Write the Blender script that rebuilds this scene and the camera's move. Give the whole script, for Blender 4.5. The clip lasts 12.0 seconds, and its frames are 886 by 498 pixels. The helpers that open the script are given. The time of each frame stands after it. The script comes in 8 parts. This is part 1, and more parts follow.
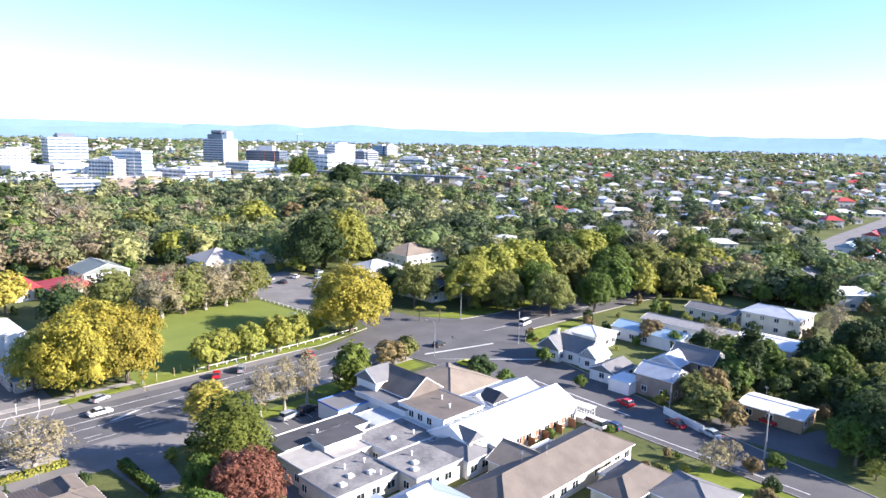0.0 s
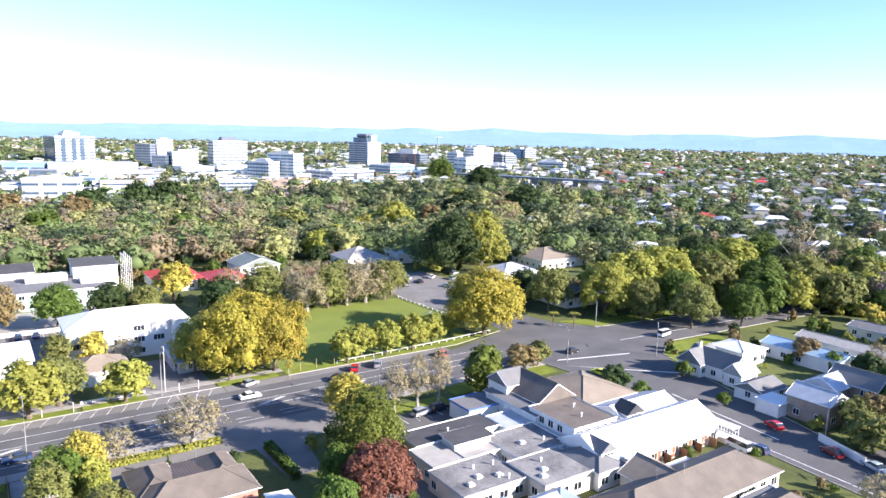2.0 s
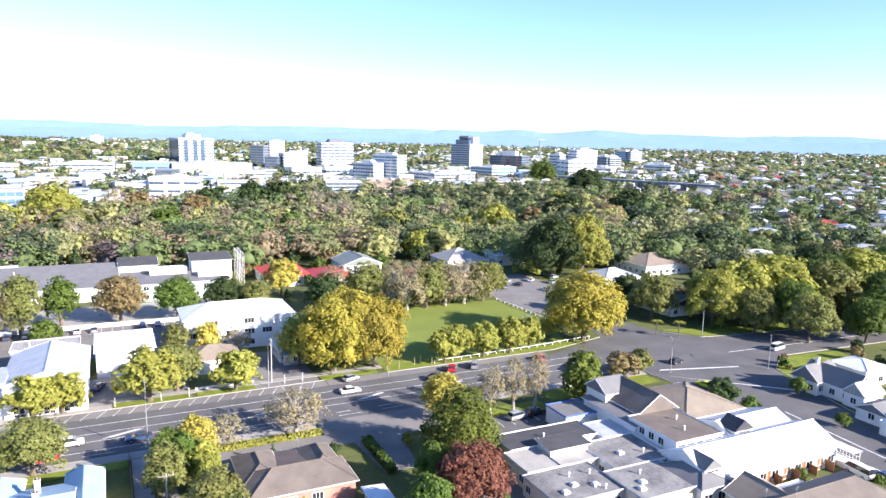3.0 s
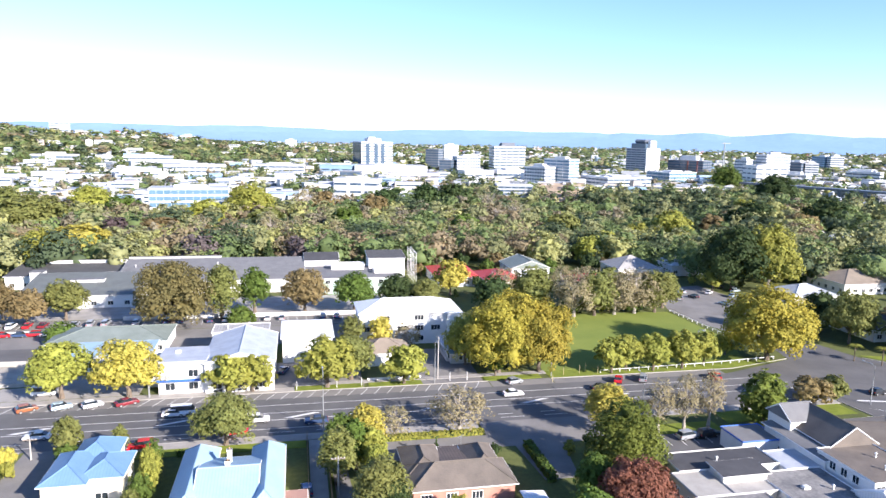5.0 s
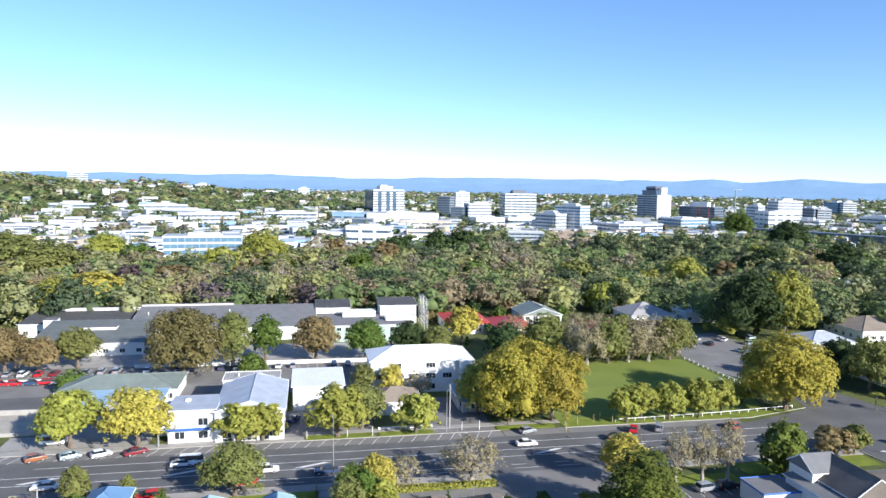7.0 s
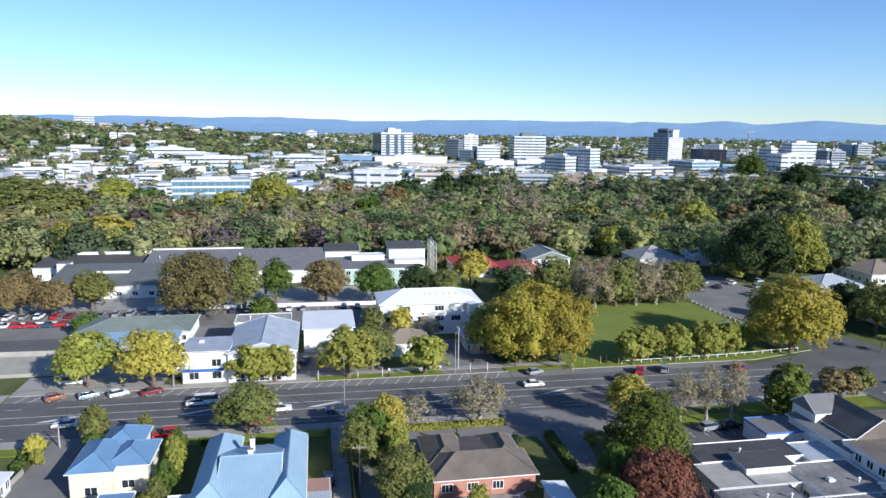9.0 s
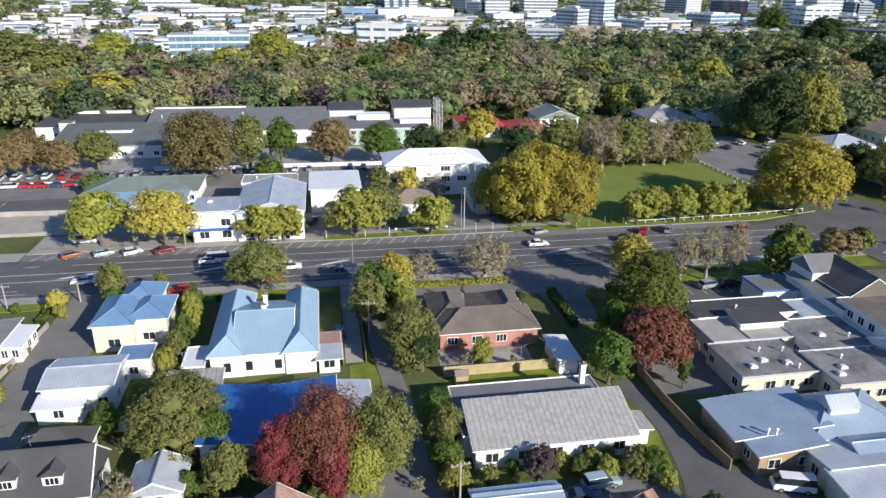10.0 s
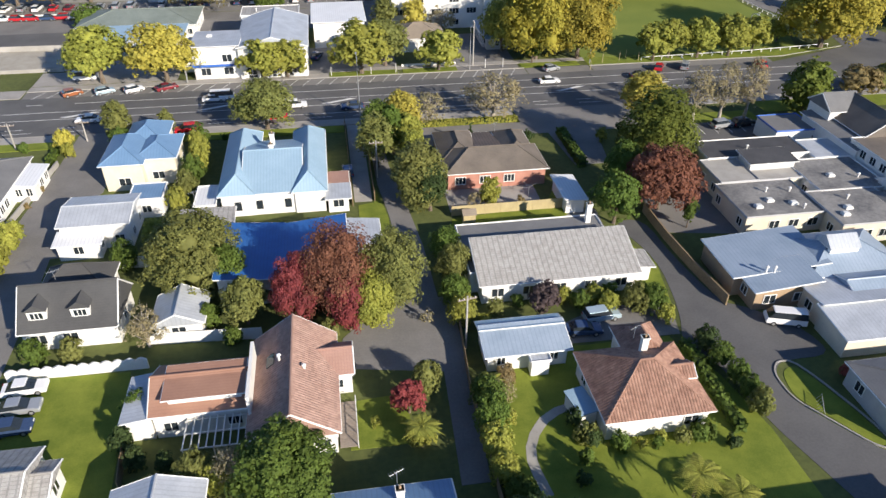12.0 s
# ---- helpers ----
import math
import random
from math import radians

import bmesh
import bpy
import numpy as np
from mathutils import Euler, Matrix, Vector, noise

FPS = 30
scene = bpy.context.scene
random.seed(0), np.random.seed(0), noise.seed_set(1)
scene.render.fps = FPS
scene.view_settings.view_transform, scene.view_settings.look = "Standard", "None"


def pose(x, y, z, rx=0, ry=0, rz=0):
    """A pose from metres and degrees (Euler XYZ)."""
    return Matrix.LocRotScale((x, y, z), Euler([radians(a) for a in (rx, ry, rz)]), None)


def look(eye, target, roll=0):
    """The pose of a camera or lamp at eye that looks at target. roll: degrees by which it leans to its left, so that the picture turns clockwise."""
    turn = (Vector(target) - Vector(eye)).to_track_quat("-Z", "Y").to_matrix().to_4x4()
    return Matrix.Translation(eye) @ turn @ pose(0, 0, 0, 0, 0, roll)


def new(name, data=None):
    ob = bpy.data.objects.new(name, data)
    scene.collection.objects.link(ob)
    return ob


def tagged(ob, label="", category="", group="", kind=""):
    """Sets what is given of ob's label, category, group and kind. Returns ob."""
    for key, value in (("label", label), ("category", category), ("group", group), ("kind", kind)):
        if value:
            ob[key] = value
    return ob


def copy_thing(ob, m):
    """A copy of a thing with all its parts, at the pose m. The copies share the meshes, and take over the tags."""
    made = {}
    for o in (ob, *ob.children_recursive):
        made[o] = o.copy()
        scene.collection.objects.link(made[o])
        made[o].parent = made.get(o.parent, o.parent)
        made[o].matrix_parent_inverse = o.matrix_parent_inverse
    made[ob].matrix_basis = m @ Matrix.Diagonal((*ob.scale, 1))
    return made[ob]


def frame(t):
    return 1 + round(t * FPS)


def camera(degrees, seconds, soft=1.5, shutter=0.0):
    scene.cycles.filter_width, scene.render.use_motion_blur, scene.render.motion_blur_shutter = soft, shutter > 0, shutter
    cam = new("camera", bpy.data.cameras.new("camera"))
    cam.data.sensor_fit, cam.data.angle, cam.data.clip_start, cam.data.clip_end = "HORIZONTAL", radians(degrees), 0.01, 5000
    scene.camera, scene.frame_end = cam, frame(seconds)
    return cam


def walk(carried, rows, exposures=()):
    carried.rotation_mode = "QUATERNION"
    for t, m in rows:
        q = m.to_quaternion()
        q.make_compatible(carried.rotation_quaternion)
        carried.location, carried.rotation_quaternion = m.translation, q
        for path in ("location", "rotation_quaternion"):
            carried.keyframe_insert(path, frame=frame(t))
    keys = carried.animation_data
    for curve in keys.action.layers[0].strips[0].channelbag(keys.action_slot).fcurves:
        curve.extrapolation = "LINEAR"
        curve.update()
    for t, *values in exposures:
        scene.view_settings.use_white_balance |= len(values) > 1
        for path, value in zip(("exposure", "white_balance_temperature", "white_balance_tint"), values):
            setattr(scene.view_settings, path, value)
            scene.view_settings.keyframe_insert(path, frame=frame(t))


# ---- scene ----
# The camera hovers on one spot 55 m up and only turns.
cam = camera(64.94, 12.0)
EYE = (0.0, 0.0, 55.0)
TURN = -11.2
# seconds, yaw, pitch, roll
ROWS = [
    (0, -34.256, -9.283, -1.292),
    (0.5, -33.308, -9.272, -1.242),
    (1, -30.553, -9.271, -1.212),
    (1.5, -26.768, -9.283, -1.206),
    (2, -23.016, -9.269, -1.207),
    (2.5, -18.592, -9.270, -1.212),
    (3, -14.727, -9.276, -1.212),
    (3.5, -10.250, -9.277, -1.222),
    (3.7, -8.400, -9.275, -1.210),
    (4.2, -4.350, -9.270, -1.180),
    (4.7, -1.650, -9.260, -1.150),
    (5.2, -0.420, -9.250, -1.120),
    (5.5, -0.211, -9.246, -1.107),
    (6, -0.064, -9.184, -1.085),
    (6.3, 0.020, -9.050, -1.060),
    (6.5, 0.082, -8.663, -1.028),
    (7, 0.271, -5.412, -0.872),
    (7.2, 0.330, -3.650, -0.860),
    (7.5, 0.420, -1.650, -0.840),
    (7.85, 0.530, -0.800, -0.810),
    (8.2, 0.640, -1.750, -0.780),
    (8.5, 0.750, -4.200, -0.760),
    (8.8, 0.850, -7.780, -0.740),
    (9, 0.916, -10.052, -0.726),
    (9.5, 1.109, -15.744, -0.719),
    (10, 1.285, -21.501, -0.708),
    (10.5, 1.436, -27.260, -0.646),
    (11, 1.580, -32.337, -0.604),
    (11.5, 1.717, -34.561, -0.615),
    (12, 1.854, -34.632, -0.547),
]


def aim(yaw, pitch, roll):
    a, p = radians(yaw + TURN), radians(pitch)
    ahead = Vector((-math.sin(a) * math.cos(p), math.cos(a) * math.cos(p), math.sin(p)))
    return look(EYE, Vector(EYE) + ahead * 100, -roll)


walk(cam, [(t, aim(yaw, pitch, roll)) for t, yaw, pitch, roll in ROWS],
     [(0.0, 1.57, 6350, 18), (2.5, 1.55, 6350, 18), (5.5, 1.25, 6300, 16), (6.4, 1.07, 6200, 13), (7.2, 0.87, 6000, 10), (8.8, 0.50, 5850, 10), (9.5, 0.41, 6000, 10), (10.5, 0.49, 6600, 11), (12.0, 0.59, 6800, 11)])

# ---- sky and sun ----
SUN = Vector((0.57, -0.82, 0.0)).normalized() * math.cos(radians(24)) + Vector((0, 0, math.sin(radians(24))))
world = bpy.data.worlds.new("sky")
scene.world = world
world.use_nodes = True
sky = world.node_tree.nodes.new("ShaderNodeTexSky")
sky.sky_type, sky.sun_disc = "NISHITA", False
sky.sun_elevation, sky.sun_rotation = radians(24), math.atan2(SUN.x, SUN.y)
sky.altitude, sky.air_density, sky.dust_density, sky.ozone_density = 50, 0.88, 0.0, 2.4
tint = world.node_tree.nodes.new("ShaderNodeMix")
tint.data_type, tint.blend_type = "RGBA", "MULTIPLY"
tint.inputs[0].default_value, tint.inputs[7].default_value = 1.0, (0.835, 0.955, 1.14, 1)
world.node_tree.links.new(sky.outputs[0], tint.inputs[6])
world.node_tree.links.new(tint.outputs[2], world.node_tree.nodes["Background"].inputs[0])
world.node_tree.nodes["Background"].inputs[1].default_value = 0.094
lamp = bpy.data.lights.new("sun", "SUN")
lamp.energy, lamp.angle, lamp.color = 5.0, radians(0.53), (1.0, 0.93, 0.82)
new("sun", lamp).matrix_world = look(SUN * 300, (0, 0, 0))

# ---- materials ----
MATS = {}


def mat(name, c1, c2=None, scale=1.0, rough=0.8, metal=0.0, bump=0.0, fine=8.0, ribs=0.0, courses=0.0, vary=0.0, island=0.0, spec=0.5, rib_depth=0.28):
    """A painted or natural surface: two colours mixed by coarse and fine noise in metres, with optional ribs (spacing along u) and courses (spacing along v)."""
    if name in MATS:
        return MATS[name]
    m = bpy.data.materials.new(name)
    m.use_nodes = True
    nt = m.node_tree
    b = nt.nodes["Principled BSDF"]
    link = nt.links.new
    c2 = c2 or tuple(v * 0.8 for v in c1)

    def node(kind, **values):
        n = nt.nodes.new(kind)
        for k, v in values.items():
            n.inputs[k].default_value = v
        return n

    def maths(op, a, bb):
        n = nt.nodes.new("ShaderNodeMath")
        n.operation = op
        for i, v in enumerate((a, bb)):
            if isinstance(v, (int, float)):
                n.inputs[i].default_value = v
            else:
                link(v, n.inputs[i])
        return n.outputs[0]

    pos = nt.nodes.new("ShaderNodeNewGeometry")
    big = node("ShaderNodeTexNoise", Scale=scale, Detail=4.0, Roughness=0.6)
    small = node("ShaderNodeTexNoise", Scale=scale * fine, Detail=3.0, Roughness=0.65)
    link(pos.outputs["Position"], big.inputs["Vector"])
    link(pos.outputs["Position"], small.inputs["Vector"])
    f = maths("ADD", maths("MULTIPLY", big.outputs[0], 0.65), maths("MULTIPLY", small.outputs[0], 0.35))
    ramp = nt.nodes.new("ShaderNodeValToRGB")
    ramp.color_ramp.elements[0].position, ramp.color_ramp.elements[1].position = 0.36, 0.64
    ramp.color_ramp.elements[0].color, ramp.color_ramp.elements[1].color = (*c2, 1), (*c1, 1)
    link(f, ramp.inputs[0])
    colour = ramp.outputs[0]
    if vary or island:
        hsv = nt.nodes.new("ShaderNodeHueSaturation")
        v, h = 1.0, 0.5
        if vary:
            info = nt.nodes.new("ShaderNodeObjectInfo")
            v = maths("ADD", maths("MULTIPLY", info.outputs["Random"], vary), 1 - vary / 2)
            h = maths("ADD", maths("MULTIPLY", info.outputs["Random"], vary * 0.06), 0.5 - vary * 0.03)
        if island:
            r = pos.outputs["Random Per Island"]
            v = maths("MULTIPLY", v, maths("ADD", maths("MULTIPLY", r, island), 1 - island / 2))
        for key, val in (("Value", v), ("Hue", h)):
            if isinstance(val, float):
                hsv.inputs[key].default_value = val
            else:
                link(val, hsv.inputs[key])
        link(colour, hsv.inputs["Color"])
        colour = hsv.outputs[0]
    height = small.outputs[0]
    dist = 0.02
    if ribs or courses:
        uv = nt.nodes.new("ShaderNodeUVMap")
        sep = nt.nodes.new("ShaderNodeSeparateXYZ")
        link(uv.outputs[0], sep.inputs[0])
        lines = 0.0
        if ribs:
            w = maths("PINGPONG", sep.outputs[0], ribs / 2)
            lines = maths("LESS_THAN", w, ribs * 0.12)
        if courses:
            w = maths("LESS_THAN", maths("FRACT", maths("DIVIDE", sep.outputs[1], courses), 0.0), 0.16)
            lines = maths("MAXIMUM", lines, w)
        dark = nt.nodes.new("ShaderNodeMix")
        dark.data_type = "RGBA"
        dark.blend_type = "MULTIPLY"
        link(maths("MULTIPLY", lines, rib_depth), dark.inputs[0])
        link(colour, dark.inputs[6])
        dark.inputs[7].default_value = (0.62, 0.62, 0.64, 1)
        colour = dark.outputs[2]
        height = maths("ADD", maths("MULTIPLY", small.outputs[0], 0.3), lines)
        dist = 0.03
    link(colour, b.inputs["Base Color"])
    b.inputs["Roughness"].default_value, b.inputs["Metallic"].default_value = rough, metal
    b.inputs["Specular IOR Level"].default_value = spec
    if bump:
        bm = nt.nodes.new("ShaderNodeBump")
        bm.inputs["Strength"].default_value, bm.inputs["Distance"].default_value = bump, dist
        link(height, bm.inputs["Height"])
        link(bm.outputs[0], b.inputs["Normal"])
    MATS[name] = m
    return m


def leaf_mat(name, c1, c2, vary=0.2, scale=0.3, island=0.5, fine=7):
    m = mat(name, c1, c2, scale=scale, fine=fine, rough=0.75, vary=vary, island=island, spec=0.25)
    nt = m.node_tree
    b, out = nt.nodes["Principled BSDF"], nt.nodes["Material Output"]
    tr = nt.nodes.new("ShaderNodeBsdfTranslucent")
    mix = nt.nodes.new("ShaderNodeMixShader")
    mix.inputs[0].default_value = 0.3
    nt.links.new(b.inputs["Base Color"].links[0].from_socket, tr.inputs[0])
    nt.links.new(b.outputs[0], mix.inputs[1])
    nt.links.new(tr.outputs[0], mix.inputs[2])
    nt.links.new(mix.outputs[0], out.inputs[0])
    return m


ASPHALT = mat("asphalt", (0.13, 0.128, 0.128), (0.085, 0.084, 0.086), 0.12, 0.9, bump=0.15, fine=30)
ASPHALT_OLD = mat("asphalt_old", (0.22, 0.21, 0.2), (0.15, 0.144, 0.138), 0.15, 0.9, bump=0.15, fine=25)
CONCRETE = mat("concrete", (0.42, 0.4, 0.37), (0.3, 0.285, 0.26), 0.3, 0.9, bump=0.1, fine=20)
PAVING = mat("paving", (0.36, 0.34, 0.315), (0.26, 0.245, 0.225), 0.3, 0.9, bump=0.1, fine=15)
LINE = mat("road_paint", (0.75, 0.75, 0.73), (0.55, 0.55, 0.54), 0.6, 0.7, fine=12)
GRASS = mat("mown_grass", (0.2, 0.235, 0.05), (0.145, 0.19, 0.04), 0.08, 0.95, bump=0.3, fine=40, spec=0.2)
LAWN = mat("garden_lawn", (0.215, 0.25, 0.04), (0.115, 0.155, 0.022), 0.35, 0.95, bump=0.35, fine=30, spec=0.2)
EARTH = mat("ground_cover", (0.14, 0.16, 0.05), (0.07, 0.085, 0.03), 0.06, 0.95, bump=0.4, fine=20, spec=0.2)
DRYGRASS = mat("dry_meadow", (0.3, 0.26, 0.12), (0.2, 0.19, 0.075), 0.05, 0.95, bump=0.3, fine=3, spec=0.2)
BANK = mat("bare_earth_bank", (0.46, 0.36, 0.26), (0.33, 0.25, 0.17), 0.08, 0.95, bump=0.3, fine=2, spec=0.2)
GRAVEL = mat("gravel", (0.42, 0.39, 0.33), (0.31, 0.28, 0.23), 0.3, 0.95, bump=0.3, fine=40)
WHITE = mat("white_paint", (0.82, 0.81, 0.78), (0.72, 0.71, 0.68), 0.4, 0.6, fine=9)
CREAM = mat("cream_paint", (0.74, 0.68, 0.55), (0.64, 0.58, 0.46), 0.4, 0.65, fine=9)
TRIM = mat("white_trim", (0.85, 0.85, 0.83), (0.75, 0.75, 0.73), 0.8, 0.5)
BOARDS = mat("weatherboard_white", (0.82, 0.81, 0.78), (0.74, 0.73, 0.7), 0.4, 0.55, courses=0.2, bump=0.3)
GREYWALL = mat("grey_render", (0.5, 0.5, 0.5), (0.42, 0.42, 0.42), 0.4, 0.75)
TIMBER = mat("weathered_timber", (0.36, 0.3, 0.25), (0.24, 0.2, 0.165), 0.5, 0.85, ribs=0.3, bump=0.4)
BRICKRED = mat("red_brick", (0.5, 0.25, 0.19), (0.4, 0.18, 0.135), 0.6, 0.85, fine=12, courses=0.12, bump=0.2)
BRICKTAN = mat("tan_brick", (0.42, 0.3, 0.19), (0.34, 0.24, 0.15), 0.6, 0.85, fine=12, courses=0.12, bump=0.2)
R_BLUE = mat("roof_steel_blue", (0.17, 0.29, 0.45), (0.13, 0.24, 0.39), 0.3, 0.5, ribs=0.45, bump=0.15, fine=14)
R_BLUEL = mat("roof_steel_pale_blue", (0.33, 0.47, 0.58), (0.27, 0.4, 0.51), 0.3, 0.5, ribs=0.45, bump=0.15, fine=14)
R_ROYAL = mat("roof_steel_royal_blue", (0.03, 0.14, 0.42), (0.025, 0.11, 0.34), 0.3, 0.45, ribs=0.4, bump=0.35, fine=14)
R_SILVER = mat("roof_steel_silver", (0.55, 0.58, 0.62), (0.4, 0.425, 0.46), 0.4, 0.45, ribs=0.5, bump=0.12, fine=14, metal=0.15)
R_WHITE = mat("roof_steel_white", (0.78, 0.79, 0.8), (0.68, 0.69, 0.7), 0.25, 0.5, ribs=0.5, bump=0.1, fine=14)
R_GREY = mat("roof_shingle_grey", (0.2, 0.2, 0.2), (0.145, 0.145, 0.15), 0.3, 0.85, courses=0.3, bump=0.4, fine=20)
R_PALEGREY = mat("roof_concrete_grey", (0.44, 0.43, 0.41), (0.3, 0.285, 0.265), 1.6, 0.85, ribs=0.7, courses=0.35, bump=0.35, fine=9, rib_depth=0.7)
R_MEMBRANE = mat("roof_membrane_patched", (0.29, 0.28, 0.265), (0.1, 0.1, 0.104), 0.22, 0.85, bump=0.2, fine=9)
R_DARK = mat("roof_bitumen_dark", (0.075, 0.075, 0.08), (0.045, 0.045, 0.05), 0.3, 0.85, bump=0.2, fine=18)
R_BROWN = mat("roof_tile_brown", (0.185, 0.155, 0.128), (0.12, 0.102, 0.086), 0.3, 0.85, courses=0.32, bump=0.5, fine=20)
R_TAN = mat("roof_tile_tan", (0.3, 0.25, 0.19), (0.22, 0.18, 0.14), 0.3, 0.85, courses=0.32, bump=0.4, fine=20)
R_PINK = mat("roof_tile_pink_brown", (0.42, 0.25, 0.2), (0.33, 0.19, 0.15), 0.35, 0.8, ribs=0.3, courses=0.36, bump=0.5, fine=20)
R_TERRA = mat("terracotta_tile", (0.4, 0.235, 0.17), (0.23, 0.12, 0.085), 0.9, 0.8, bump=0.3, fine=14, island=0.35)
R_RED = mat("roof_steel_red", (0.55, 0.08, 0.07), (0.46, 0.06, 0.055), 0.3, 0.55, ribs=0.45, bump=0.3)
R_GREEN = mat("roof_steel_green_grey", (0.23, 0.265, 0.235), (0.17, 0.2, 0.175), 0.3, 0.6, ribs=0.45, bump=0.3)
METAL = mat("galvanised_steel", (0.5, 0.51, 0.52), (0.4, 0.41, 0.42), 1.0, 0.45, metal=0.6)
BLACK = mat("black_rubber", (0.02, 0.02, 0.02), (0.012, 0.012, 0.012), 2.0, 0.8)
GLASS = mat("window_glass", (0.03, 0.04, 0.05), (0.02, 0.025, 0.03), 1.0, 0.08, spec=0.8)
BARK = mat("bark", (0.2, 0.16, 0.12), (0.11, 0.085, 0.065), 1.2, 0.95, bump=0.6, fine=8)
BARKPALE = mat("pale_bark", (0.42, 0.38, 0.33), (0.27, 0.24, 0.2), 1.2, 0.95, bump=0.5, fine=8)
FENCE = mat("fence_timber", (0.3, 0.22, 0.13), (0.2, 0.145, 0.085), 0.6, 0.9, ribs=0.15, bump=0.3)
FENCEWHITE = mat("fence_white", (0.8, 0.8, 0.78), (0.68, 0.68, 0.66), 0.6, 0.7)
BLUEPAINT = mat("blue_paint", (0.05, 0.16, 0.55), (0.04, 0.13, 0.46), 0.8, 0.5)
R_SLATE = mat("roof_slate_charcoal", (0.085, 0.085, 0.085), (0.06, 0.06, 0.062), 0.3, 0.85, courses=0.3, bump=0.4, fine=20)
R_ORANGE = mat("roof_tile_orange_brown", (0.36, 0.2, 0.14), (0.29, 0.155, 0.11), 0.35, 0.8, courses=0.36, bump=0.4, fine=20)
R_WARM = mat("pink_brown_tile", (0.4, 0.26, 0.21), (0.29, 0.175, 0.14), 0.7, 0.8, bump=0.3, fine=14, island=0.3)
SUBURB = mat("far_house_walls", (0.62, 0.6, 0.56), (0.42, 0.4, 0.37), 0.02, 0.8, fine=6)
R_ICE = mat("roof_steel_ice_blue", (0.33, 0.4, 0.49), (0.25, 0.32, 0.4), 0.35, 0.45, ribs=0.5, bump=0.12, fine=14)
R_SHED = mat("roof_steel_dull_grey_green", (0.15, 0.165, 0.155), (0.11, 0.12, 0.115), 0.3, 0.7, ribs=0.45, bump=0.3)
R_RIBBED = mat("roof_dark_ribbed", (0.13, 0.105, 0.095), (0.085, 0.07, 0.065), 0.4, 0.7, ribs=0.5, bump=0.6, rib_depth=0.9)
BROWNDOOR = mat("stained_timber", (0.3, 0.14, 0.07), (0.22, 0.1, 0.05), 0.6, 0.6)

# ---- kit ----
def part(name, bm, material, parent, label=""):
    """Links a bmesh as one mesh object under a thing or a part."""
    me = bpy.data.meshes.new(name)
    bm.to_mesh(me)
    bm.free()
    me.materials.append(material)
    ob = new(name, me)
    if parent:
        ob.parent = parent
    if label:
        ob["label"] = label
    return ob


def share(name, me, parent, m=None):
    """One more object on an existing mesh."""
    ob = new(name, me)
    ob.parent = parent
    if m is not None:
        ob.matrix_basis = m
    return ob


def empty(name, x, y, z=0.0, rz=0.0, label="", category="", group="", kind=""):
    ob = new(name)
    ob.matrix_basis = pose(x, y, z, 0, 0, rz)
    return tagged(ob, label, category, group, kind)


def add_box(bm, x0, y0, z0, x1, y1, z1, m=None):
    vs = [bm.verts.new(Vector(p) if m is None else m @ Vector(p)) for p in
          ((x0, y0, z0), (x1, y0, z0), (x1, y1, z0), (x0, y1, z0), (x0, y0, z1), (x1, y0, z1), (x1, y1, z1), (x0, y1, z1))]
    return [bm.faces.new([vs[i] for i in f]) for f in ((0, 3, 2, 1), (4, 5, 6, 7), (0, 1, 5, 4), (1, 2, 6, 5), (2, 3, 7, 6), (3, 0, 4, 7))]


def box(*a, m=None, bevel=0.0):
    bm = bmesh.new()
    add_box(bm, *a, m=m)
    if bevel:
        bmesh.ops.bevel(bm, geom=bm.edges[:], offset=bevel, segments=1, affect="EDGES")
    return bm


def add_poly(bm, pts, z0, z1):
    """A prism over a plan outline."""
    lo = [bm.verts.new((x, y, z0)) for x, y in pts]
    hi = [bm.verts.new((x, y, z1)) for x, y in pts]
    bm.faces.new(lo[::-1]), bm.faces.new(hi)
    n = len(pts)
    for i in range(n):
        bm.faces.new((lo[i], lo[(i + 1) % n], hi[(i + 1) % n], hi[i]))
    bmesh.ops.recalc_face_normals(bm, faces=bm.faces[:])
    return bm


PAVED = []


def slab(name, pts, z0, z1, material, label, category, kind="structure"):
    if material not in (GRASS, LAWN):
        PAVED.append(pts)
    ob = part(name, add_poly(bmesh.new(), pts, z0, z1), material, None)
    return tagged(ob, label, category, kind=kind)


def rounded(pts):
    """The outline with its corners cut to soft bends, twice over."""
    for _ in range(2):
        out = []
        for (ax, ay), (bx, by) in zip(pts, pts[1:] + pts[:1]):
            out += [(ax * 0.78 + bx * 0.22, ay * 0.78 + by * 0.22), (ax * 0.22 + bx * 0.78, ay * 0.22 + by * 0.78)]
        pts = out
    return pts


def rect(x0, y0, x1, y1):
    return [(x0, y0), (x1, y0), (x1, y1), (x0, y1)]


def add_tube(bm, pts, radii, sides=6):
    """A tapered tube through the points."""
    rings = []
    for i, (p, r) in enumerate(zip(pts, radii)):
        p = Vector(p)
        a = Vector(pts[max(i - 1, 0)])
        b = Vector(pts[min(i + 1, len(pts) - 1)])
        q = (b - a).to_track_quat("Z", "Y")
        rings.append([bm.verts.new(p + q @ Vector((r * math.cos(2 * math.pi * k / sides), r * math.sin(2 * math.pi * k / sides), 0))) for k in range(sides)])
    for u, v in zip(rings, rings[1:]):
        for k in range(sides):
            bm.faces.new((u[k], u[(k + 1) % sides], v[(k + 1) % sides], v[k]))
    bm.faces.new(rings[0][::-1])
    bm.faces.new(rings[-1])
    return bm


def tube(pts, radii, sides=6):
    return add_tube(bmesh.new(), pts, radii, sides)


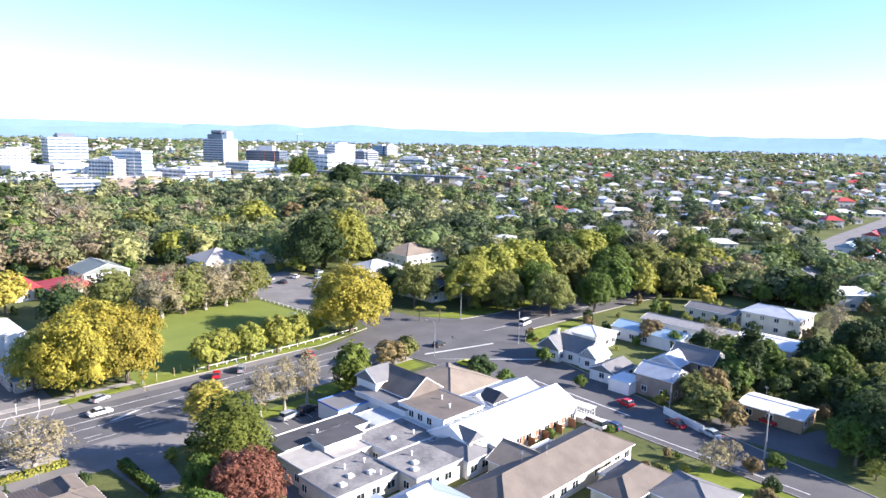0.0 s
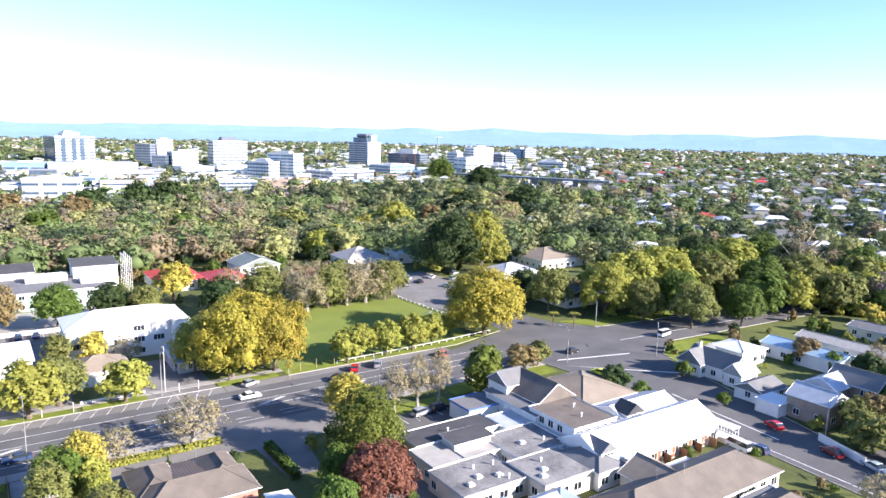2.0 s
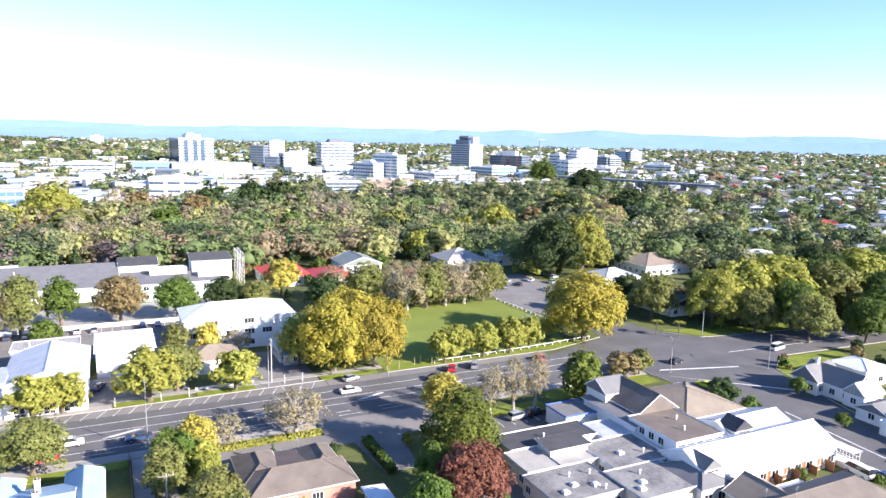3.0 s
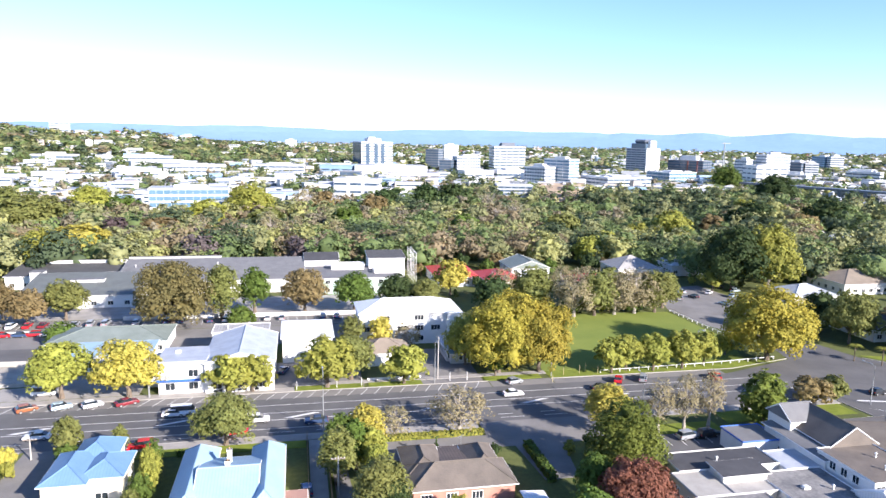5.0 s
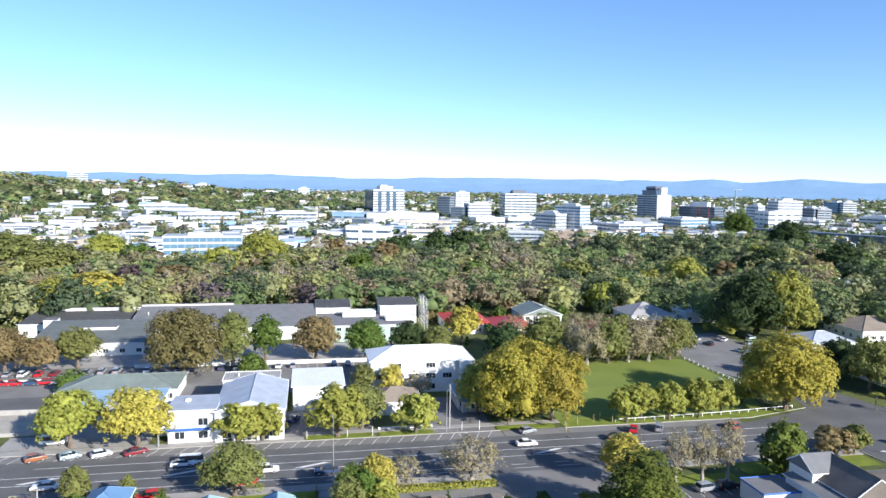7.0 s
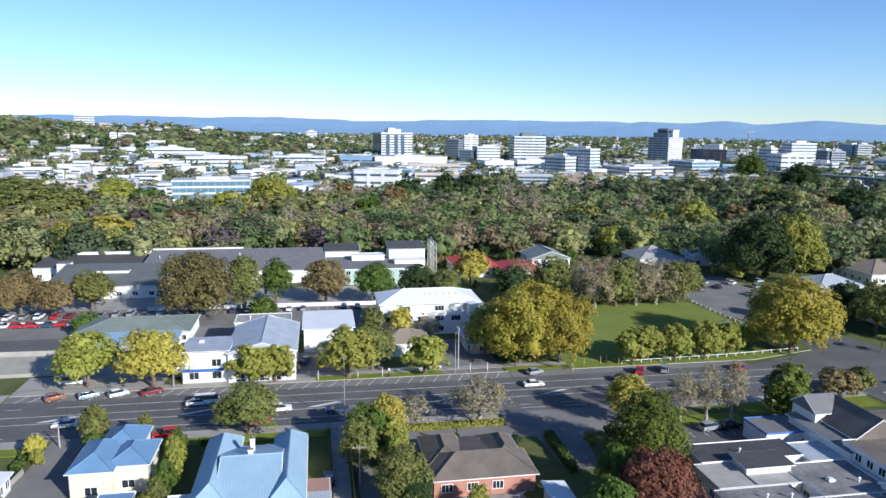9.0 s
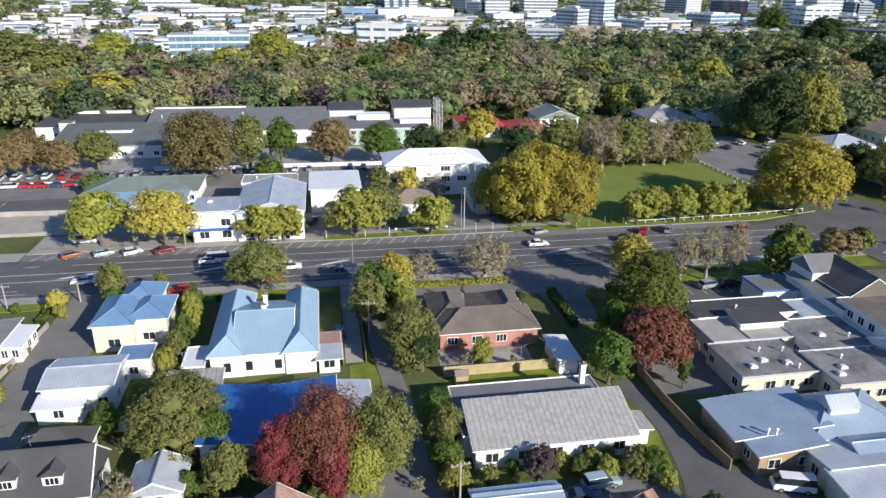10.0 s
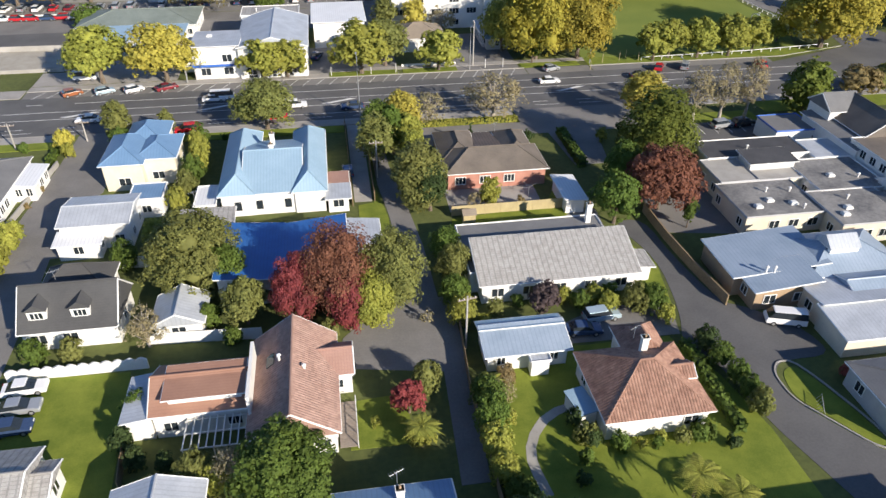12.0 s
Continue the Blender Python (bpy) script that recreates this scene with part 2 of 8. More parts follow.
def uv_planar(bm):
    """u across and v up each face, in metres."""
    lay = bm.loops.layers.uv.verify()
    for f in bm.faces:
        n = f.normal
        if abs(n.z) > 0.99:
            u, v = Vector((1, 0, 0)), Vector((0, 1, 0))
        else:
            u = Vector((-n.y, n.x, 0)).normalized()
            v = n.cross(u)
        for l in f.loops:
            l[lay].uv = (l.vert.co.dot(u), l.vert.co.dot(v))
    return bm


def roof_bm(x0, y0, x1, y1, z, rise, style, over=0.45, thick=0.14, gable_over=0.3):
    """A solid roof over a rectangle, with eaves: hip, gx (ridge along x), gy (ridge along y), flat, or mono slopes (ms, mn, me, mw: low side)."""
    ox = over if style not in ("gx",) else gable_over
    oy = over if style not in ("gy",) else gable_over
    x0, x1, y0, y1 = x0 - ox, x1 + ox, y0 - oy, y1 + oy
    w, d = x1 - x0, y1 - y0
    cx, cy = (x0 + x1) / 2, (y0 + y1) / 2
    bm = bmesh.new()
    zs = [z] * 4
    if style == "hip":
        h = min(w, d) / 2
        if w >= d:
            ridge = [(x0 + h, cy), (x1 - h, cy)] if w > d else [(cx, cy)]
        else:
            ridge = [(cx, y0 + h), (cx, y1 - h)]
    elif style == "gx":
        ridge = [(x0, cy), (x1, cy)]
    elif style == "gy":
        ridge = [(cx, y0), (cx, y1)]
    else:
        ridge = []
        up = {"ms": (0, 0, 1, 1), "mn": (1, 1, 0, 0), "me": (1, 0, 0, 1), "mw": (0, 1, 1, 0)}.get(style, (0, 0, 0, 0))
        zs = [z + rise * k for k in up]
    corners = [(x0, y0), (x1, y0), (x1, y1), (x0, y1)]
    lo = [bm.verts.new((*c, zz - thick)) for c, zz in zip(corners, zs)]
    e = [bm.verts.new((*c, zz)) for c, zz in zip(corners, zs)]
    top = [bm.verts.new((*r, z + rise)) for r in ridge]
    if not ridge:
        bm.faces.new(e)
    elif style == "hip" and len(top) == 1:
        for i in range(4):
            bm.faces.new((e[i], e[(i + 1) % 4], top[0]))
    elif (style == "hip" and w >= d) or style == "gx":
        a, b = top
        bm.faces.new((e[0], e[1], b, a)), bm.faces.new((e[2], e[3], a, b))
        bm.faces.new((e[1], e[2], b)), bm.faces.new((e[3], e[0], a))
    else:
        a, b = top
        bm.faces.new((e[1], e[2], b, a)), bm.faces.new((e[3], e[0], a, b))
        bm.faces.new((e[0], e[1], a)), bm.faces.new((e[2], e[3], b))
    bm.faces.new(lo[::-1])
    for i in range(4):
        bm.faces.new((lo[i], lo[(i + 1) % 4], e[(i + 1) % 4], e[i]))
    bm.normal_update()
    return uv_planar(bm), [Vector((*r, z + rise)) for r in ridge], [Vector((*c, zz)) for c, zz in zip(corners, zs)]


WINDOWS = {}


def window_meshes(w, h, bars):
    """A window of that size in the xz plane, looking to -y: frame with sill, and pane."""
    key = (round(w, 2), round(h, 2), bars)
    if key not in WINDOWS:
        f = bmesh.new()
        t = 0.09
        xs, zs = [-w / 2 - t, -w / 2], [-t, 0, h, h + t]
        for k in range(1, bars):
            xs += [-w / 2 + w * k / bars - 0.035, -w / 2 + w * k / bars + 0.035]
        xs += [w / 2, w / 2 + t]
        at = {(i, k, q): f.verts.new((x, y, z)) for i, x in enumerate(xs) for k, z in enumerate(zs) for q, y in enumerate((-0.08, 0.02))}
        cells = {(i, k) for i in range(len(xs) - 1) for k in range(3) if i % 2 == 0 or k != 1}
        for i, k in cells:
            ring = ((i, k), (i + 1, k), (i + 1, k + 1), (i, k + 1))
            f.faces.new([at[(*c, 0)] for c in ring]), f.faces.new([at[(*c, 1)] for c in ring[::-1]])
            for q, (di, dk) in enumerate(((0, -1), (1, 0), (0, 1), (-1, 0))):
                if (i + di, k + dk) not in cells:
                    a, b = ring[q], ring[(q + 1) % 4]
                    f.faces.new((at[(*b, 0)], at[(*a, 0)], at[(*a, 1)], at[(*b, 1)]))
        fm = bpy.data.meshes.new("window")
        f.to_mesh(fm)
        f.free()
        fm.materials.append(TRIM)
        p = box(-w / 2, -0.03, 0, w / 2, -0.01, h)
        pm = bpy.data.meshes.new("pane")
        p.to_mesh(pm)
        p.free()
        pm.materials.append(GLASS)
        WINDOWS[key] = fm, pm
    return WINDOWS[key]


def window(parent, x, y, z, rz, w, h, bars=2):
    fm, pm = window_meshes(w, h, bars)
    ob = share("window", fm, parent, pose(x, y, z, 0, 0, rz))
    share("pane", pm, ob)
    return ob


DOORS = {}


def door(parent, x, y, rz, w=0.9, h=2.05, z=0.15, colour=None):
    m = colour or WHITE
    if (w, h, m.name) not in DOORS:
        bm = box(-w / 2, -0.05, 0, w / 2, 0.02, h)
        add_box(bm, -w / 2 - 0.08, -0.07, 0, -w / 2, 0.02, h + 0.08)
        add_box(bm, w / 2, -0.07, 0, w / 2 + 0.08, 0.02, h + 0.08)
        add_box(bm, w / 2 - 0.12, -0.1, 1.0, w / 2 - 0.07, -0.05, 1.1)
        me = bpy.data.meshes.new("door")
        bm.to_mesh(me)
        bm.free()
        me.materials.append(m)
        DOORS[(w, h, m.name)] = me
    return share("door", DOORS[(w, h, m.name)], parent, pose(x, y, z, 0, 0, rz))


def wall_bm(x0, y0, x1, y1, z0, h, style, rise):
    """The walls under a roof, with the gable triangles."""
    bm = bmesh.new()
    add_box(bm, x0, y0, z0, x1, y1, h - 0.02)
    cx, cy = (x0 + x1) / 2, (y0 + y1) / 2
    inset = 0.16
    if style in ("gx", "gy"):
        for s in (0, 1):
            if style == "gx":
                x = (x0, x1)[s]
                a, b = sorted((x, x + (0.2, -0.2)[s]))
                tri = [(y0, h - 0.02), (y1, h - 0.02), (cy, h + rise - inset)]
                pts = [[(xx, p, q) for p, q in tri] for xx in (a, b)]
            else:
                y = (y0, y1)[s]
                a, b = sorted((y, y + (0.2, -0.2)[s]))
                tri = [(x0, h - 0.02), (x1, h - 0.02), (cx, h + rise - inset)]
                pts = [[(p, yy, q) for p, q in tri] for yy in (a, b)]
            u = [[bm.verts.new(p) for p in f] for f in pts]
            bm.faces.new(u[0]), bm.faces.new(u[1][::-1])
            for k in range(3):
                bm.faces.new((u[0][k], u[0][(k + 1) % 3], u[1][(k + 1) % 3], u[1][k]))
    if style in ("ms", "mn", "me", "mw"):
        up = {"ms": (0, 0, 1, 1), "mn": (1, 1, 0, 0), "me": (1, 0, 0, 1), "mw": (0, 1, 1, 0)}[style]
        c = [(x0, y0), (x1, y0), (x1, y1), (x0, y1)]
        lo = [bm.verts.new((*p, h - 0.05)) for p in c]
        hi = [bm.verts.new((*p, h - 0.04 + (rise - 0.12) * k)) for p, k in zip(c, up)]
        bm.faces.new(hi)
        for k in range(4):
            bm.faces.new((lo[k], lo[(k + 1) % 4], hi[(k + 1) % 4], hi[k]))
    bmesh.ops.recalc_face_normals(bm, faces=bm.faces[:])
    bm.normal_update()
    return uv_planar(bm)


def tiles_bm(me):
    """Rows of rounded roof tiles over the sloping faces of a roof."""
    bm = bmesh.new()
    for f in me.polygons:
        n = f.normal
        if not 0.3 < n.z < 0.98:
            continue
        u = Vector((-n.y, n.x, 0)).normalized()
        v = n.cross(u)
        pts = [me.vertices[i].co.copy() for i in f.vertices]
        o = pts[0]
        flat = [((p - o).dot(u), (p - o).dot(v)) for p in pts]
        c = (sum(p[0] for p in flat) / len(flat), sum(p[1] for p in flat) / len(flat))

        def inside(x, y):
            k = 0
            for (ax, ay), (bx, by) in zip(flat, flat[1:] + flat[:1]):
                if (ay > y) != (by > y) and x < (bx - ax) * (y - ay) / (by - ay) + ax:
                    k ^= 1
            return k
        lo, hi = min(p[1] for p in flat), max(p[1] for p in flat)
        left, right = min(p[0] for p in flat), max(p[0] for p in flat)
        y = lo
        while y < hi - 0.1:
            x = left
            while x < right:
                if inside(x + 0.16, y + 0.18):
                    q = [bm.verts.new(o + u * (x + a) + v * (y + b) + n * h) for a, b, h in
                         ((0.0, 0, 0.03), (0.1, 0, 0.085), (0.22, 0, 0.085), (0.31, 0, 0.03), (0.0, 0.37, 0.005), (0.1, 0.37, 0.05), (0.22, 0.37, 0.05), (0.31, 0.37, 0.005))]
                    for k in range(3):
                        bm.faces.new((q[k], q[k + 1], q[k + 5], q[k + 4]))
                    bm.faces.new((q[0], q[3], q[2], q[1]))
                x += 0.32
            y += 0.36
    return bm


FOOT = []


def building(name, label, category, wings, wall, roof, trim=None, chimneys=(), windows="auto", group="", win=(1.5, 1.2, 2), storeys=1, gap=2.9, fixtures=0):
    """A house of axis-aligned wings. A wing: x0, y0, x1, y1, eaves height, rise, roof style, and optionally its own roof and wall."""
    X = sum(w[0] + w[2] for w in wings) / (2 * len(wings))
    Y = sum(w[1] + w[3] for w in wings) / (2 * len(wings))
    base = empty(name, X, Y, 0, 0, label, category, group)
    rnd = random.Random(int(X * 31 + Y * 17))
    FOOT.extend(w[:4] for w in wings)
    for k, wing in enumerate(wings):
        x0, y0, x1, y1, h, rise, style = wing[:7]
        rm = wing[7] if len(wing) > 7 and wing[7] else roof
        wm = wing[8] if len(wing) > 8 and wing[8] else wall
        wname = wing[9] if len(wing) > 9 else windows
        x0, x1, y0, y1 = x0 - X, x1 - X, y0 - Y, y1 - Y
        over = 0.45 if style != "flat" else 0.12
        part("wall", wall_bm(x0, y0, x1, y1, -0.2, h, style, rise), wm, base)
        bm, ridge, corners = roof_bm(x0, y0, x1, y1, h + 0.1 + 0.01 * k, rise, style, over)
        r = part("roof", bm, rm, base)
        if len(ridge) == 2:
            cap = bmesh.new()
            add_tube(cap, [ridge[0] + Vector((0, 0, 0.02)), ridge[1] + Vector((0, 0, 0.02))], [0.13, 0.13], 6)
            if style == "hip":
                w, d = corners[1].x - corners[0].x, corners[3].y - corners[0].y
                ends = ((0, 0), (3, 0), (1, 1), (2, 1)) if w >= d else ((0, 0), (1, 0), (2, 1), (3, 1))
                for c, e in ends:
                    add_tube(cap, [corners[c] + Vector((0, 0, 0.02)), ridge[e] + Vector((0, 0, 0.02))], [0.1, 0.1], 5)
            part("ridge_cap", cap, rm, r)
        runs = []
        for a, b in zip(corners, corners[1:] + corners[:1]):
            along_x = abs(a.x - b.x) > abs(a.y - b.y)
            if style == "gx" and not along_x or style == "gy" and along_x:
                tip = [v for v in ridge if abs(v.x - a.x) < 0.1 and abs(v.x - b.x) < 0.1 or abs(v.y - a.y) < 0.1 and abs(v.y - b.y) < 0.1]
                for v in tip:
                    runs.append((a - Vector((0, 0, 0.06)), v - Vector((0, 0, 0.06)), 0.1))
                    runs.append((b - Vector((0, 0, 0.06)), v - Vector((0, 0, 0.06)), 0.1))
            else:
                runs.append((a - Vector((0, 0, 0.08)), b - Vector((0, 0, 0.08)), 0.085))
        for a, b, t in runs:
            part("gutter", tube([a, b], [t, t], 4), trim or TRIM, r)
        if rm.name in ("terracotta_tile", "pink_brown_tile"):
            part("tiles", tiles_bm(r.data), rm, r)["kind"] = "stuff"
        if style == "flat":
            p = bmesh.new()
            for a, b in zip(corners, corners[1:] + corners[:1]):
                add_tube(p, [a + Vector((0, 0, 0.06)), b + Vector((0, 0, 0.06))], [0.12, 0.12], 4)
            part("parapet", p, trim or WHITE, r)
        if wname != "none":
            ww, wh, bars = win
            for lev in range(storeys if h > 4.4 else 1):
                zz = 0.95 + lev * 2.8
                if zz + wh > h - 0.2:
                    continue
                n = max(1, int((x1 - x0) / gap))
                for i in range(n):
                    if rnd.random() < 0.88:
                        window(base, x0 + (i + 0.5) * (x1 - x0) / n, y0, zz, 0, ww if (x1 - x0) / n > ww + 0.4 else 0.8, wh, bars)
                n = max(1, int((y1 - y0) / (gap * 1.2)))
                for i in range(n):
                    if rnd.random() < 0.8:
                        yy = y0 + (i + 0.5) * (y1 - y0) / n
                        if X > 20:
                            window(base, x0, yy, zz, -90, ww * 0.8, wh, bars)
                        else:
                            window(base, x1, yy, zz, 90, ww * 0.8, wh, bars)
    for cx, cy, top in chimneys:
        bm = box(cx - X - 0.35, cy - Y - 0.3, 1.5, cx - X + 0.35, cy - Y + 0.3, top)
        add_box(bm, cx - X - 0.42, cy - Y - 0.37, top - 0.18, cx - X + 0.42, cy - Y + 0.37, top)
        c = part("chimney", bm, trim or WHITE, base)
        part("chimney_pot", tube([(cx - X, cy - Y, top), (cx - X, cy - Y, top + 0.35)], [0.14, 0.11], 8), BRICKTAN, c)
    return base


# ---- plants ----
LEAVES = {
    "gold": leaf_mat("leaves_gold", (0.42, 0.345, 0.05), (0.265, 0.245, 0.042)),
    "yellow": leaf_mat("leaves_yellow", (0.52, 0.45, 0.09), (0.38, 0.34, 0.065)),
    "lime": leaf_mat("leaves_yellow_green", (0.36, 0.36, 0.07), (0.235, 0.255, 0.05)),
    "green": leaf_mat("leaves_green", (0.13, 0.19, 0.036), (0.075, 0.12, 0.022)),
    "olive": leaf_mat("leaves_olive", (0.23, 0.24, 0.07), (0.145, 0.16, 0.045)),
    "dark": leaf_mat("leaves_dark_green", (0.066, 0.102, 0.032), (0.035, 0.06, 0.019)),
    "brown": leaf_mat("leaves_brown", (0.28, 0.21, 0.095), (0.19, 0.15, 0.065)),
    "red": leaf_mat("leaves_copper_red", (0.27, 0.115, 0.07), (0.16, 0.07, 0.045)),
    "crimson": leaf_mat("leaves_crimson", (0.33, 0.07, 0.07), (0.2, 0.05, 0.05)),
    "plum": leaf_mat("leaves_plum", (0.12, 0.085, 0.085), (0.07, 0.055, 0.056)),
    "conifer": leaf_mat("leaves_yellowish_conifer", (0.17, 0.2, 0.034), (0.085, 0.115, 0.021)),
    "bronze": leaf_mat("leaves_bronze_green", (0.22, 0.185, 0.07), (0.13, 0.12, 0.045)),
    "bare": leaf_mat("leaves_sparse_grey", (0.37, 0.32, 0.18), (0.25, 0.215, 0.12)),
}


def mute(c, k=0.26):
    """Colour drawn part of the way to its own grey, as distance haze would."""
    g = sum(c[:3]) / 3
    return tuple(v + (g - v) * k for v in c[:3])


# Haze is put into the far leaf colours: greyed, mostly brightened, lifted off black.
HAZED_LEAVES = {k: leaf_mat(m.name + "_far", *[tuple(v * (0.8 if k in ("bare", "yellow", "gold") else 1.1 if k in ("lime", "brown") else 1.4) + 0.012 for v in mute(e.color)) for e in reversed(m.node_tree.nodes["Color Ramp"].color_ramp.elements)], 0.0, 0.07, 0.2, 2.0) for k, m in list(LEAVES.items())}
# crown shapes for a tree 10 m high: centre and radii of the lobes, bare stem height
SHAPES = {
    "round": [((0, 0, 5.8), (3.5, 3.5, 3.5)), ((2.2, 0.9, 4.4), (2.4, 2.3, 2.3)), ((-2.1, 1.3, 4.6), (2.4, 2.3, 2.4)), ((0.3, -2.3, 4.3), (2.4, 2.2, 2.3)), ((-0.7, 0.5, 8), (2.1, 2.1, 1.9)), ((1.4, -0.8, 7.2), (1.7, 1.7, 1.8)), ((-0.6, 2.3, 4.2), (2.1, 2.0, 2.1))],
    "broad": [((0, 0, 6.2), (4.2, 4.2, 3)), ((3, 1, 5.2), (2.8, 2.6, 2.4)), ((-3, 0.6, 5), (2.7, 2.6, 2.4)), ((0.6, -3, 5), (2.8, 2.5, 2.3)), ((-0.5, 3, 5.4), (2.6, 2.5, 2.4)), ((1.2, -0.6, 8.1), (2.3, 2.2, 1.8)), ((-1.6, 0.6, 7.8), (2.2, 2.2, 1.9))],
    "full": [((0, 0, 5.8), (4.0, 4.0, 3.6)), ((2.9, 1.2, 4.4), (2.7, 2.6, 2.7)), ((-2.9, 0.8, 4.2), (2.7, 2.6, 2.7)), ((0.8, -2.9, 4), (2.8, 2.5, 2.7)), ((-0.6, 2.9, 4.4), (2.6, 2.5, 2.7)), ((1.1, -0.6, 8), (2.3, 2.2, 1.9)), ((-1.6, 0.5, 7.6), (2.2, 2.2, 2)), ((2.1, -1.9, 3.1), (2.0, 2.0, 1.9)), ((-2.2, -1.9, 3.2), (2.0, 2.0, 1.9))],
    "upright": [((0, 0, 5.6), (2.2, 2.2, 3.8)), ((0.9, 0.3, 4.2), (1.6, 1.6, 2.4)), ((-0.8, -0.5, 4.4), (1.6, 1.6, 2.5)), ((0.1, 0.2, 8.2), (1.2, 1.2, 1.8))],
    "poplar": [((0, 0, 4.5), (1.1, 1.1, 4)), ((0.2, 0.1, 7), (0.9, 0.9, 3)), ((-0.3, 0.2, 3), (1.2, 1.1, 2.2))],
    "cone": [((0, 0, 1.9), (2.6, 2.6, 1.5)), ((0, 0, 3.4), (2.3, 2.3, 1.6)), ((0, 0, 5), (1.8, 1.8, 1.6)), ((0, 0, 6.6), (1.35, 1.35, 1.6)), ((0, 0, 8.2), (0.9, 0.9, 1.8))],
    "clumped": [((0, 0, 5), (2.6, 2.6, 2.6)), ((1.4, 1, 3), (2.0, 1.9, 1.9)), ((-1.7, 0.6, 3.2), (1.9, 1.9, 1.9)), ((0.4, -1.7, 3), (2.0, 1.8, 1.9)), ((1.2, -0.6, 6.4), (1.5, 1.5, 1.6)), ((-1, 0.3, 7), (1.5, 1.5, 1.6)), ((0.2, 0.2, 8.6), (1.1, 1.1, 1.3))],
    "plane": [((0, 0, 5.7), (4.5, 4.5, 4.0)), ((2.9, 0.6, 3.5), (2.3, 2.3, 2.5)), ((0.4, 2.9, 3.5), (2.3, 2.3, 2.5)), ((-2.8, 0.9, 3.4), (2.3, 2.3, 2.4)), ((-1.5, -2.6, 3.3), (2.3, 2.3, 2.4)), ((1.7, -2.5, 3.4), (2.3, 2.3, 2.5)), ((1.3, 0.6, 8.0), (1.9, 1.9, 1.7)), ((-1.4, -0.4, 7.9), (2.0, 2.0, 1.7))],
    "egg": [((0, 0, 4.4), (3.3, 3.3, 3.4)), ((0.3, -0.2, 6.6), (2.5, 2.5, 2.5)), ((-0.1, 0.2, 8.2), (1.5, 1.5, 1.8)), ((0.9, 0.8, 2.6), (2.7, 2.7, 2.1)), ((-0.9, -0.7, 2.6), (2.7, 2.7, 2.1))],
    "bush": [((0, 0, 5), (5.2, 5.2, 5)), ((3, 1, 4), (3.8, 3.6, 3.8)), ((-3, -1, 4), (3.8, 3.6, 3.8)), ((0.5, -3, 3.6), (3.6, 3.4, 3.5))],
}


def crown_arrays(shape, count, size, seed, ruffle=0.5, core=2):
    """Leaf sprays on many uneven boughs that fill the outline of a crown, round a dense core: vertices and triangles, for a tree 10 m high."""
    rng = np.random.default_rng(seed)
    lc, lr = np.array([c for c, r in SHAPES[shape]], float), np.array([r for c, r in SHAPES[shape]], float)
    boughs = int(min(300, max(30, count / 16)))
    share_of = lr[:, 0] * lr[:, 2]
    w = rng.choice(len(lc), boughs * 2, p=share_of / share_of.sum())
    d = rng.normal(size=(boughs * 2, 3))
    d[:, 2] = np.where(d[:, 2] < -0.9, -d[:, 2] * 0.7, d[:, 2])
    d /= np.linalg.norm(d, axis=1)[:, None]
    c = lc[w] + d * lr[w] * (0.66 + 0.34 * rng.random(boughs * 2))[:, None]
    inner = np.linalg.norm((c[:, None] - lc[None]) / lr[None], axis=2).min(1)
    keep = np.argsort(-inner)[: int(boughs * 1.5)]
    keep = rng.permutation(keep)[:boughs]
    c, w = c[keep], w[keep]
    br = lr[w].mean(1) * (0.15 + 0.22 * rng.random(len(c)) ** 1.4) * (1.5 if count < 1200 else 1.0)
    mid = np.array([0, 0, lc[:, 2].mean() - 1.0])
    out = (c - mid) / np.linalg.norm(c - mid, axis=1)[:, None]
    b = rng.choice(len(c), count, p=br ** 2 / (br ** 2).sum())
    d = rng.normal(size=(count, 3)) + out[b] * 0.75 + np.array([0, 0, 0.35])
    d /= np.linalg.norm(d, axis=1)[:, None]
    pos = c[b] + d * (br[b] * (0.5 + 0.62 * rng.random(count) ** 0.6))[:, None] * np.array([1.05, 1.05, 0.9])
    n = d + out[b] * 0.6 + rng.normal(size=(count, 3)) * ruffle
    n[:, 2] += 0.2
    n /= np.linalg.norm(n, axis=1)[:, None]
    u = np.cross(n, rng.normal(size=(count, 3)))
    u /= np.linalg.norm(u, axis=1)[:, None]
    v = np.cross(n, u)
    s = size * (0.45 + 0.9 * rng.random(count))[:, None]
    a = 0.7 + 0.6 * rng.random((count, 3))
    tri = np.stack([pos - u * s * a[:, :1] - v * s * 0.5, pos + u * s * a[:, 1:2] - v * s * 0.4, pos + v * s * a[:, 2:3] - n * s * 0.15], 1)
    verts, faces = [tri.reshape(-1, 3)], [np.arange(count * 3).reshape(-1, 3)]
    if core:
        at = count * 3
        ico = bmesh.new()
        bmesh.ops.create_icosphere(ico, subdivisions=core, radius=1)
        iv = np.array([q.co[:] for q in ico.verts])
        fi = np.array([[q.index for q in f.verts] for f in ico.faces])
        ico.free()
        for k, r in list(zip(lc, lr))[: len(lc) if core > 1 else 3 if count > 200 else 1]:
            wob = (0.34 if k[2] < 4.5 and core > 1 else 0.46) + 0.26 * rng.random(len(iv))
            verts.append(k + iv * r * wob[:, None]), faces.append(fi + at)
            at += len(iv)
    return np.concatenate(verts), np.concatenate(faces)


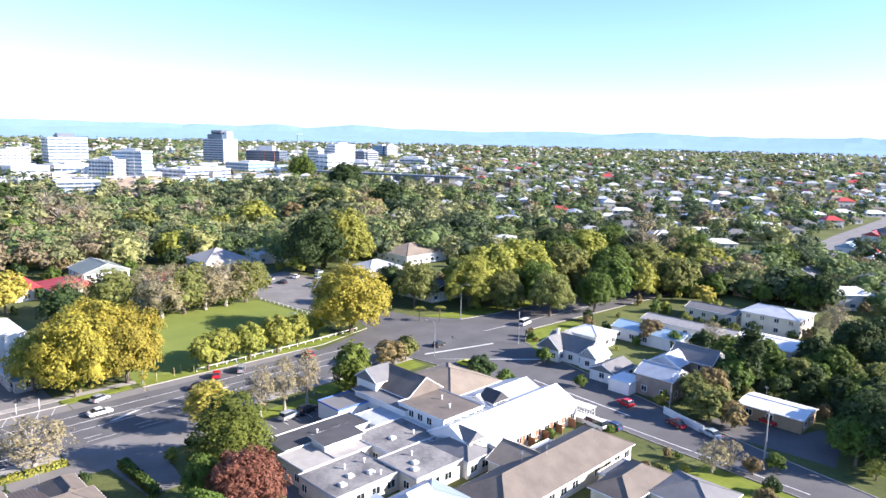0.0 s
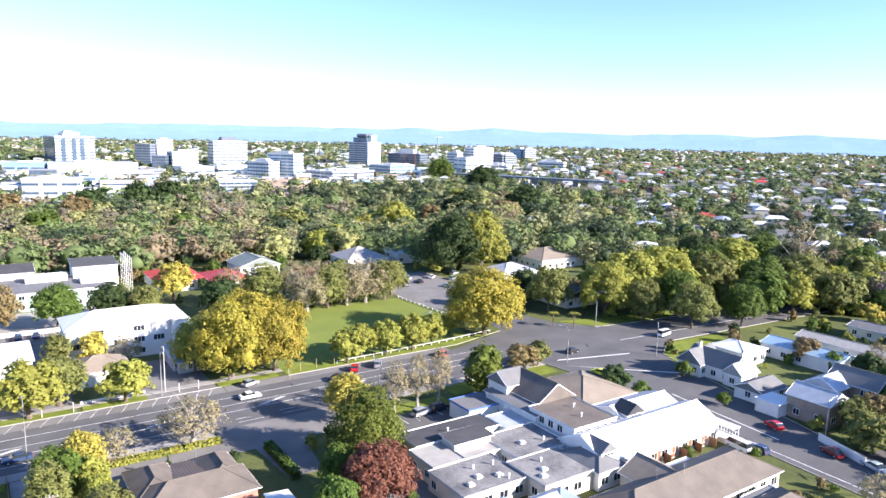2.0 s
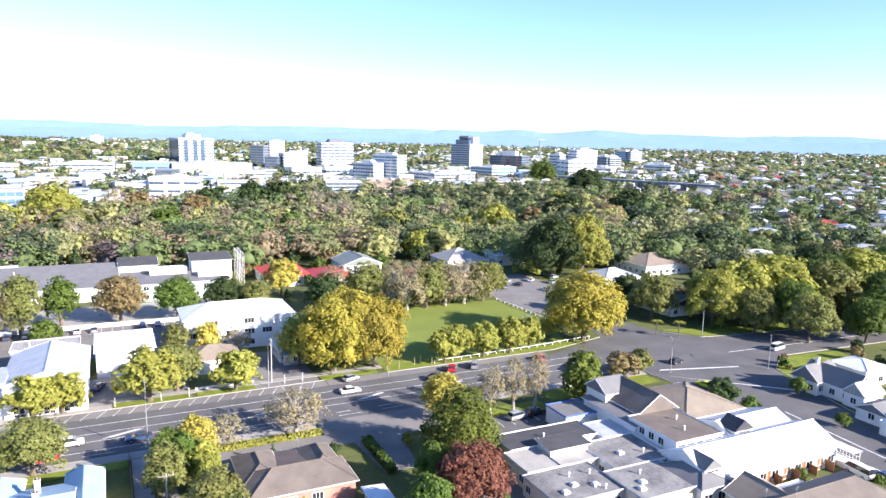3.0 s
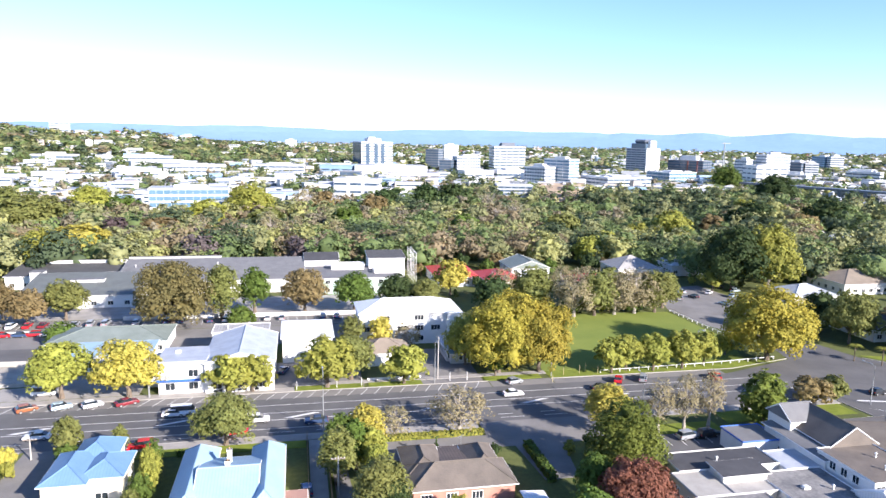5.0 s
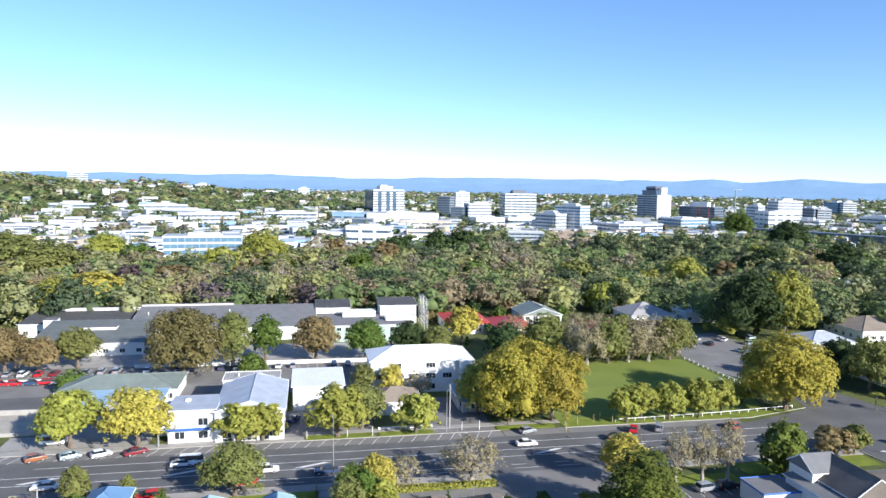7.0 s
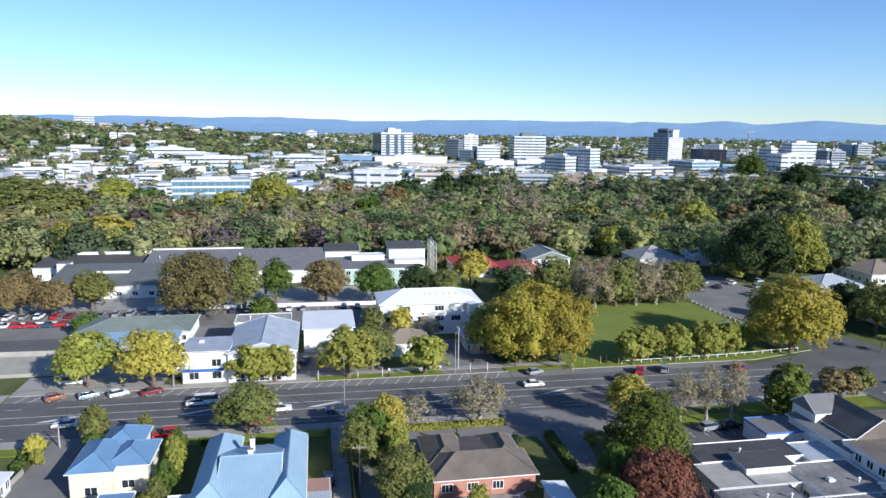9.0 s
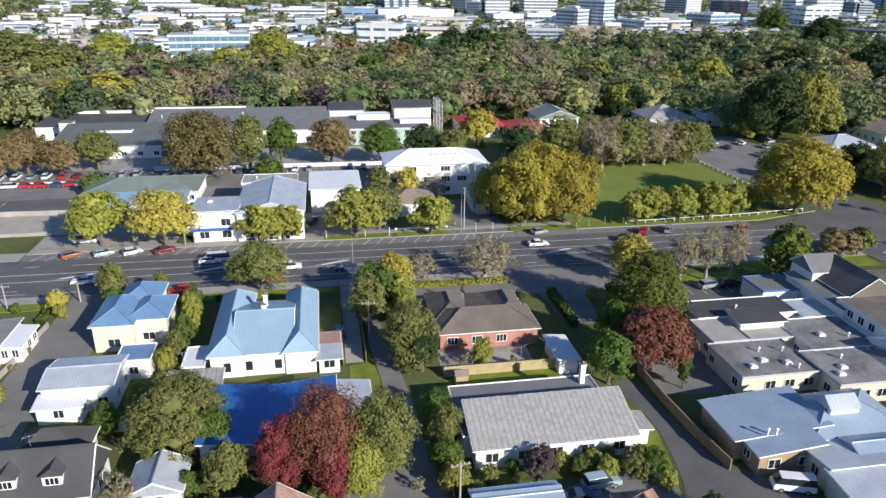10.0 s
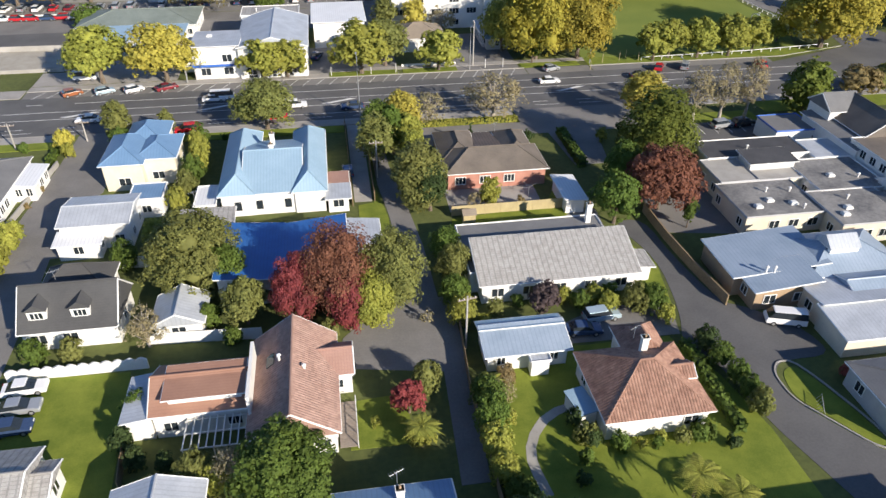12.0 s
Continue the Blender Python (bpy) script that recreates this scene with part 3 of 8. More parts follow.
def quads_mesh(name, verts, faces, material):
    me = bpy.data.meshes.new(name)
    me.vertices.add(len(verts))
    me.vertices.foreach_set("co", verts.astype(np.float32).ravel())
    me.loops.add(faces.size)
    me.loops.foreach_set("vertex_index", faces.astype(np.int32).ravel())
    me.polygons.add(len(faces))
    me.polygons.foreach_set("loop_start", np.arange(0, faces.size, faces.shape[1], dtype=np.int32))
    me.update(calc_edges=True)
    me.materials.append(material)
    return me


def trunk_bm(shape, bare, seed):
    rnd = random.Random(seed)
    lobes = SHAPES[shape]
    bm = bmesh.new()
    top = max(c[2] for c, r in lobes)
    k = 0.5 if shape in ("poplar", "cone") else 1
    add_tube(bm, [(0, 0, -0.3), (0.05, 0, 1.2), (0.1, 0.1, 3), (0, 0, top)], [0.42 * k, 0.3 * k, 0.24 * k, 0.05], 7)
    for c, r in lobes:
        if abs(c[0]) + abs(c[1]) > 0.3 and shape != "cone":
            z = 1.6 + rnd.random()
            add_tube(bm, [(0.05, 0.05, z), (c[0] * 0.5, c[1] * 0.5, (z + c[2]) / 2 + 0.2), (c[0] * 0.95, c[1] * 0.95, c[2] + r[2] * 0.3)], [0.17 * k, 0.11 * k, 0.03], 5)
    if bare:
        for i in range(44):
            a, z = rnd.random() * 6.3, 2.2 + rnd.random() * 4.5
            l = (1.2 + rnd.random() * 2.0) * (0.6 if shape == "upright" else 1)
            add_tube(bm, [(0, 0, z), (math.cos(a) * l * 0.5, math.sin(a) * l * 0.5, z + l * 0.6), (math.cos(a) * l, math.sin(a) * l, z + l * 1.3)], [0.09, 0.06, 0.015], 4)
    return bm


PROTOS = {}
tree_count = [0]


def tree(shape, leaf, x, y, height, label, width=1.0, leaves=2400, size=0.42, bark=None, category="tree", group="", z=0.0):
    d = math.hypot(x, y)
    spray = 0.16 if d < 90 else 0.21 if d < 140 else 0.31 if d < 230 else 0.5 if d < 340 else 0.75
    zone = 0 if d < 90 else 1 if d < 140 else 2 if d < 230 else 3 if d < 340 else 4
    step = round(math.log(height) / math.log(1.3))
    size = spray / (1.3 ** step / 10) * (0.72 if leaf == "bare" else 1.0)
    full = {"bush": 560, "full": 460, "broad": 420, "round": 340, "clumped": 300, "egg": 300, "plane": 480, "cone": 200, "upright": 190, "poplar": 120}[shape]
    leaves = int(min(15000, full * (0.24 if leaf == "bare" else 0.82) / size ** 2))
    key = (shape, leaf, step, zone, tree_count[0] % 2 if zone < 2 else 0)
    tree_count[0] += 1
    rz = random.Random(tree_count[0]).random() * 360
    s = height / 10.0
    name = "bush" if shape == "bush" else "tree"
    if key not in PROTOS:
        ob = empty(name, x, y, z, rz, label, category, group)
        bare = leaf == "bare"
        seed = len(PROTOS) * 7 + 3
        if shape != "bush":
            part("trunk", trunk_bm(shape, bare, seed), bark or (BARKPALE if bare else BARK), ob)
        v, f = crown_arrays(shape, leaves, size, seed, core=0 if bare else 2)
        share("crown", quads_mesh("crown", v, f, LEAVES[leaf]), ob)
        PROTOS[key] = ob
        ob.scale = (1, 1, 1)
        ob["size"] = (width * s, width * s, s)
        return ob
    ob = copy_thing(PROTOS[key], pose(x, y, z, 0, 0, rz))
    ob["size"] = (width * s, width * s, s)
    return tagged(ob, label, category, group)

# ---- ground and roads ----
def land(x, y):
    """Height of the land: level near by, a low ridge far off beyond the town."""
    d = math.hypot(x, y)
    h = 0.0
    if d > 900 and x < 200:
        k = min(1.0, (d - 900) / 500) * max(0.0, min(1.0, (150 - x) / 500)) * max(0, min(1, (2600 - d) / 800))
        h += k * (45 + 8 * math.sin(x / 160) + 7 * math.sin(y / 90 + x / 70))
    az = math.degrees(math.atan2(x, y))
    if 300 < d < 660 and az < 40:
        h -= 9 * min(1, (d - 300) / 90) * min(1, (660 - d) / 90) * min(1, (40 - az) / 8)
    return h


def ground():
    xs = sorted({*[-5000 + 500 * i for i in range(21)], *[-1500 + 60 * i for i in range(44)], *[-200 + 50 * i for i in range(9)]})
    ys = sorted({-5000, -3000, -1500, -600, -200, *[50 * i for i in range(20)], *[975 + 75 * i for i in range(25)], 3300, 4000, 5000})
    bm = bmesh.new()
    grid = [[bm.verts.new((x, y, land(x, y))) for x in xs] for y in ys]
    for j in range(len(ys) - 1):
        for i in range(len(xs) - 1):
            bm.faces.new((grid[j][i], grid[j][i + 1], grid[j + 1][i + 1], grid[j + 1][i]))
    ob = part("ground", bm, EARTH, None)
    tagged(ob, "grassy level land under the suburb reaching the horizon", "ground", kind="structure")


ground()

# Air haze over the hills is painted in: blue base colour plus blue emission.
HILL_GLOW = mat("far_hills", (0.12, 0.17, 0.24), (0.09, 0.135, 0.2), 0.004, 1.0, spec=0.0)
b = HILL_GLOW.node_tree.nodes["Principled BSDF"]
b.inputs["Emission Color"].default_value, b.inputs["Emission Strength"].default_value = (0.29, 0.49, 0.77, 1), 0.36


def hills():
    """Two far ranges closing the horizon, with haze put into their glowing blue material."""
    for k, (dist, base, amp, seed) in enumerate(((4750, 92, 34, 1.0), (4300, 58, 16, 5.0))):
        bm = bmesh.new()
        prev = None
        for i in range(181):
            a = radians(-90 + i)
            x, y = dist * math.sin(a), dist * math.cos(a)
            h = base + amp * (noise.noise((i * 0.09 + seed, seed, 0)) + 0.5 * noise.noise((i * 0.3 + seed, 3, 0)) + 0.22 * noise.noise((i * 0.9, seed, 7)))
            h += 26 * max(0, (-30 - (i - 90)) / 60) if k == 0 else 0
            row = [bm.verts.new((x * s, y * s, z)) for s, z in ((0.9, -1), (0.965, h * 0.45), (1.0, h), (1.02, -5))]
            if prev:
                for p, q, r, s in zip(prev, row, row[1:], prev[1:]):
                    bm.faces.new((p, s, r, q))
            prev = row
        ob = part("backdrop", bm, HILL_GLOW, None)
        tagged(ob, "range of low hills along the horizon, blue haze painted as glow", "hills", kind="structure")


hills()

road = [(-160, 124), (114, 124), (117, 96), (115, 70), (113.5, 48), (112, 20), (111, -30), (119, -30), (121, 20), (125, 40), (131, 64), (139, 92), (146, 112), (156, 119), (270, 112), (270, 127),
        (160, 137.5), (150, 139.5), (143, 148), (139, 166), (127, 166), (123, 150), (110, 145.6), (100, 142.5), (-160, 142.5)]
slab("road", road, -0.3, 0.03, ASPHALT, "worn grey asphalt street with painted lane lines", "road")
slab("road", [(-62, 142.5), (42, 142.5), (42, 146), (-62, 146)], -0.3, 0.028, ASPHALT_OLD, "asphalt strip of angled parking bays beside the street", "parking")
slab("road", [(42.2, 142.5), (56.8, 142.5), (56.8, 146), (42.2, 146)], -0.3, 0.028, ASPHALT_OLD, "asphalt strip of parking under the plane trees", "parking")
slab("road", [(57, 142.5), (100, 142.5), (100, 145.5), (57, 145.5)], -0.3, 0.028, ASPHALT_OLD, "asphalt parking strip by the park", "parking")
slab("road", [(373, 104), (440, 108), (568, 119), (760, 150), (760, 162), (600, 131), (462, 125), (374, 117)], -0.3, 0.06, ASPHALT_OLD, "distant asphalt street rising through the suburb", "road")
slab("road", [(126.5, 165.6), (139.5, 165.6), (146, 185), (152, 215), (150, 236), (128, 232), (118.4, 201), (119.6, 186)], -0.3, 0.032, ASPHALT_OLD, "asphalt drive and car park beside the park lawn", "car park")
slab("road", [(-98, 186), (-58, 186), (-56, 200), (45, 200), (45, 211), (-98, 214)], -0.3, 0.03, ASPHALT_OLD, "long asphalt car park before the school buildings", "car park")
slab("road", [(-120, 158), (-57, 158), (-55, 172), (-120, 174)], -0.3, 0.03, GRAVEL, "bare gravel yard behind a low wall", "yard")
slab("road", [(-120, 174.4), (-56, 172.4), (-56, 186), (-120, 186)], -0.3, 0.03, ASPHALT, "dark asphalt car park with white bays", "car park")
slab("road", [(58.5, 100), (72, 99.5), (79, 104), (79, 113), (60, 113)], -0.3, 0.03, ASPHALT, "dark asphalt forecourt with parked cars", "car park")
slab("road", [(34, 113), (57, 113), (57, 124), (34, 124)], -0.3, 0.025, ASPHALT_OLD, "broad worn asphalt driveway entrance", "driveway")
slab("road", [(39, 100), (45, 100), (47, 113), (38, 113)], -0.3, 0.026, ASPHALT_OLD, "worn asphalt driveway beside a hedge", "driveway")
slab("road", [(-47.5, 84), (-38.9, 84), (-38.9, 98.5), (-37.2, 101.5), (-37.4, 112), (-40, 124), (-46.2, 124), (-46.4, 112), (-47, 101)], -0.3, 0.03, ASPHALT_OLD, "narrow grey asphalt driveway between gardens", "driveway")
slab("road", [(-47.5, 60), (-38.6, 60), (-39, 70), (-40, 84), (-47.5, 84)], -0.3, 0.028, ASPHALT_OLD, "grey asphalt yard beside the dormer house", "driveway")
slab("road", [(1.5, 93), (4.2, 93), (4.2, 124), (1.5, 124)], -0.3, 0.03, CONCRETE, "pale concrete driveway beside the blue-roofed villa", "driveway")
slab("road", [(7.2, 68), (10.6, 68), (10.3, 80), (9.2, 92), (7.8, 104), (7, 124), (4.8, 124), (5.4, 98), (6.4, 88)], -0.3, 0.032, ASPHALT_OLD, "narrow asphalt lane lined by grass and trees", "driveway")
slab("road", [(-1.5, 57), (9.3, 55), (8.6, 40), (11.4, 40), (12.2, 60), (12, 68), (4, 68), (-1.6, 62)], -0.3, 0.03, ASPHALT_OLD, "grey asphalt turning yard behind the houses", "driveway")
slab("road", rounded([(38.6, 82), (41.5, 72), (39.8, 61), (37.4, 55), (40, 52.5), (41.2, 43), (43, 37), (45, 30), (56, 26), (54, 36), (50.5, 37.5), (47, 42.6), (45.2, 45.5), (45.6, 49.2), (47.2, 51),
               (54, 51), (53, 56), (48.4, 60.5), (45.6, 62), (44, 72), (43.6, 82)]), -0.3, 0.03, ASPHALT, "curving grey asphalt driveway with a grass island", "driveway")
slab("road", [(24, 57.3), (38, 57), (39, 62), (31, 63.5), (24, 60.5)], -0.3, 0.028, ASPHALT_OLD, "asphalt parking spot before the garage", "driveway")
slab("road", [(15.6, 94.8), (30, 94.8), (30, 88), (15.6, 88)], -0.3, 0.022, PAVING, "paved terrace behind the brick house", "terrace")
slab("road", [(27, 78), (37, 78), (37.5, 86), (27, 85.5)], -0.3, 0.022, ASPHALT_OLD, "shaded asphalt court behind the timber fence", "yard")
slab("road", [(45.6, 78), (57, 76), (57, 90), (46, 92)], -0.3, 0.022, ASPHALT_OLD, "shaded asphalt yard behind the flat-roofed annexe", "yard")
slab("road", [(14.5, 110.5), (34, 110.5), (34, 118.2), (14.5, 118.2)], -0.3, 0.022, ASPHALT_OLD, "asphalt forecourt of the brick house", "driveway")
slab("road", [(-6, 146.5), (14, 146.5), (14, 166), (-6, 166)], -0.3, 0.028, ASPHALT_OLD, "asphalt car yard between shops", "yard")
slab("road", [(27, 146.5), (41, 146.5), (41, 172), (27, 172)], -0.3, 0.028, ASPHALT_OLD, "grey asphalt entrance court by the white flats", "yard")

slab("road", [(-56, 182), (45, 182), (45, 199.6), (-56, 199.6)], -0.3, 0.026, ASPHALT_OLD, "asphalt service lane behind the shops", "car park")
slab("road", [(-62, 149.1), (-33, 149.1), (-33, 165), (-56.6, 165), (-56.6, 157), (-62, 157)], -0.3, 0.026, PAVING, "worn paved forecourt under street trees", "yard")
slab("road", [(-98, 214.4), (45, 211.4), (45, 236), (-98, 240)], -0.3, 0.02, PAVING, "paved school grounds between the blocks", "yard")
slab("road", [(126.8, 49.5), (129, 56), (138.2, 51.2), (138.2, 38.9), (143.8, 37), (136, 31.6), (128, 30), (127.7, 39.1)], -0.3, 0.03, ASPHALT, "dark asphalt yard before the low brick unit", "yard")

# lawns and verges
for pts, mm, lab in (
    ([(57, 151), (111, 150.6), (118.4, 170), (117.6, 200), (62, 203), (58, 175)], GRASS, "wide mown park lawn in long tree shade"),
    ([(57, 146), (106, 146), (121, 149.9), (111, 150.4), (57, 150.8)], LAWN, "grass verge with a row of young trees"),
    ([(-36, 42), (-23.2, 42), (-24.8, 60), (-37, 60.5)], LAWN, "bright green back lawn with parked cars"),
    ([(11.9, 27), (41.5, 27), (41, 42), (39.4, 50), (37, 55), (36.5, 56.8), (23, 56.8), (13, 53)], LAWN, "bright green garden lawn with a curved path"),
    (rounded([(45.7, 45.6), (47.6, 42.8), (50.6, 37.8), (52, 39.2), (48.8, 50.2), (46.4, 49.4)]), LAWN, "small kerbed grass island in the drive"),
    ([(-1.4, 45.6), (4.8, 45.6), (4.8, 52.4), (-0.8, 52)], LAWN, "small square of green lawn"),
    ([(14.4, 81), (27, 80), (33, 85), (33, 93), (30.4, 88), (15.5, 86)], LAWN, "green strip of lawn behind the fence"),
    ([(1.6, 70), (6.2, 70), (6.2, 88), (5, 97), (4.4, 92.5), (2, 92)], LAWN, "grass strip beside the lane"),
    ([(37.4, 62), (39.3, 62), (41, 71), (38, 80), (35, 82), (36.4, 70)], LAWN, "grass strip along the curving drive"),
    ([(92, 66.5), (110, 66), (111, 69.5), (92, 70)], LAWN, "narrow lawn beside the white hall"),
    ([(82, 33), (112, 26), (112.5, 46), (105, 47)], LAWN, "corner garden lawn behind a hedge"),
    ([(83, 116), (113, 116), (112.5, 123.4), (83, 123.4)], LAWN, "grass berm at the street corner"),
    ([(137, 96), (146.4, 112), (157, 118), (175, 116), (172, 108), (150, 104)], LAWN, "grass berm before the white cottage"),
    ([(60, 113), (80, 113), (80, 117.4), (60, 117.4)], LAWN, "grass strip with bare birches"),
    ([(144, 150), (150.6, 140.6), (160, 139), (200, 134), (200, 139), (160, 146)], LAWN, "grass berm by the junction"),
):
    slab("lawn", pts, -0.3, 0.045, mm, lab, "lawn")
for x0, x1 in ((-60, -47.5), (-40, 1), (14, 33.5)):
    slab("verge", rect(x0, 118.4, x1, 121.2), -0.3, 0.13, LAWN, "grass verge between pavement and kerb", "verge")
for x0, x1 in ((-1, 13.8), (15, 27), (41.5, 55)):
    slab("verge", rect(x0, 146.4, x1, 149), -0.3, 0.135, LAWN, "grass berm beside the parking bays", "verge")
for x0, x1, y0, y1 in ((-150, -47, 121.3, 123.8), (-40.8, 33.5, 121.3, 123.8), (57.5, 113.5, 121.3, 123.8), (-150, -62.3, 142.7, 147), (-62, -1.2, 146.2, 148.6), (-1, 57, 149.1, 151)):
    slab("pavement", rect(x0, y0, x1, y1), -0.3, 0.13, PAVING, "grey paved footpath beside the street", "pavement")


def strip(name, pts, w, z0, z1, material, label, category):
    """A kerb, path or wall along a line, mitred at its corners."""
    bm = bmesh.new()
    rows = []
    n = len(pts)
    closed = pts[0] == pts[-1]
    for i, (x, y) in enumerate(pts):
        a = pts[i - 1] if i else (pts[-2] if closed else None)
        b = pts[i + 1] if i < n - 1 else (pts[1] if closed else None)
        dirs = [Vector((x - a[0], y - a[1])).normalized()] if a else []
        dirs += [Vector((b[0] - x, b[1] - y)).normalized()] if b else []
        t = sum(dirs, Vector((0, 0))).normalized()
        k = w / 2 / max(0.5, t.dot(dirs[0]))
        rows.append([bm.verts.new((x - t.y * k * q, y + t.x * k * q, z)) for q, z in ((-1, z0), (1, z0), (1, z1), (-1, z1))])
    for u, v in zip(rows, rows[1:]):
        for k in range(4):
            bm.faces.new((u[k], u[(k + 1) % 4], v[(k + 1) % 4], v[k]))
    if not closed:
        bm.faces.new(rows[0]), bm.faces.new(rows[-1][::-1])
    bmesh.ops.recalc_face_normals(bm, faces=bm.faces[:])
    bm.normal_update()
    ob = part(name, uv_planar(bm), material, None)
    return tagged(ob, label, category, kind="structure")


ISLAND = rounded([(45.4, 49.2), (46.8, 51), (49, 50.6), (52.4, 39), (50.6, 37.5), (47.2, 42.7), (45.4, 45.4)])
for pts in ([(-150, 123.9), (-47, 123.9)], [(-40.8, 123.9), (33.6, 123.9)], [(57, 123.9), (113.8, 123.9), (116.9, 96), (114.9, 70), (113.4, 48), (111.9, 20)],
            [(-62, 146.1), (42, 146.1)], [(57, 145.7), (104, 145.7), (122.6, 150.4)], [(121.1, 20), (125.1, 40), (131.1, 64), (139.1, 92), (146.1, 111.8), (156, 118.8), (270, 111.8)],
            ISLAND + ISLAND[:1], [(143.2, 148), (150.2, 139.7), (160, 137.7), (270, 127.2)]):
    strip("kerb", pts, 0.16, -0.2, 0.15, CONCRETE, "pale concrete kerb beside the road", "kerb")
strip("path", [(21.2, 47.8), (20.0, 47.5), (18.3, 46.5), (16.9, 44.9), (16.1, 43.3), (15.8, 41.8), (15.9, 40.3), (16.1, 39.0), (16.3, 37.6)], 1.0, -0.2, 0.06, CONCRETE, "curved concrete garden path", "path")

# painted lines
lines = []
for x in range(-150, 110, 9):
    lines.append((x, 127.3, x + 9.02, 127.42)) if -50 < x < 30 else lines.append((x, 127.3, x + 3, 127.42))
    lines.append((x, 138.9, x + 9.02, 139.02)) if x > -60 else lines.append((x, 138.9, x + 3, 139.02))
    lines.append((x, 131.4, x + 9.02, 131.52))
    lines.append((x, 134.9, x + 9.02, 135.02))
    lines.append((x, 125.6, x + 5, 125.7))
bm = bmesh.new()
for x0, y0, x1, y1 in lines:
    add_box(bm, x0, y0, 0.0, x1, y1, 0.04)
for x in (-52, -27, -3, 9, 24, 45, 64):
    add_poly(bm, [(x, 132.2), (x + 1.6, 132.1), (x + 7, 134), (x + 5.6, 134.2)], 0.0, 0.041)
for i in range(36):
    x = -60 + i * 2.8
    if x < 40:
        add_poly(bm, [(x, 142.2), (x + 0.12, 142.2), (x + 1.9, 145.9), (x + 1.78, 145.9)], 0.0, 0.036)
for pts in ([(117.5, 118), (118, 117.6), (139, 99), (138.5, 98.6)], [(118, 96), (118.2, 96), (116.6, 70), (116.4, 70)], [(116.5, 69), (116.7, 69), (114.9, 30), (114.7, 30)],
            [(124, 92), (124.3, 92), (122, 66), (121.7, 66)], [(146, 126.3), (146, 126.5), (262, 119.3), (262, 119.1)], [(118, 122), (119, 122.4), (139, 117), (138.6, 116.6)]):
    add_poly(bm, pts, 0.0, 0.042)
tagged(part("road_marking", bm, LINE, None), "white painted lane lines, arrows and parking bays", "road marking", kind="structure")
bm = bmesh.new()
for i in range(14):
    for y in (175, 180.5):
        add_box(bm, -118 + i * 2.9, y, 0.0, -117.88 + i * 2.9, y + 4.6, 0.04)
for i in range(50):
    add_box(bm, -95 + i * 2.7, 204.5, 0.0, -94.88 + i * 2.7, 209, 0.04)
for i in range(6):
    add_box(bm, 61 + i * 2.7, 108.2, 0.0, 61.12 + i * 2.7, 112.8, 0.04)
tagged(part("road_marking", bm, LINE, None), "white painted parking bays", "road marking", kind="structure")

# ---- houses near by ----
blue_villa = building("house", "white weatherboard villa with a pale blue steel roof", "house",
    [(-17.8, 91.4, -13.2, 112, 3.6, 2.1, "hip", R_BLUEL), (-7.2, 91.2, -2.8, 111.5, 3.6, 2.1, "hip", R_BLUEL), (-14.5, 91.5, -6.2, 108.4, 3.62, 2.7, "gx")],
    BOARDS, R_BLUEL, chimneys=((-10.6, 104.2, 7.2), (-10.6, 101, 6.9)), win=(1.0, 1.5, 1))
building("sunroom", "low white lean-to with a grey roof behind the villa", "lean-to", [(-2.4, 90.6, 0.6, 94, 2.4, 0.3, "ms", R_SILVER), (-1.9, 94.2, 0.5, 98, 2.3, 0.3, "ms", R_PINK)], BOARDS, R_SILVER)
building("house", "cream two-level house with a blue steel hip roof", "house",
    [(-36.4, 101.8, -30.6, 112, 4.5, 1.7, "hip"), (-31.6, 103.4, -25.9, 111.2, 4.5, 1.5, "hip"), (-34.2, 109, -28.4, 116.6, 4.5, 1.9, "hip")], CREAM, R_BLUE, storeys=2, win=(1.7, 1.2, 2))
building("house", "white painted house with a pale steel roof", "house", [(-38.3, 85.6, -29.4, 93, 3.9, 0.9, "gx", R_SILVER), (-38.4, 83.2, -33, 85.6, 2.4, 0.4, "ms", R_WHITE), (-31, 93, -26.4, 97.6, 3.0, 0.5, "flat", R_BLUE)], WHITE, R_SILVER, win=(1.2, 1.1, 2))
building("house", "white bungalow with a dark grey roof and glazed sunroom", "house", [(-60, 93, -49.4, 109.2, 3, 2.0, "hip"), (-49.4, 100.5, -46.4, 107, 2.6, 0.4, "me", R_WHITE)], WHITE, R_GREY, gap=1.5)
building("shed", "rusty corrugated lean-to shed", "shed", [(-22.6, 83.4, -15.9, 88.8, 2.4, 0.6, "ms")], WHITE, R_PALEGREY, windows="none")
building("shed", "small white garden shed with a flat roof", "shed", [(-21.7, 91.2, -18.8, 97, 2.2, 0.2, "flat")], WHITE, R_WHITE, windows="none")
building("hall", "low building with a royal blue steel roof under trees", "building", [(-16, 70, -8.7, 82, 3.8, 0.7, "me"), (-8.6, 71, -0.5, 81.6, 3.8, 1.0, "mw"), (-0.2, 76.5, 4.0, 81.9, 3.4, 0.5, "me", R_SILVER)], WHITE, R_ROYAL)
building("house", "red brick house with a brown tiled hip roof and terrace", "house",
    [(16.3, 94.6, 32, 102.5, 2.9, 2.3, "hip"), (16.3, 99, 22, 109, 2.9, 1.7, "hip"), (26.6, 99, 31.2, 108, 2.9, 1.6, "hip"), (22.2, 103.2, 26.4, 108.6, 2.7, 0.5, "mn", R_RIBBED, BRICKRED, "none")], BRICKRED, R_BROWN, win=(1.6, 1.2, 3), gap=3.2)
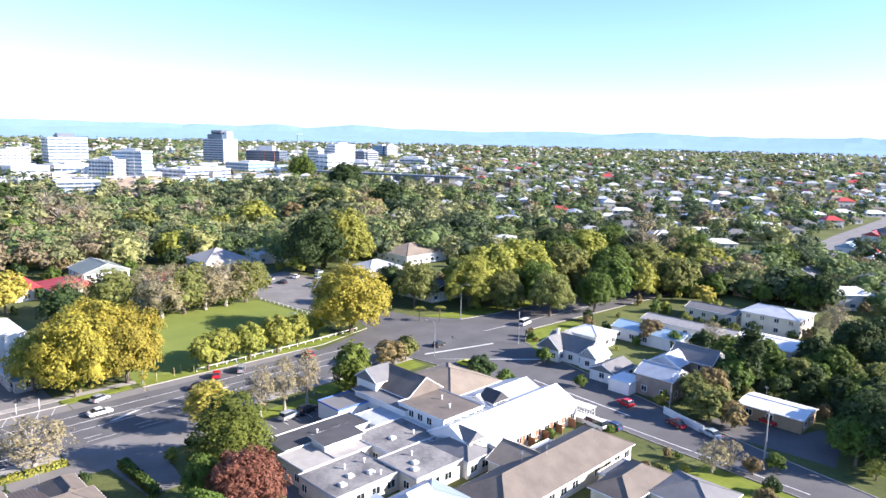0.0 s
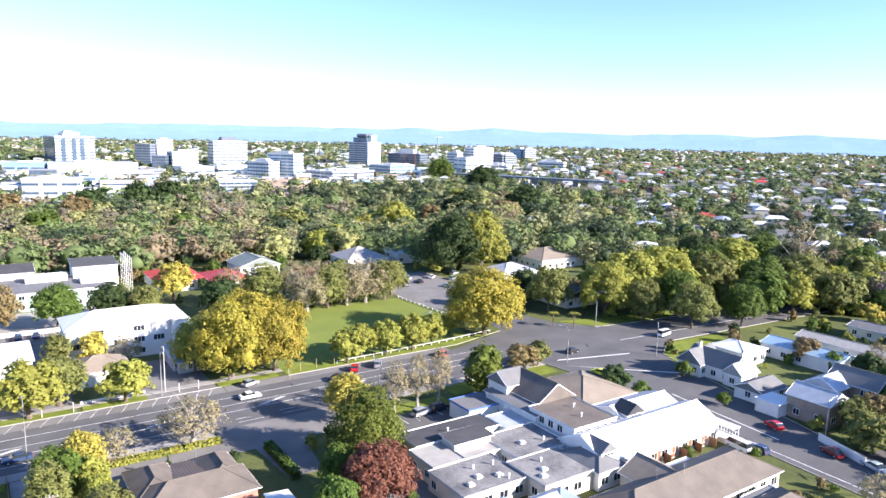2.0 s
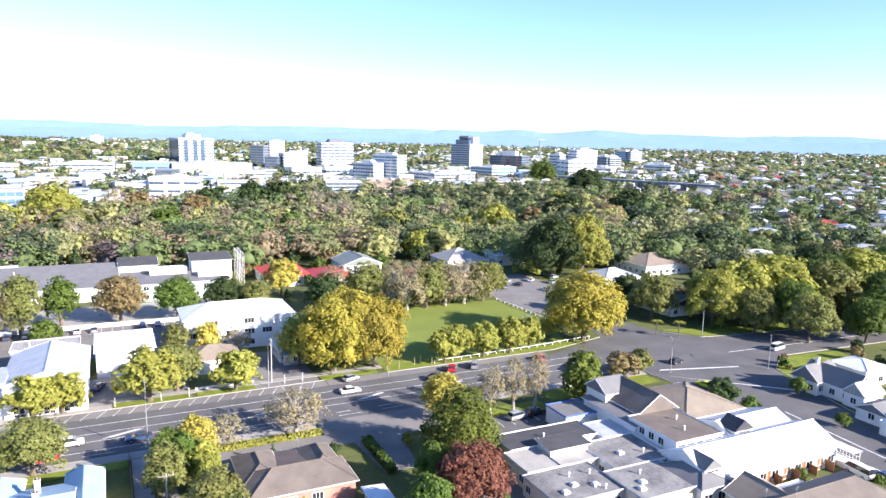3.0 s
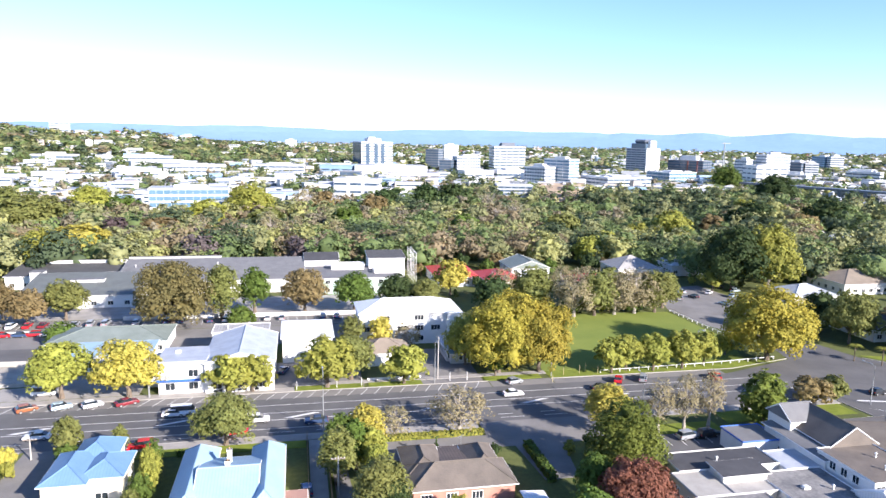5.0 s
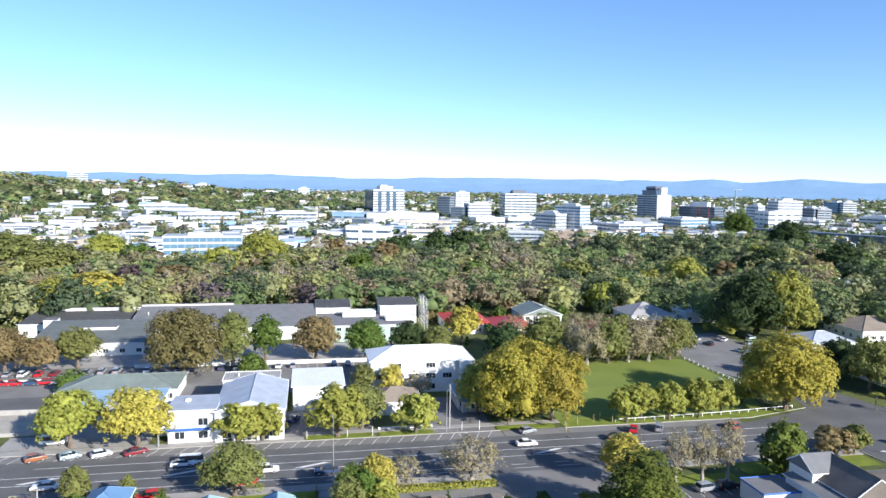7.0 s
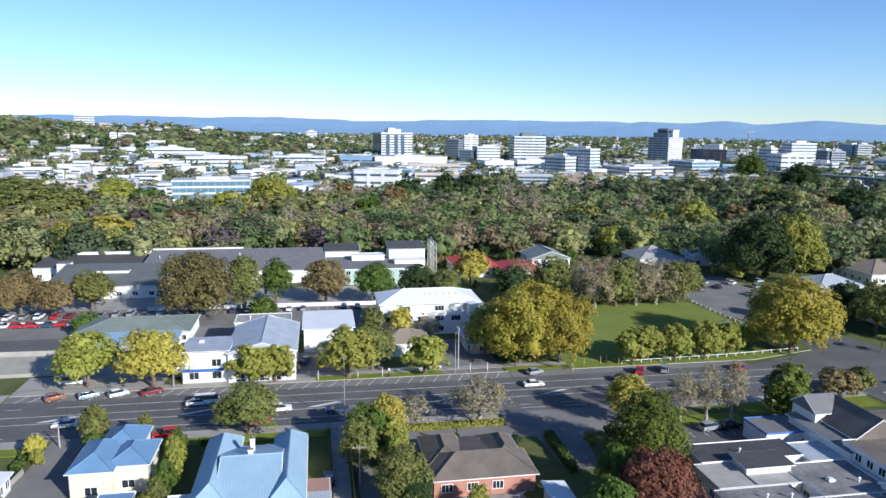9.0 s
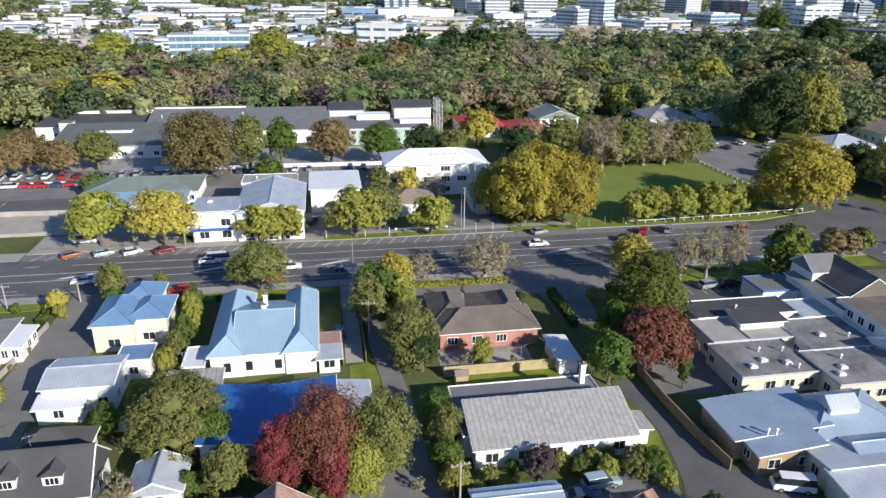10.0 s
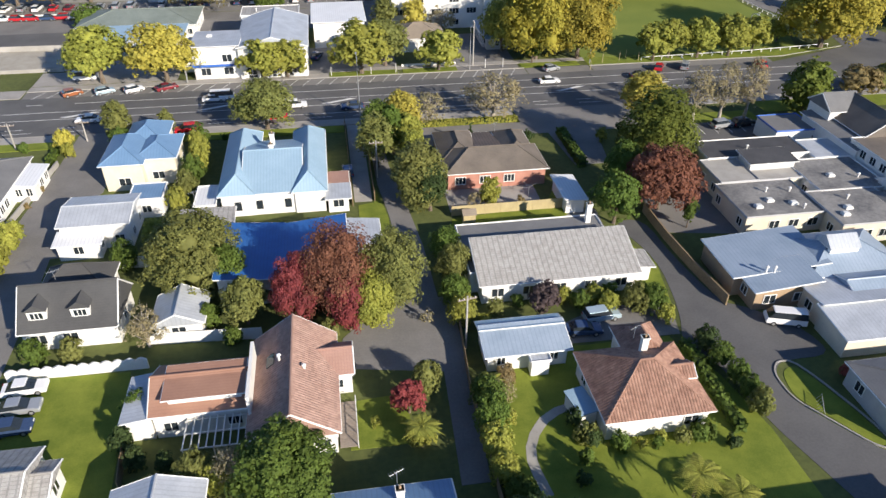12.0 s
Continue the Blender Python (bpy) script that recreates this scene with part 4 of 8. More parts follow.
building("shed", "white flat-roofed garden shed beside the fence", "shed", [(32.6, 85.2, 35.4, 92.2, 2.3, 0.3, "me")], WHITE, R_WHITE, windows="none")
building("house", "long white house with a weathered pale grey roof", "house", [(15.8, 66, 35.8, 72.6, 2.9, 2.3, "ms"), (14.8, 72.8, 34.6, 79, 3.2, 0.2, "flat", R_GREY), (14.8, 68.4, 18.2, 72.8, 3.0, 0.2, "flat", R_GREY), (35.9, 67.6, 38.4, 70.8, 2.3, 0.3, "me", R_PALEGREY)], WHITE, R_PALEGREY, chimneys=((33, 77.5, 6.3),), gap=3.4)
building("garage", "white garage with a pale steel roof", "garage", [(14, 54.2, 23, 57.6, 2.4, 1.0, "ms", R_ICE), (14, 57.6, 23, 59.2, 2.7, 0.7, "mn", R_BLUEL), (18.6, 52.8, 20.6, 54, 2.1, 0.15, "flat", R_SILVER)], WHITE, R_SILVER, win=(0.9, 1.0, 2))
terracotta_house = building("house", "white stucco bungalow with a terracotta tiled hip roof", "house",
    [(23.6, 43.1, 34.2, 52.4, 2.8, 3.0, "hip", R_TERRA), (29, 50, 33, 56, 2.8, 1.9, "hip", R_TERRA), (31.2, 46.9, 33.9, 48.6, 3.7, 0.8, "gx", R_TERRA, WHITE, "none")], WHITE, R_TERRA, chimneys=((29.9, 50.6, 6.3),))
pink_house = building("house", "large white house with pink-brown tiled gable roofs", "house",
    [(-20.2, 50, -11, 56.4, 3.3, 1.9, "gx", R_ORANGE), (-10.6, 45.6, -2.6, 59.4, 3.0, 3.2, "gy", R_WARM), (-4, 53.4, -0.8, 57.6, 3.0, 1.5, "gx", R_PINK), (-22.8, 50, -20.4, 55.6, 2.8, 0.5, "mw", R_SILVER),
     (-18.6, 50.6, -11.6, 54.2, 4.75, 0.4, "ms", R_ORANGE, WHITE, "none")], WHITE, R_PINK, win=(1.3, 1.1, 2), gap=2.4)
dormer_house = building("house", "white house with a dark grey roof and two dormers", "house",
    [(-37, 65.2, -26.8, 72.4, 2.7, 3.8, "gx"), (-37, 72, -29.5, 77.4, 2.6, 2.4, "hip")], WHITE, R_SLATE, gap=3.2)
building("sleepout", "small white gabled cabin with a striped steel roof", "cabin", [(-22.6, 64.4, -17.4, 69.6, 2.6, 1.5, "gy")], WHITE, R_SILVER)
building("house", "white house with a grey steel gable roof", "house", [(-40, 40, -29.6, 47.4, 3, 1.6, "gx"), (-29.6, 42.4, -27.8, 46, 2.6, 0.9, "gx")], WHITE, R_PALEGREY)
building("house", "white house under a blue-grey steel gable roof", "house", [(-21.6, 36, -14.4, 41.4, 3.2, 1.4, "gy")], WHITE, R_SILVER)
building("house", "low house with a blue-grey steel roof and aerial", "house", [(-3, 32.5, 7, 38.2, 3.0, 1.0, "gx")], WHITE, R_BLUE, chimneys=((2.6, 37, 4.9),))
brick_unit = building("house", "tan brick unit with a blue-grey steel roof", "house", [(47.4, 63, 59.6, 71, 3, 1.0, "mw", R_ICE), (48.6, 59.8, 56.6, 64.6, 2.95, 0.9, "mw", R_ICE), (57, 61.5, 70, 70.2, 3, 1.9, "hip", R_ICE)], BRICKTAN, R_SILVER, gap=3.5)
building("house", "cream brick unit with a pale steel gable roof", "house", [(54.4, 50.4, 64, 55.6, 2.8, 0.6, "ms", R_SILVER), (54.8, 55.8, 66, 60.4, 3.0, 0.6, "mn", R_SILVER), (60, 57, 70, 61.2, 3.0, 0.9, "gx", R_ICE)], CREAM, R_SILVER, gap=3.5)
building("house", "grey house with a dark steel roof by the drive", "house", [(52, 38, 64, 46.6, 2.9, 1.6, "hip")], GREYWALL, R_GREY)
# neighbours behind, whose shade falls on the gardens
building("house", "white house with a grey hip roof behind the garden", "house", [(17, 13, 30, 25, 5.0, 3.0, "hip")], WHITE, R_GREY, windows="none")
building("house", "white house with a grey gable roof behind the garden", "house", [(42, 14, 53, 26.4, 4.6, 2.4, "gx")], WHITE, R_GREY, windows="none")
# flat-roofed annexes
building("annexe", "cream annexe with a grey membrane flat roof", "building", [(56, 75.6, 68, 85, 3.0, 0.1, "flat", R_MEMBRANE), (68.1, 71.5, 79, 80.6, 3.2, 0.1, "flat", R_MEMBRANE), (57, 85.2, 63, 92.4, 3.2, 0.1, "flat", CONCRETE), (63.1, 85.4, 70.5, 88.4, 3.0, 0.1, "flat", CONCRETE)],
         CREAM, CONCRETE, trim=GREYWALL, gap=2.6)
building("annexe", "white annexe with a dark flat roof and clerestory", "building", [(58.5, 92.6, 76, 98.6, 3.4, 0.1, "flat", R_DARK), (63.5, 88.6, 71, 92.4, 4.3, 0.3, "ms", R_DARK), (70.8, 80.8, 82, 90.5, 3.1, 0.1, "flat", R_MEMBRANE), (76.2, 90.7, 84, 97, 3.2, 0.1, "flat", R_SILVER)], WHITE, R_DARK, trim=WHITE, gap=2.0)
building("canopy", "flat entrance canopy with a blue fascia", "canopy", [(75.5, 101, 83, 107.5, 3.2, 0.1, "flat", R_GREY)], WHITE, R_GREY, trim=BLUEPAINT, windows="none")
building("lodge", "white two-storey lodge with a dark roof and gables", "building",
    [(85.6, 92.6, 94.4, 104, 5.4, 3.2, "gy", R_BROWN), (84.2, 100.5, 90, 106.4, 6.6, 2.2, "gx", R_GREY), (83, 80.6, 93.4, 92.4, 5.4, 0.2, "flat", R_BROWN), (82.6, 90, 85.4, 105, 4.6, 0.5, "mw", R_GREY)], BOARDS, R_BROWN, storeys=2, gap=1.9)
building("hall", "building with a wide tan tiled hip roof", "building", [(94.6, 90, 109.2, 105, 4.0, 2.5, "hip")], WHITE, R_TAN, gap=3)
motel_wing = building("motel_wing", "white wing with a pale silver steel roof and dormer", "building", [(96.2, 79.6, 111.4, 89.6, 3.6, 2.0, "gx", R_SILVER), (94, 80.2, 96, 88.8, 3.2, 0.3, "flat", R_DARK)], WHITE, R_BLUEL)
white_hall = building("hall", "long white hall with a bright white steel gable roof", "building", [(81, 71.8, 111.2, 82, 3.7, 2.6, "gx", R_WHITE), (78.4, 70.4, 84, 79, 3.2, 1.4, "hip", R_GREY)], WHITE, R_WHITE, gap=2.6)
building("house", "long house with a dark brown-grey hip roof", "house", [(70.5, 56, 104.6, 65.8, 2.8, 2.7, "hip"), (82, 62, 90, 69.2, 2.8, 2.2, "gy", R_TAN), (90.6, 65.9, 96, 67.4, 2.4, 0.2, "flat", R_SILVER)], CREAM, R_BROWN)
building("house", "brown-roofed unit beside a carport", "house", [(86.5, 46, 99, 52.5, 2.8, 1.8, "hip"), (92, 36, 101, 45.6, 2.8, 2.0, "hip", R_GREY)], CREAM, R_BROWN)
building("carport", "small carport with a grey iron roof", "carport", [(92, 52.8, 99, 54.6, 2.4, 0.1, "flat", R_GREY)], CREAM, R_GREY, windows="none")
# across the side street
building("cottage", "white weatherboard cottage with steep dark gables", "house", [(140.5, 88.6, 147, 101, 3.0, 3.0, "gy", R_GREY), (138.6, 95.5, 147, 101.8, 3.0, 3.0, "gx", R_GREY), (139.6, 85.6, 146, 90, 3.0, 2.4, "gx", R_PALEGREY)], BOARDS, R_GREY, chimneys=((142.6, 98.8, 7.4), (146.4, 90, 6.4)), gap=2.2)
building("garage", "white garage with a grey tiled gable roof", "garage", [(134.8, 77.6, 143.6, 84, 2.5, 1.6, "gx")], WHITE, R_GREY)
building("house", "weathered timber two-storey house with a steep steel gable", "house", [(134.6, 63.6, 141.6, 72.2, 4.6, 2.0, "gy", R_SILVER)], TIMBER, R_GREY, storeys=2, gap=3.5)
building("house", "weathered timber house with a dark steel gable roof", "house", [(149, 61.6, 156.2, 71.8, 5.4, 2.6, "gy", R_GREY), (143.5, 67, 150, 73.6, 5.0, 2.0, "gx", R_SILVER)], TIMBER, R_GREY, storeys=2, gap=3.5)
building("carport", "white flat-roofed carport beside the timber house", "carport", [(131.5, 72, 137.5, 77, 2.6, 0.1, "flat", R_WHITE)], WHITE, R_WHITE, windows="none")
building("house", "low brick unit with a pale rusty steel roof", "house", [(138.4, 39, 146.4, 51, 2.8, 0.7, "gy", R_WHITE)], BRICKTAN, R_WHITE)
building("cottage", "white cottage with a low pale roof", "house", [(154.5, 94.4, 163.8, 104, 3.4, 1.4, "hip", R_WHITE)], WHITE, R_WHITE)
building("motel", "long motel block with a pale blue-grey roof", "motel", [(168.6, 78.5, 176.8, 98.6, 3.4, 1.2, "gy", R_BLUEL)], WHITE, R_BLUEL)
building("motel", "long motel block with a pale grey roof", "motel", [(184, 71, 191.4, 98, 3.0, 1.0, "gy", R_PALEGREY)], WHITE, R_PALEGREY)
building("motel", "long cream motel block with a pale steel roof", "motel", [(182.6, 55.8, 194.6, 70, 3, 1.0, "gy", R_WHITE)], CREAM, R_WHITE)
building("house", "two-storey brick house with a pale steel roof", "house", [(206.8, 62, 220, 78, 5.4, 1.4, "hip", R_SILVER), (208, 80, 216, 96, 3, 1.2, "gy", R_GREY)], CREAM, R_SILVER, storeys=2)
# north side of the street
shop = building("shop", "white commercial building with grey steel roofs and blue trim", "shop",
    [(-29, 148.6, -19.6, 160, 6.6, 0.5, "mn", R_SILVER), (-19.5, 147.8, -5.4, 169.5, 6.6, 2.1, "gy", R_SILVER), (-20.4, 169.6, -7.2, 177, 7.0, 0.1, "flat", R_PALEGREY), (-32, 153.5, -29.1, 160, 5.4, 0.1, "flat", GREYWALL)], WHITE, R_SILVER, storeys=2, gap=4.2, win=(1.9, 1.5, 2))
building("shop", "plain white square commercial building", "shop", [(-3.9, 166, 8, 181, 6.0, 0.3, "ms", R_WHITE)], WHITE, R_WHITE, windows="none")
flats = building("flats", "white three-storey flats with a hipped white roof", "flats", [(15.6, 177, 42.6, 190.5, 8.4, 2.6, "hip", R_WHITE), (38.8, 175.6, 42.8, 179, 8.3, 0.2, "flat", R_WHITE)], WHITE, R_WHITE, storeys=3, gap=4.4, win=(2.4, 1.3, 3))
building("cafe", "small cafe with a pale blue glazed roof beside the flats", "cafe", [(35.6, 161.2, 41.6, 171.5, 3.2, 1.4, "mw", R_ICE), (36.2, 159.2, 41.2, 161.1, 2.6, 0.3, "ms", R_BLUEL)], GREYWALL, R_ICE, gap=1.6)
building("cottage", "small white cottage with a brown tiled hip roof", "house", [(14.8, 160.2, 26.2, 169.6, 3.1, 2.3, "hip", R_TAN)], WHITE, R_TAN)
building("shop", "low building with a pale green-grey roof", "building", [(-60, 178, -32.6, 193, 3.2, 2.0, "hip", R_GREEN), (-51.5, 165.8, -34, 176, 3.6, 0.3, "ms", R_BLUEL)], WHITE, R_GREEN)
for x0, y0, x1, y1, h, rise, st, rm in ((-98, 258, -62, 275, 4.5, 1.2, "ms", R_SLATE), (-84, 228, -50, 250, 4.0, 3.0, "ms", R_SHED), (-60, 244, 2, 268, 4.6, 3.6, "ms", R_GREY)):
    building("school_block", "long low school building with grey roofs", "school", [(x0, y0, x1, y1, h, rise, st, rm)], WHITE, rm, gap=4.5, group="school buildings")
GREENWALL = mat("pale_green_render", (0.4, 0.54, 0.45), (0.33, 0.46, 0.38), 0.3, 0.7)
building("school_block", "pale green two-storey block with stepped flat roofs", "school",
    [(2.4, 238, 36, 262, 5.4, 0.2, "flat", R_GREY), (2.6, 262.2, 15, 270, 7.6, 1.8, "ms", R_DARK, WHITE, "none"), (12, 254, 24, 259, 7.2, 0.2, "flat", R_WHITE, WHITE, "none"), (27, 246, 38, 252, 6.6, 0.2, "flat", R_WHITE, WHITE, "none"), (26, 256, 39.5, 267, 9.2, 1.2, "ms", R_SLATE, WHITE, "none")],
    GREENWALL, R_GREY, trim=WHITE, storeys=2, gap=3.0)
for x0, y0, x1, y1 in ((50, 245, 66, 268), (66.5, 238, 80, 256), (98, 228, 112, 244)):
    building("house", "long building with a faded red steel roof", "house", [(x0, y0, x1, y1, 3.4, 2.2, "hip")], WHITE, R_RED, group="red-roofed houses")
building("house", "white house with a green-grey gable roof", "house", [(80, 250, 95, 266, 5.4, 2.8, "gy", R_GREEN)], WHITE, R_GREEN, storeys=2)
building("house", "pale house with a grey tiled hip roof", "house", [(124, 250, 142, 267, 4.2, 4.0, "hip", R_PALEGREY)], WHITE, R_PALEGREY)
building("house", "white house behind the car park", "house", [(150, 255, 164, 270, 4.2, 2.6, "hip", R_SILVER)], WHITE, R_SILVER)
building("house", "white two-storey house behind the plane tree", "house", [(160, 195, 176, 208, 5, 2.6, "hip", R_SILVER)], WHITE, R_SILVER, storeys=2)
building("house", "long house with a dark grey gable roof", "house", [(158, 160, 172, 190, 3.4, 2.8, "gy", R_DARK)], WHITE, R_DARK)
building("house", "white house with a tan tiled hip roof", "house", [(196, 214, 222, 236, 4, 3.4, "hip", R_TAN)], WHITE, R_TAN)

# low houses beyond the motel and along the far road
building("house", "low brick house with a long dark brown hip roof", "house", [(256, 78, 286, 88, 3.0, 2.4, "hip", R_BROWN), (250, 86, 266, 98, 3.0, 2.2, "hip", R_GREY)], BRICKTAN, R_BROWN)
building("house", "white house with a dark grey gable roof", "house", [(294, 84, 314, 95, 3.2, 2.4, "gx", R_GREY)], WHITE, R_GREY)
building("house", "white two-storey house with a grey tiled roof", "house", [(282, 56, 302, 70, 5.4, 2.6, "gx", R_GREY)], WHITE, R_GREY, storeys=2)
building("house", "white villa with a terracotta-red tiled roof", "house", [(388, 84, 400, 94, 3.4, 3.0, "hip", R_RED), (390, 94, 402, 104, 3.4, 2.4, "gx", R_BLUEL)], WHITE, R_RED)
building("house", "house under a bright red steel roof", "house", [(455, 98, 470, 108, 3.4, 2.4, "gx", R_RED)], WHITE, R_RED)
building("flats", "long white two-storey flats with flat roof", "flats", [(432, 150, 446, 182, 6.4, 0.5, "flat", R_WHITE)], WHITE, R_WHITE, storeys=2)

# ---- trees and gardens ----
# street trees and the large ones by the park
tree("plane", "gold", 46, 151.5, 17.6, "tall golden autumn plane tree", 0.9, 5200, 0.38)
tree("plane", "gold", 55.6, 150.6, 17, "tall golden autumn plane tree", 0.9, 5200, 0.38)
tree("plane", "gold", 51, 154.5, 18.4, "tall golden autumn plane tree", 0.92, 5200, 0.38)
tree("full", "lime", 39.5, 158, 13, "green-gold tree beside the flats", 0.8, 3400, 0.4)
tree("plane", "gold", 116.8, 150.4, 18.4, "broad yellowing plane tree by the junction", 1.16, 5200, 0.38)
tree("round", "lime", 108.6, 155.8, 5.6, "low yellow-green shrub tree on the park lawn", 1.2, 2000, 0.4)
for x, y, h, leaf in ((-48, 149.6, 10.8, "lime"), (-34.6, 147.6, 11.2, "yellow"), (-14.8, 147.4, 7.6, "lime"), (-9.8, 147.4, 7.4, "lime"), (6, 147.6, 10.4, "lime"), (22.9, 147.4, 8.0, "lime"), (11.5, 152, 9, "olive")):
    tree("round", leaf, x, y, h * 1.14, "yellow-green street tree on the verge", 1.3, 2800, 0.42)
tree("round", "olive", -12.9, 121.4, 9.6, "leafy green street tree by the kerb", 1.38, 2600, 0.42)
tree("round", "bare", 29, 119.8, 9.2, "thin grey-leaved street tree on verge", 1.5, 1900, 0.3)
tree("round", "bare", 17, 119.8, 6.4, "thin grey-leaved street tree on verge", 1.4, 1900, 0.3)
for x, h in ((66.6, 11), (72.0, 11.4), (77.2, 12)):
    tree("upright", "bare", x, 114, h, "half-bare birch with pale stem", 0.95, 1700, 0.3)
for x, y, h in ((72.6, 147, 8.6), (77, 148.4, 9), (83.6, 147.4, 9.4), (91.4, 147.6, 9.8), (98.4, 149.4, 8.4)):
    tree("round", "lime", x, y, h, "young yellow-green tree by the park", 1.12, 2000, 0.4)
tree("egg", "conifer", 52.2, 98.4, 14.2, "dense yellowish-green conifer by the drive", 1.22, 4200, 0.42)
tree("upright", "yellow", 57, 115.5, 9.8, "bright yellow tree by the driveway", 1.7, 2200, 0.4)
tree("egg", "conifer", 89.6, 114.4, 11.4, "dense green conifer at the corner", 1.15, 3000, 0.42)
tree("round", "brown", 105.5, 120.6, 6.6, "orange-tinged autumn tree on berm", 1.35, 2200, 0.4)
tree("round", "olive", 111.5, 121.8, 6.2, "small olive tree at the corner", 1.1, 2200, 0.4)
tree("full", "red", 46.8, 84.5, 10.4, "dense copper-red tree by the wall", 1.05, 4200, 0.36)
tree("round", "green", 38.8, 81.5, 8.4, "dark green tree beside the wall", 0.95, 2600, 0.42)
tree("round", "green", 43.4, 91, 8.6, "green tree in the shade of the conifer", 0.75, 2600, 0.42)
tree("upright", "green", 49, 78.8, 5.2, "young lime-green shrub tree", 0.7, 1400, 0.45)
# gardens, nearest last
tree("plane", "red", -1.4, 66.8, 12.2, "red and bronze autumn maple beside the yard", 0.8, 4600, 0.36)
tree("plane", "crimson", -6.4, 66, 9.4, "crimson autumn maple in full leaf", 0.62, 2600, 0.36)
tree("plane", "crimson", -0.6, 63.4, 8.0, "crimson autumn maple in full leaf", 0.62, 2600, 0.36)
tree("plane", "olive", 4.6, 66.6, 11, "olive-green autumn maple by the yard", 0.72, 3000, 0.38)
tree("plane", "lime", 2.2, 63.6, 7.6, "green-gold autumn maple by the yard", 0.7, 2600, 0.42)
for k in range(7):
    tree("egg", "lime", -45.5 - 0.25 * (k % 2), 79 + k * 1.7, 3.6 + 0.4 * (k % 3), "clipped upright lime-green conifer by the drive", 0.75, 900, 0.4, group="drive conifers")
for x, y, h, lf, w in ((5.8, 104, 9.8, "olive", .7), (9, 108.6, 8.8, "green", .7), (6.5, 110.5, 9.5, "green", .62), (11, 112, 10, "yellow", .8), (11.4, 107, 8.2, "lime", .7), (11.6, 102.5, 7.2, "lime", .6), (12.6, 89, 7.6, "dark", .7)):
    tree("upright", lf, x, y, h, "garden tree lining the narrow lane", w * 1.7, 2200, 0.4, group="lane trees")
tree("egg", "olive", 11.4, 91.4, 11.0, "dense olive-green feathery tree beside the lane", 1.1, 2200, 0.4, group="lane trees")
tree("cone", "dark", 22.8, 110, 4.2, "small clipped conifer before the brick house", 0.7, 900, 0.5)
for x, y, h, lf in ((-37.6, 118.4, 8.6, "olive"), (-30.2, 120.6, 5.6, "olive"), (-36.6, 114.4, 5.4, "green")):
    tree("upright", lf, x, y, h, "leafy garden tree near the street", 1.1, 2000, 0.42)
for x, y, h, lf in ((-24, 116, 4.2, "green"), (-23.6, 111.5, 4.8, "lime"), (-23.2, 107.4, 4.6, "lime"), (-23.4, 103, 4.6, "green"), (-23.8, 98.6, 4.4, "olive"), (-24.5, 94, 4.2, "lime"),
                    (-46.8, 117.4, 4.2, "yellow"), (-45.4, 114.6, 2.6, "lime"), (-25.6, 84, 5, "lime"), (-29, 79.8, 4.6, "green"), (-24, 79, 5.5, "green"), (-46.4, 103, 1.2, "brown"), (-47, 98, 1.0, "brown")):
    tree("bush", lf, x, y, h, "rounded leafy shrub in a garden", 0.6, 900, 0.75, category="shrub")
tree("full", "olive", -19.4, 74.6, 11, "olive-green spreading garden tree", 1.05, 3000, 0.4)
tree("round", "green", -15, 73, 7, "leafy green tree in a garden", 0.9, 2600, 0.42)
tree("round", "olive", -12.6, 66.4, 6.6, "grey-green tree in a garden", 1.0, 2600, 0.42)
tree("round", "bare", -23.5, 64, 5.4, "bare purple-grey garden tree", 1.1, 1100, 0.26)
tree("round", "green", -16.8, 66.4, 3.6, "small green garden tree", 0.9, 1500, 0.5)
tree("bush", "green", -35.4, 62.8, 3.2, "rounded green hedge shrub", 0.8, 1100, 0.7, category="shrub")
tree("bush", "olive", -31.4, 62.9, 3, "rounded green hedge shrub", 0.75, 1100, 0.7, category="shrub")
tree("full", "green", -7.4, 41, 8.2, "bushy bright green garden tree", 1.15, 4000, 0.36)
tree("round", "bare", -12, 43, 5.6, "leafless grey tree in the garden", 0.8, 1100, 0.26)
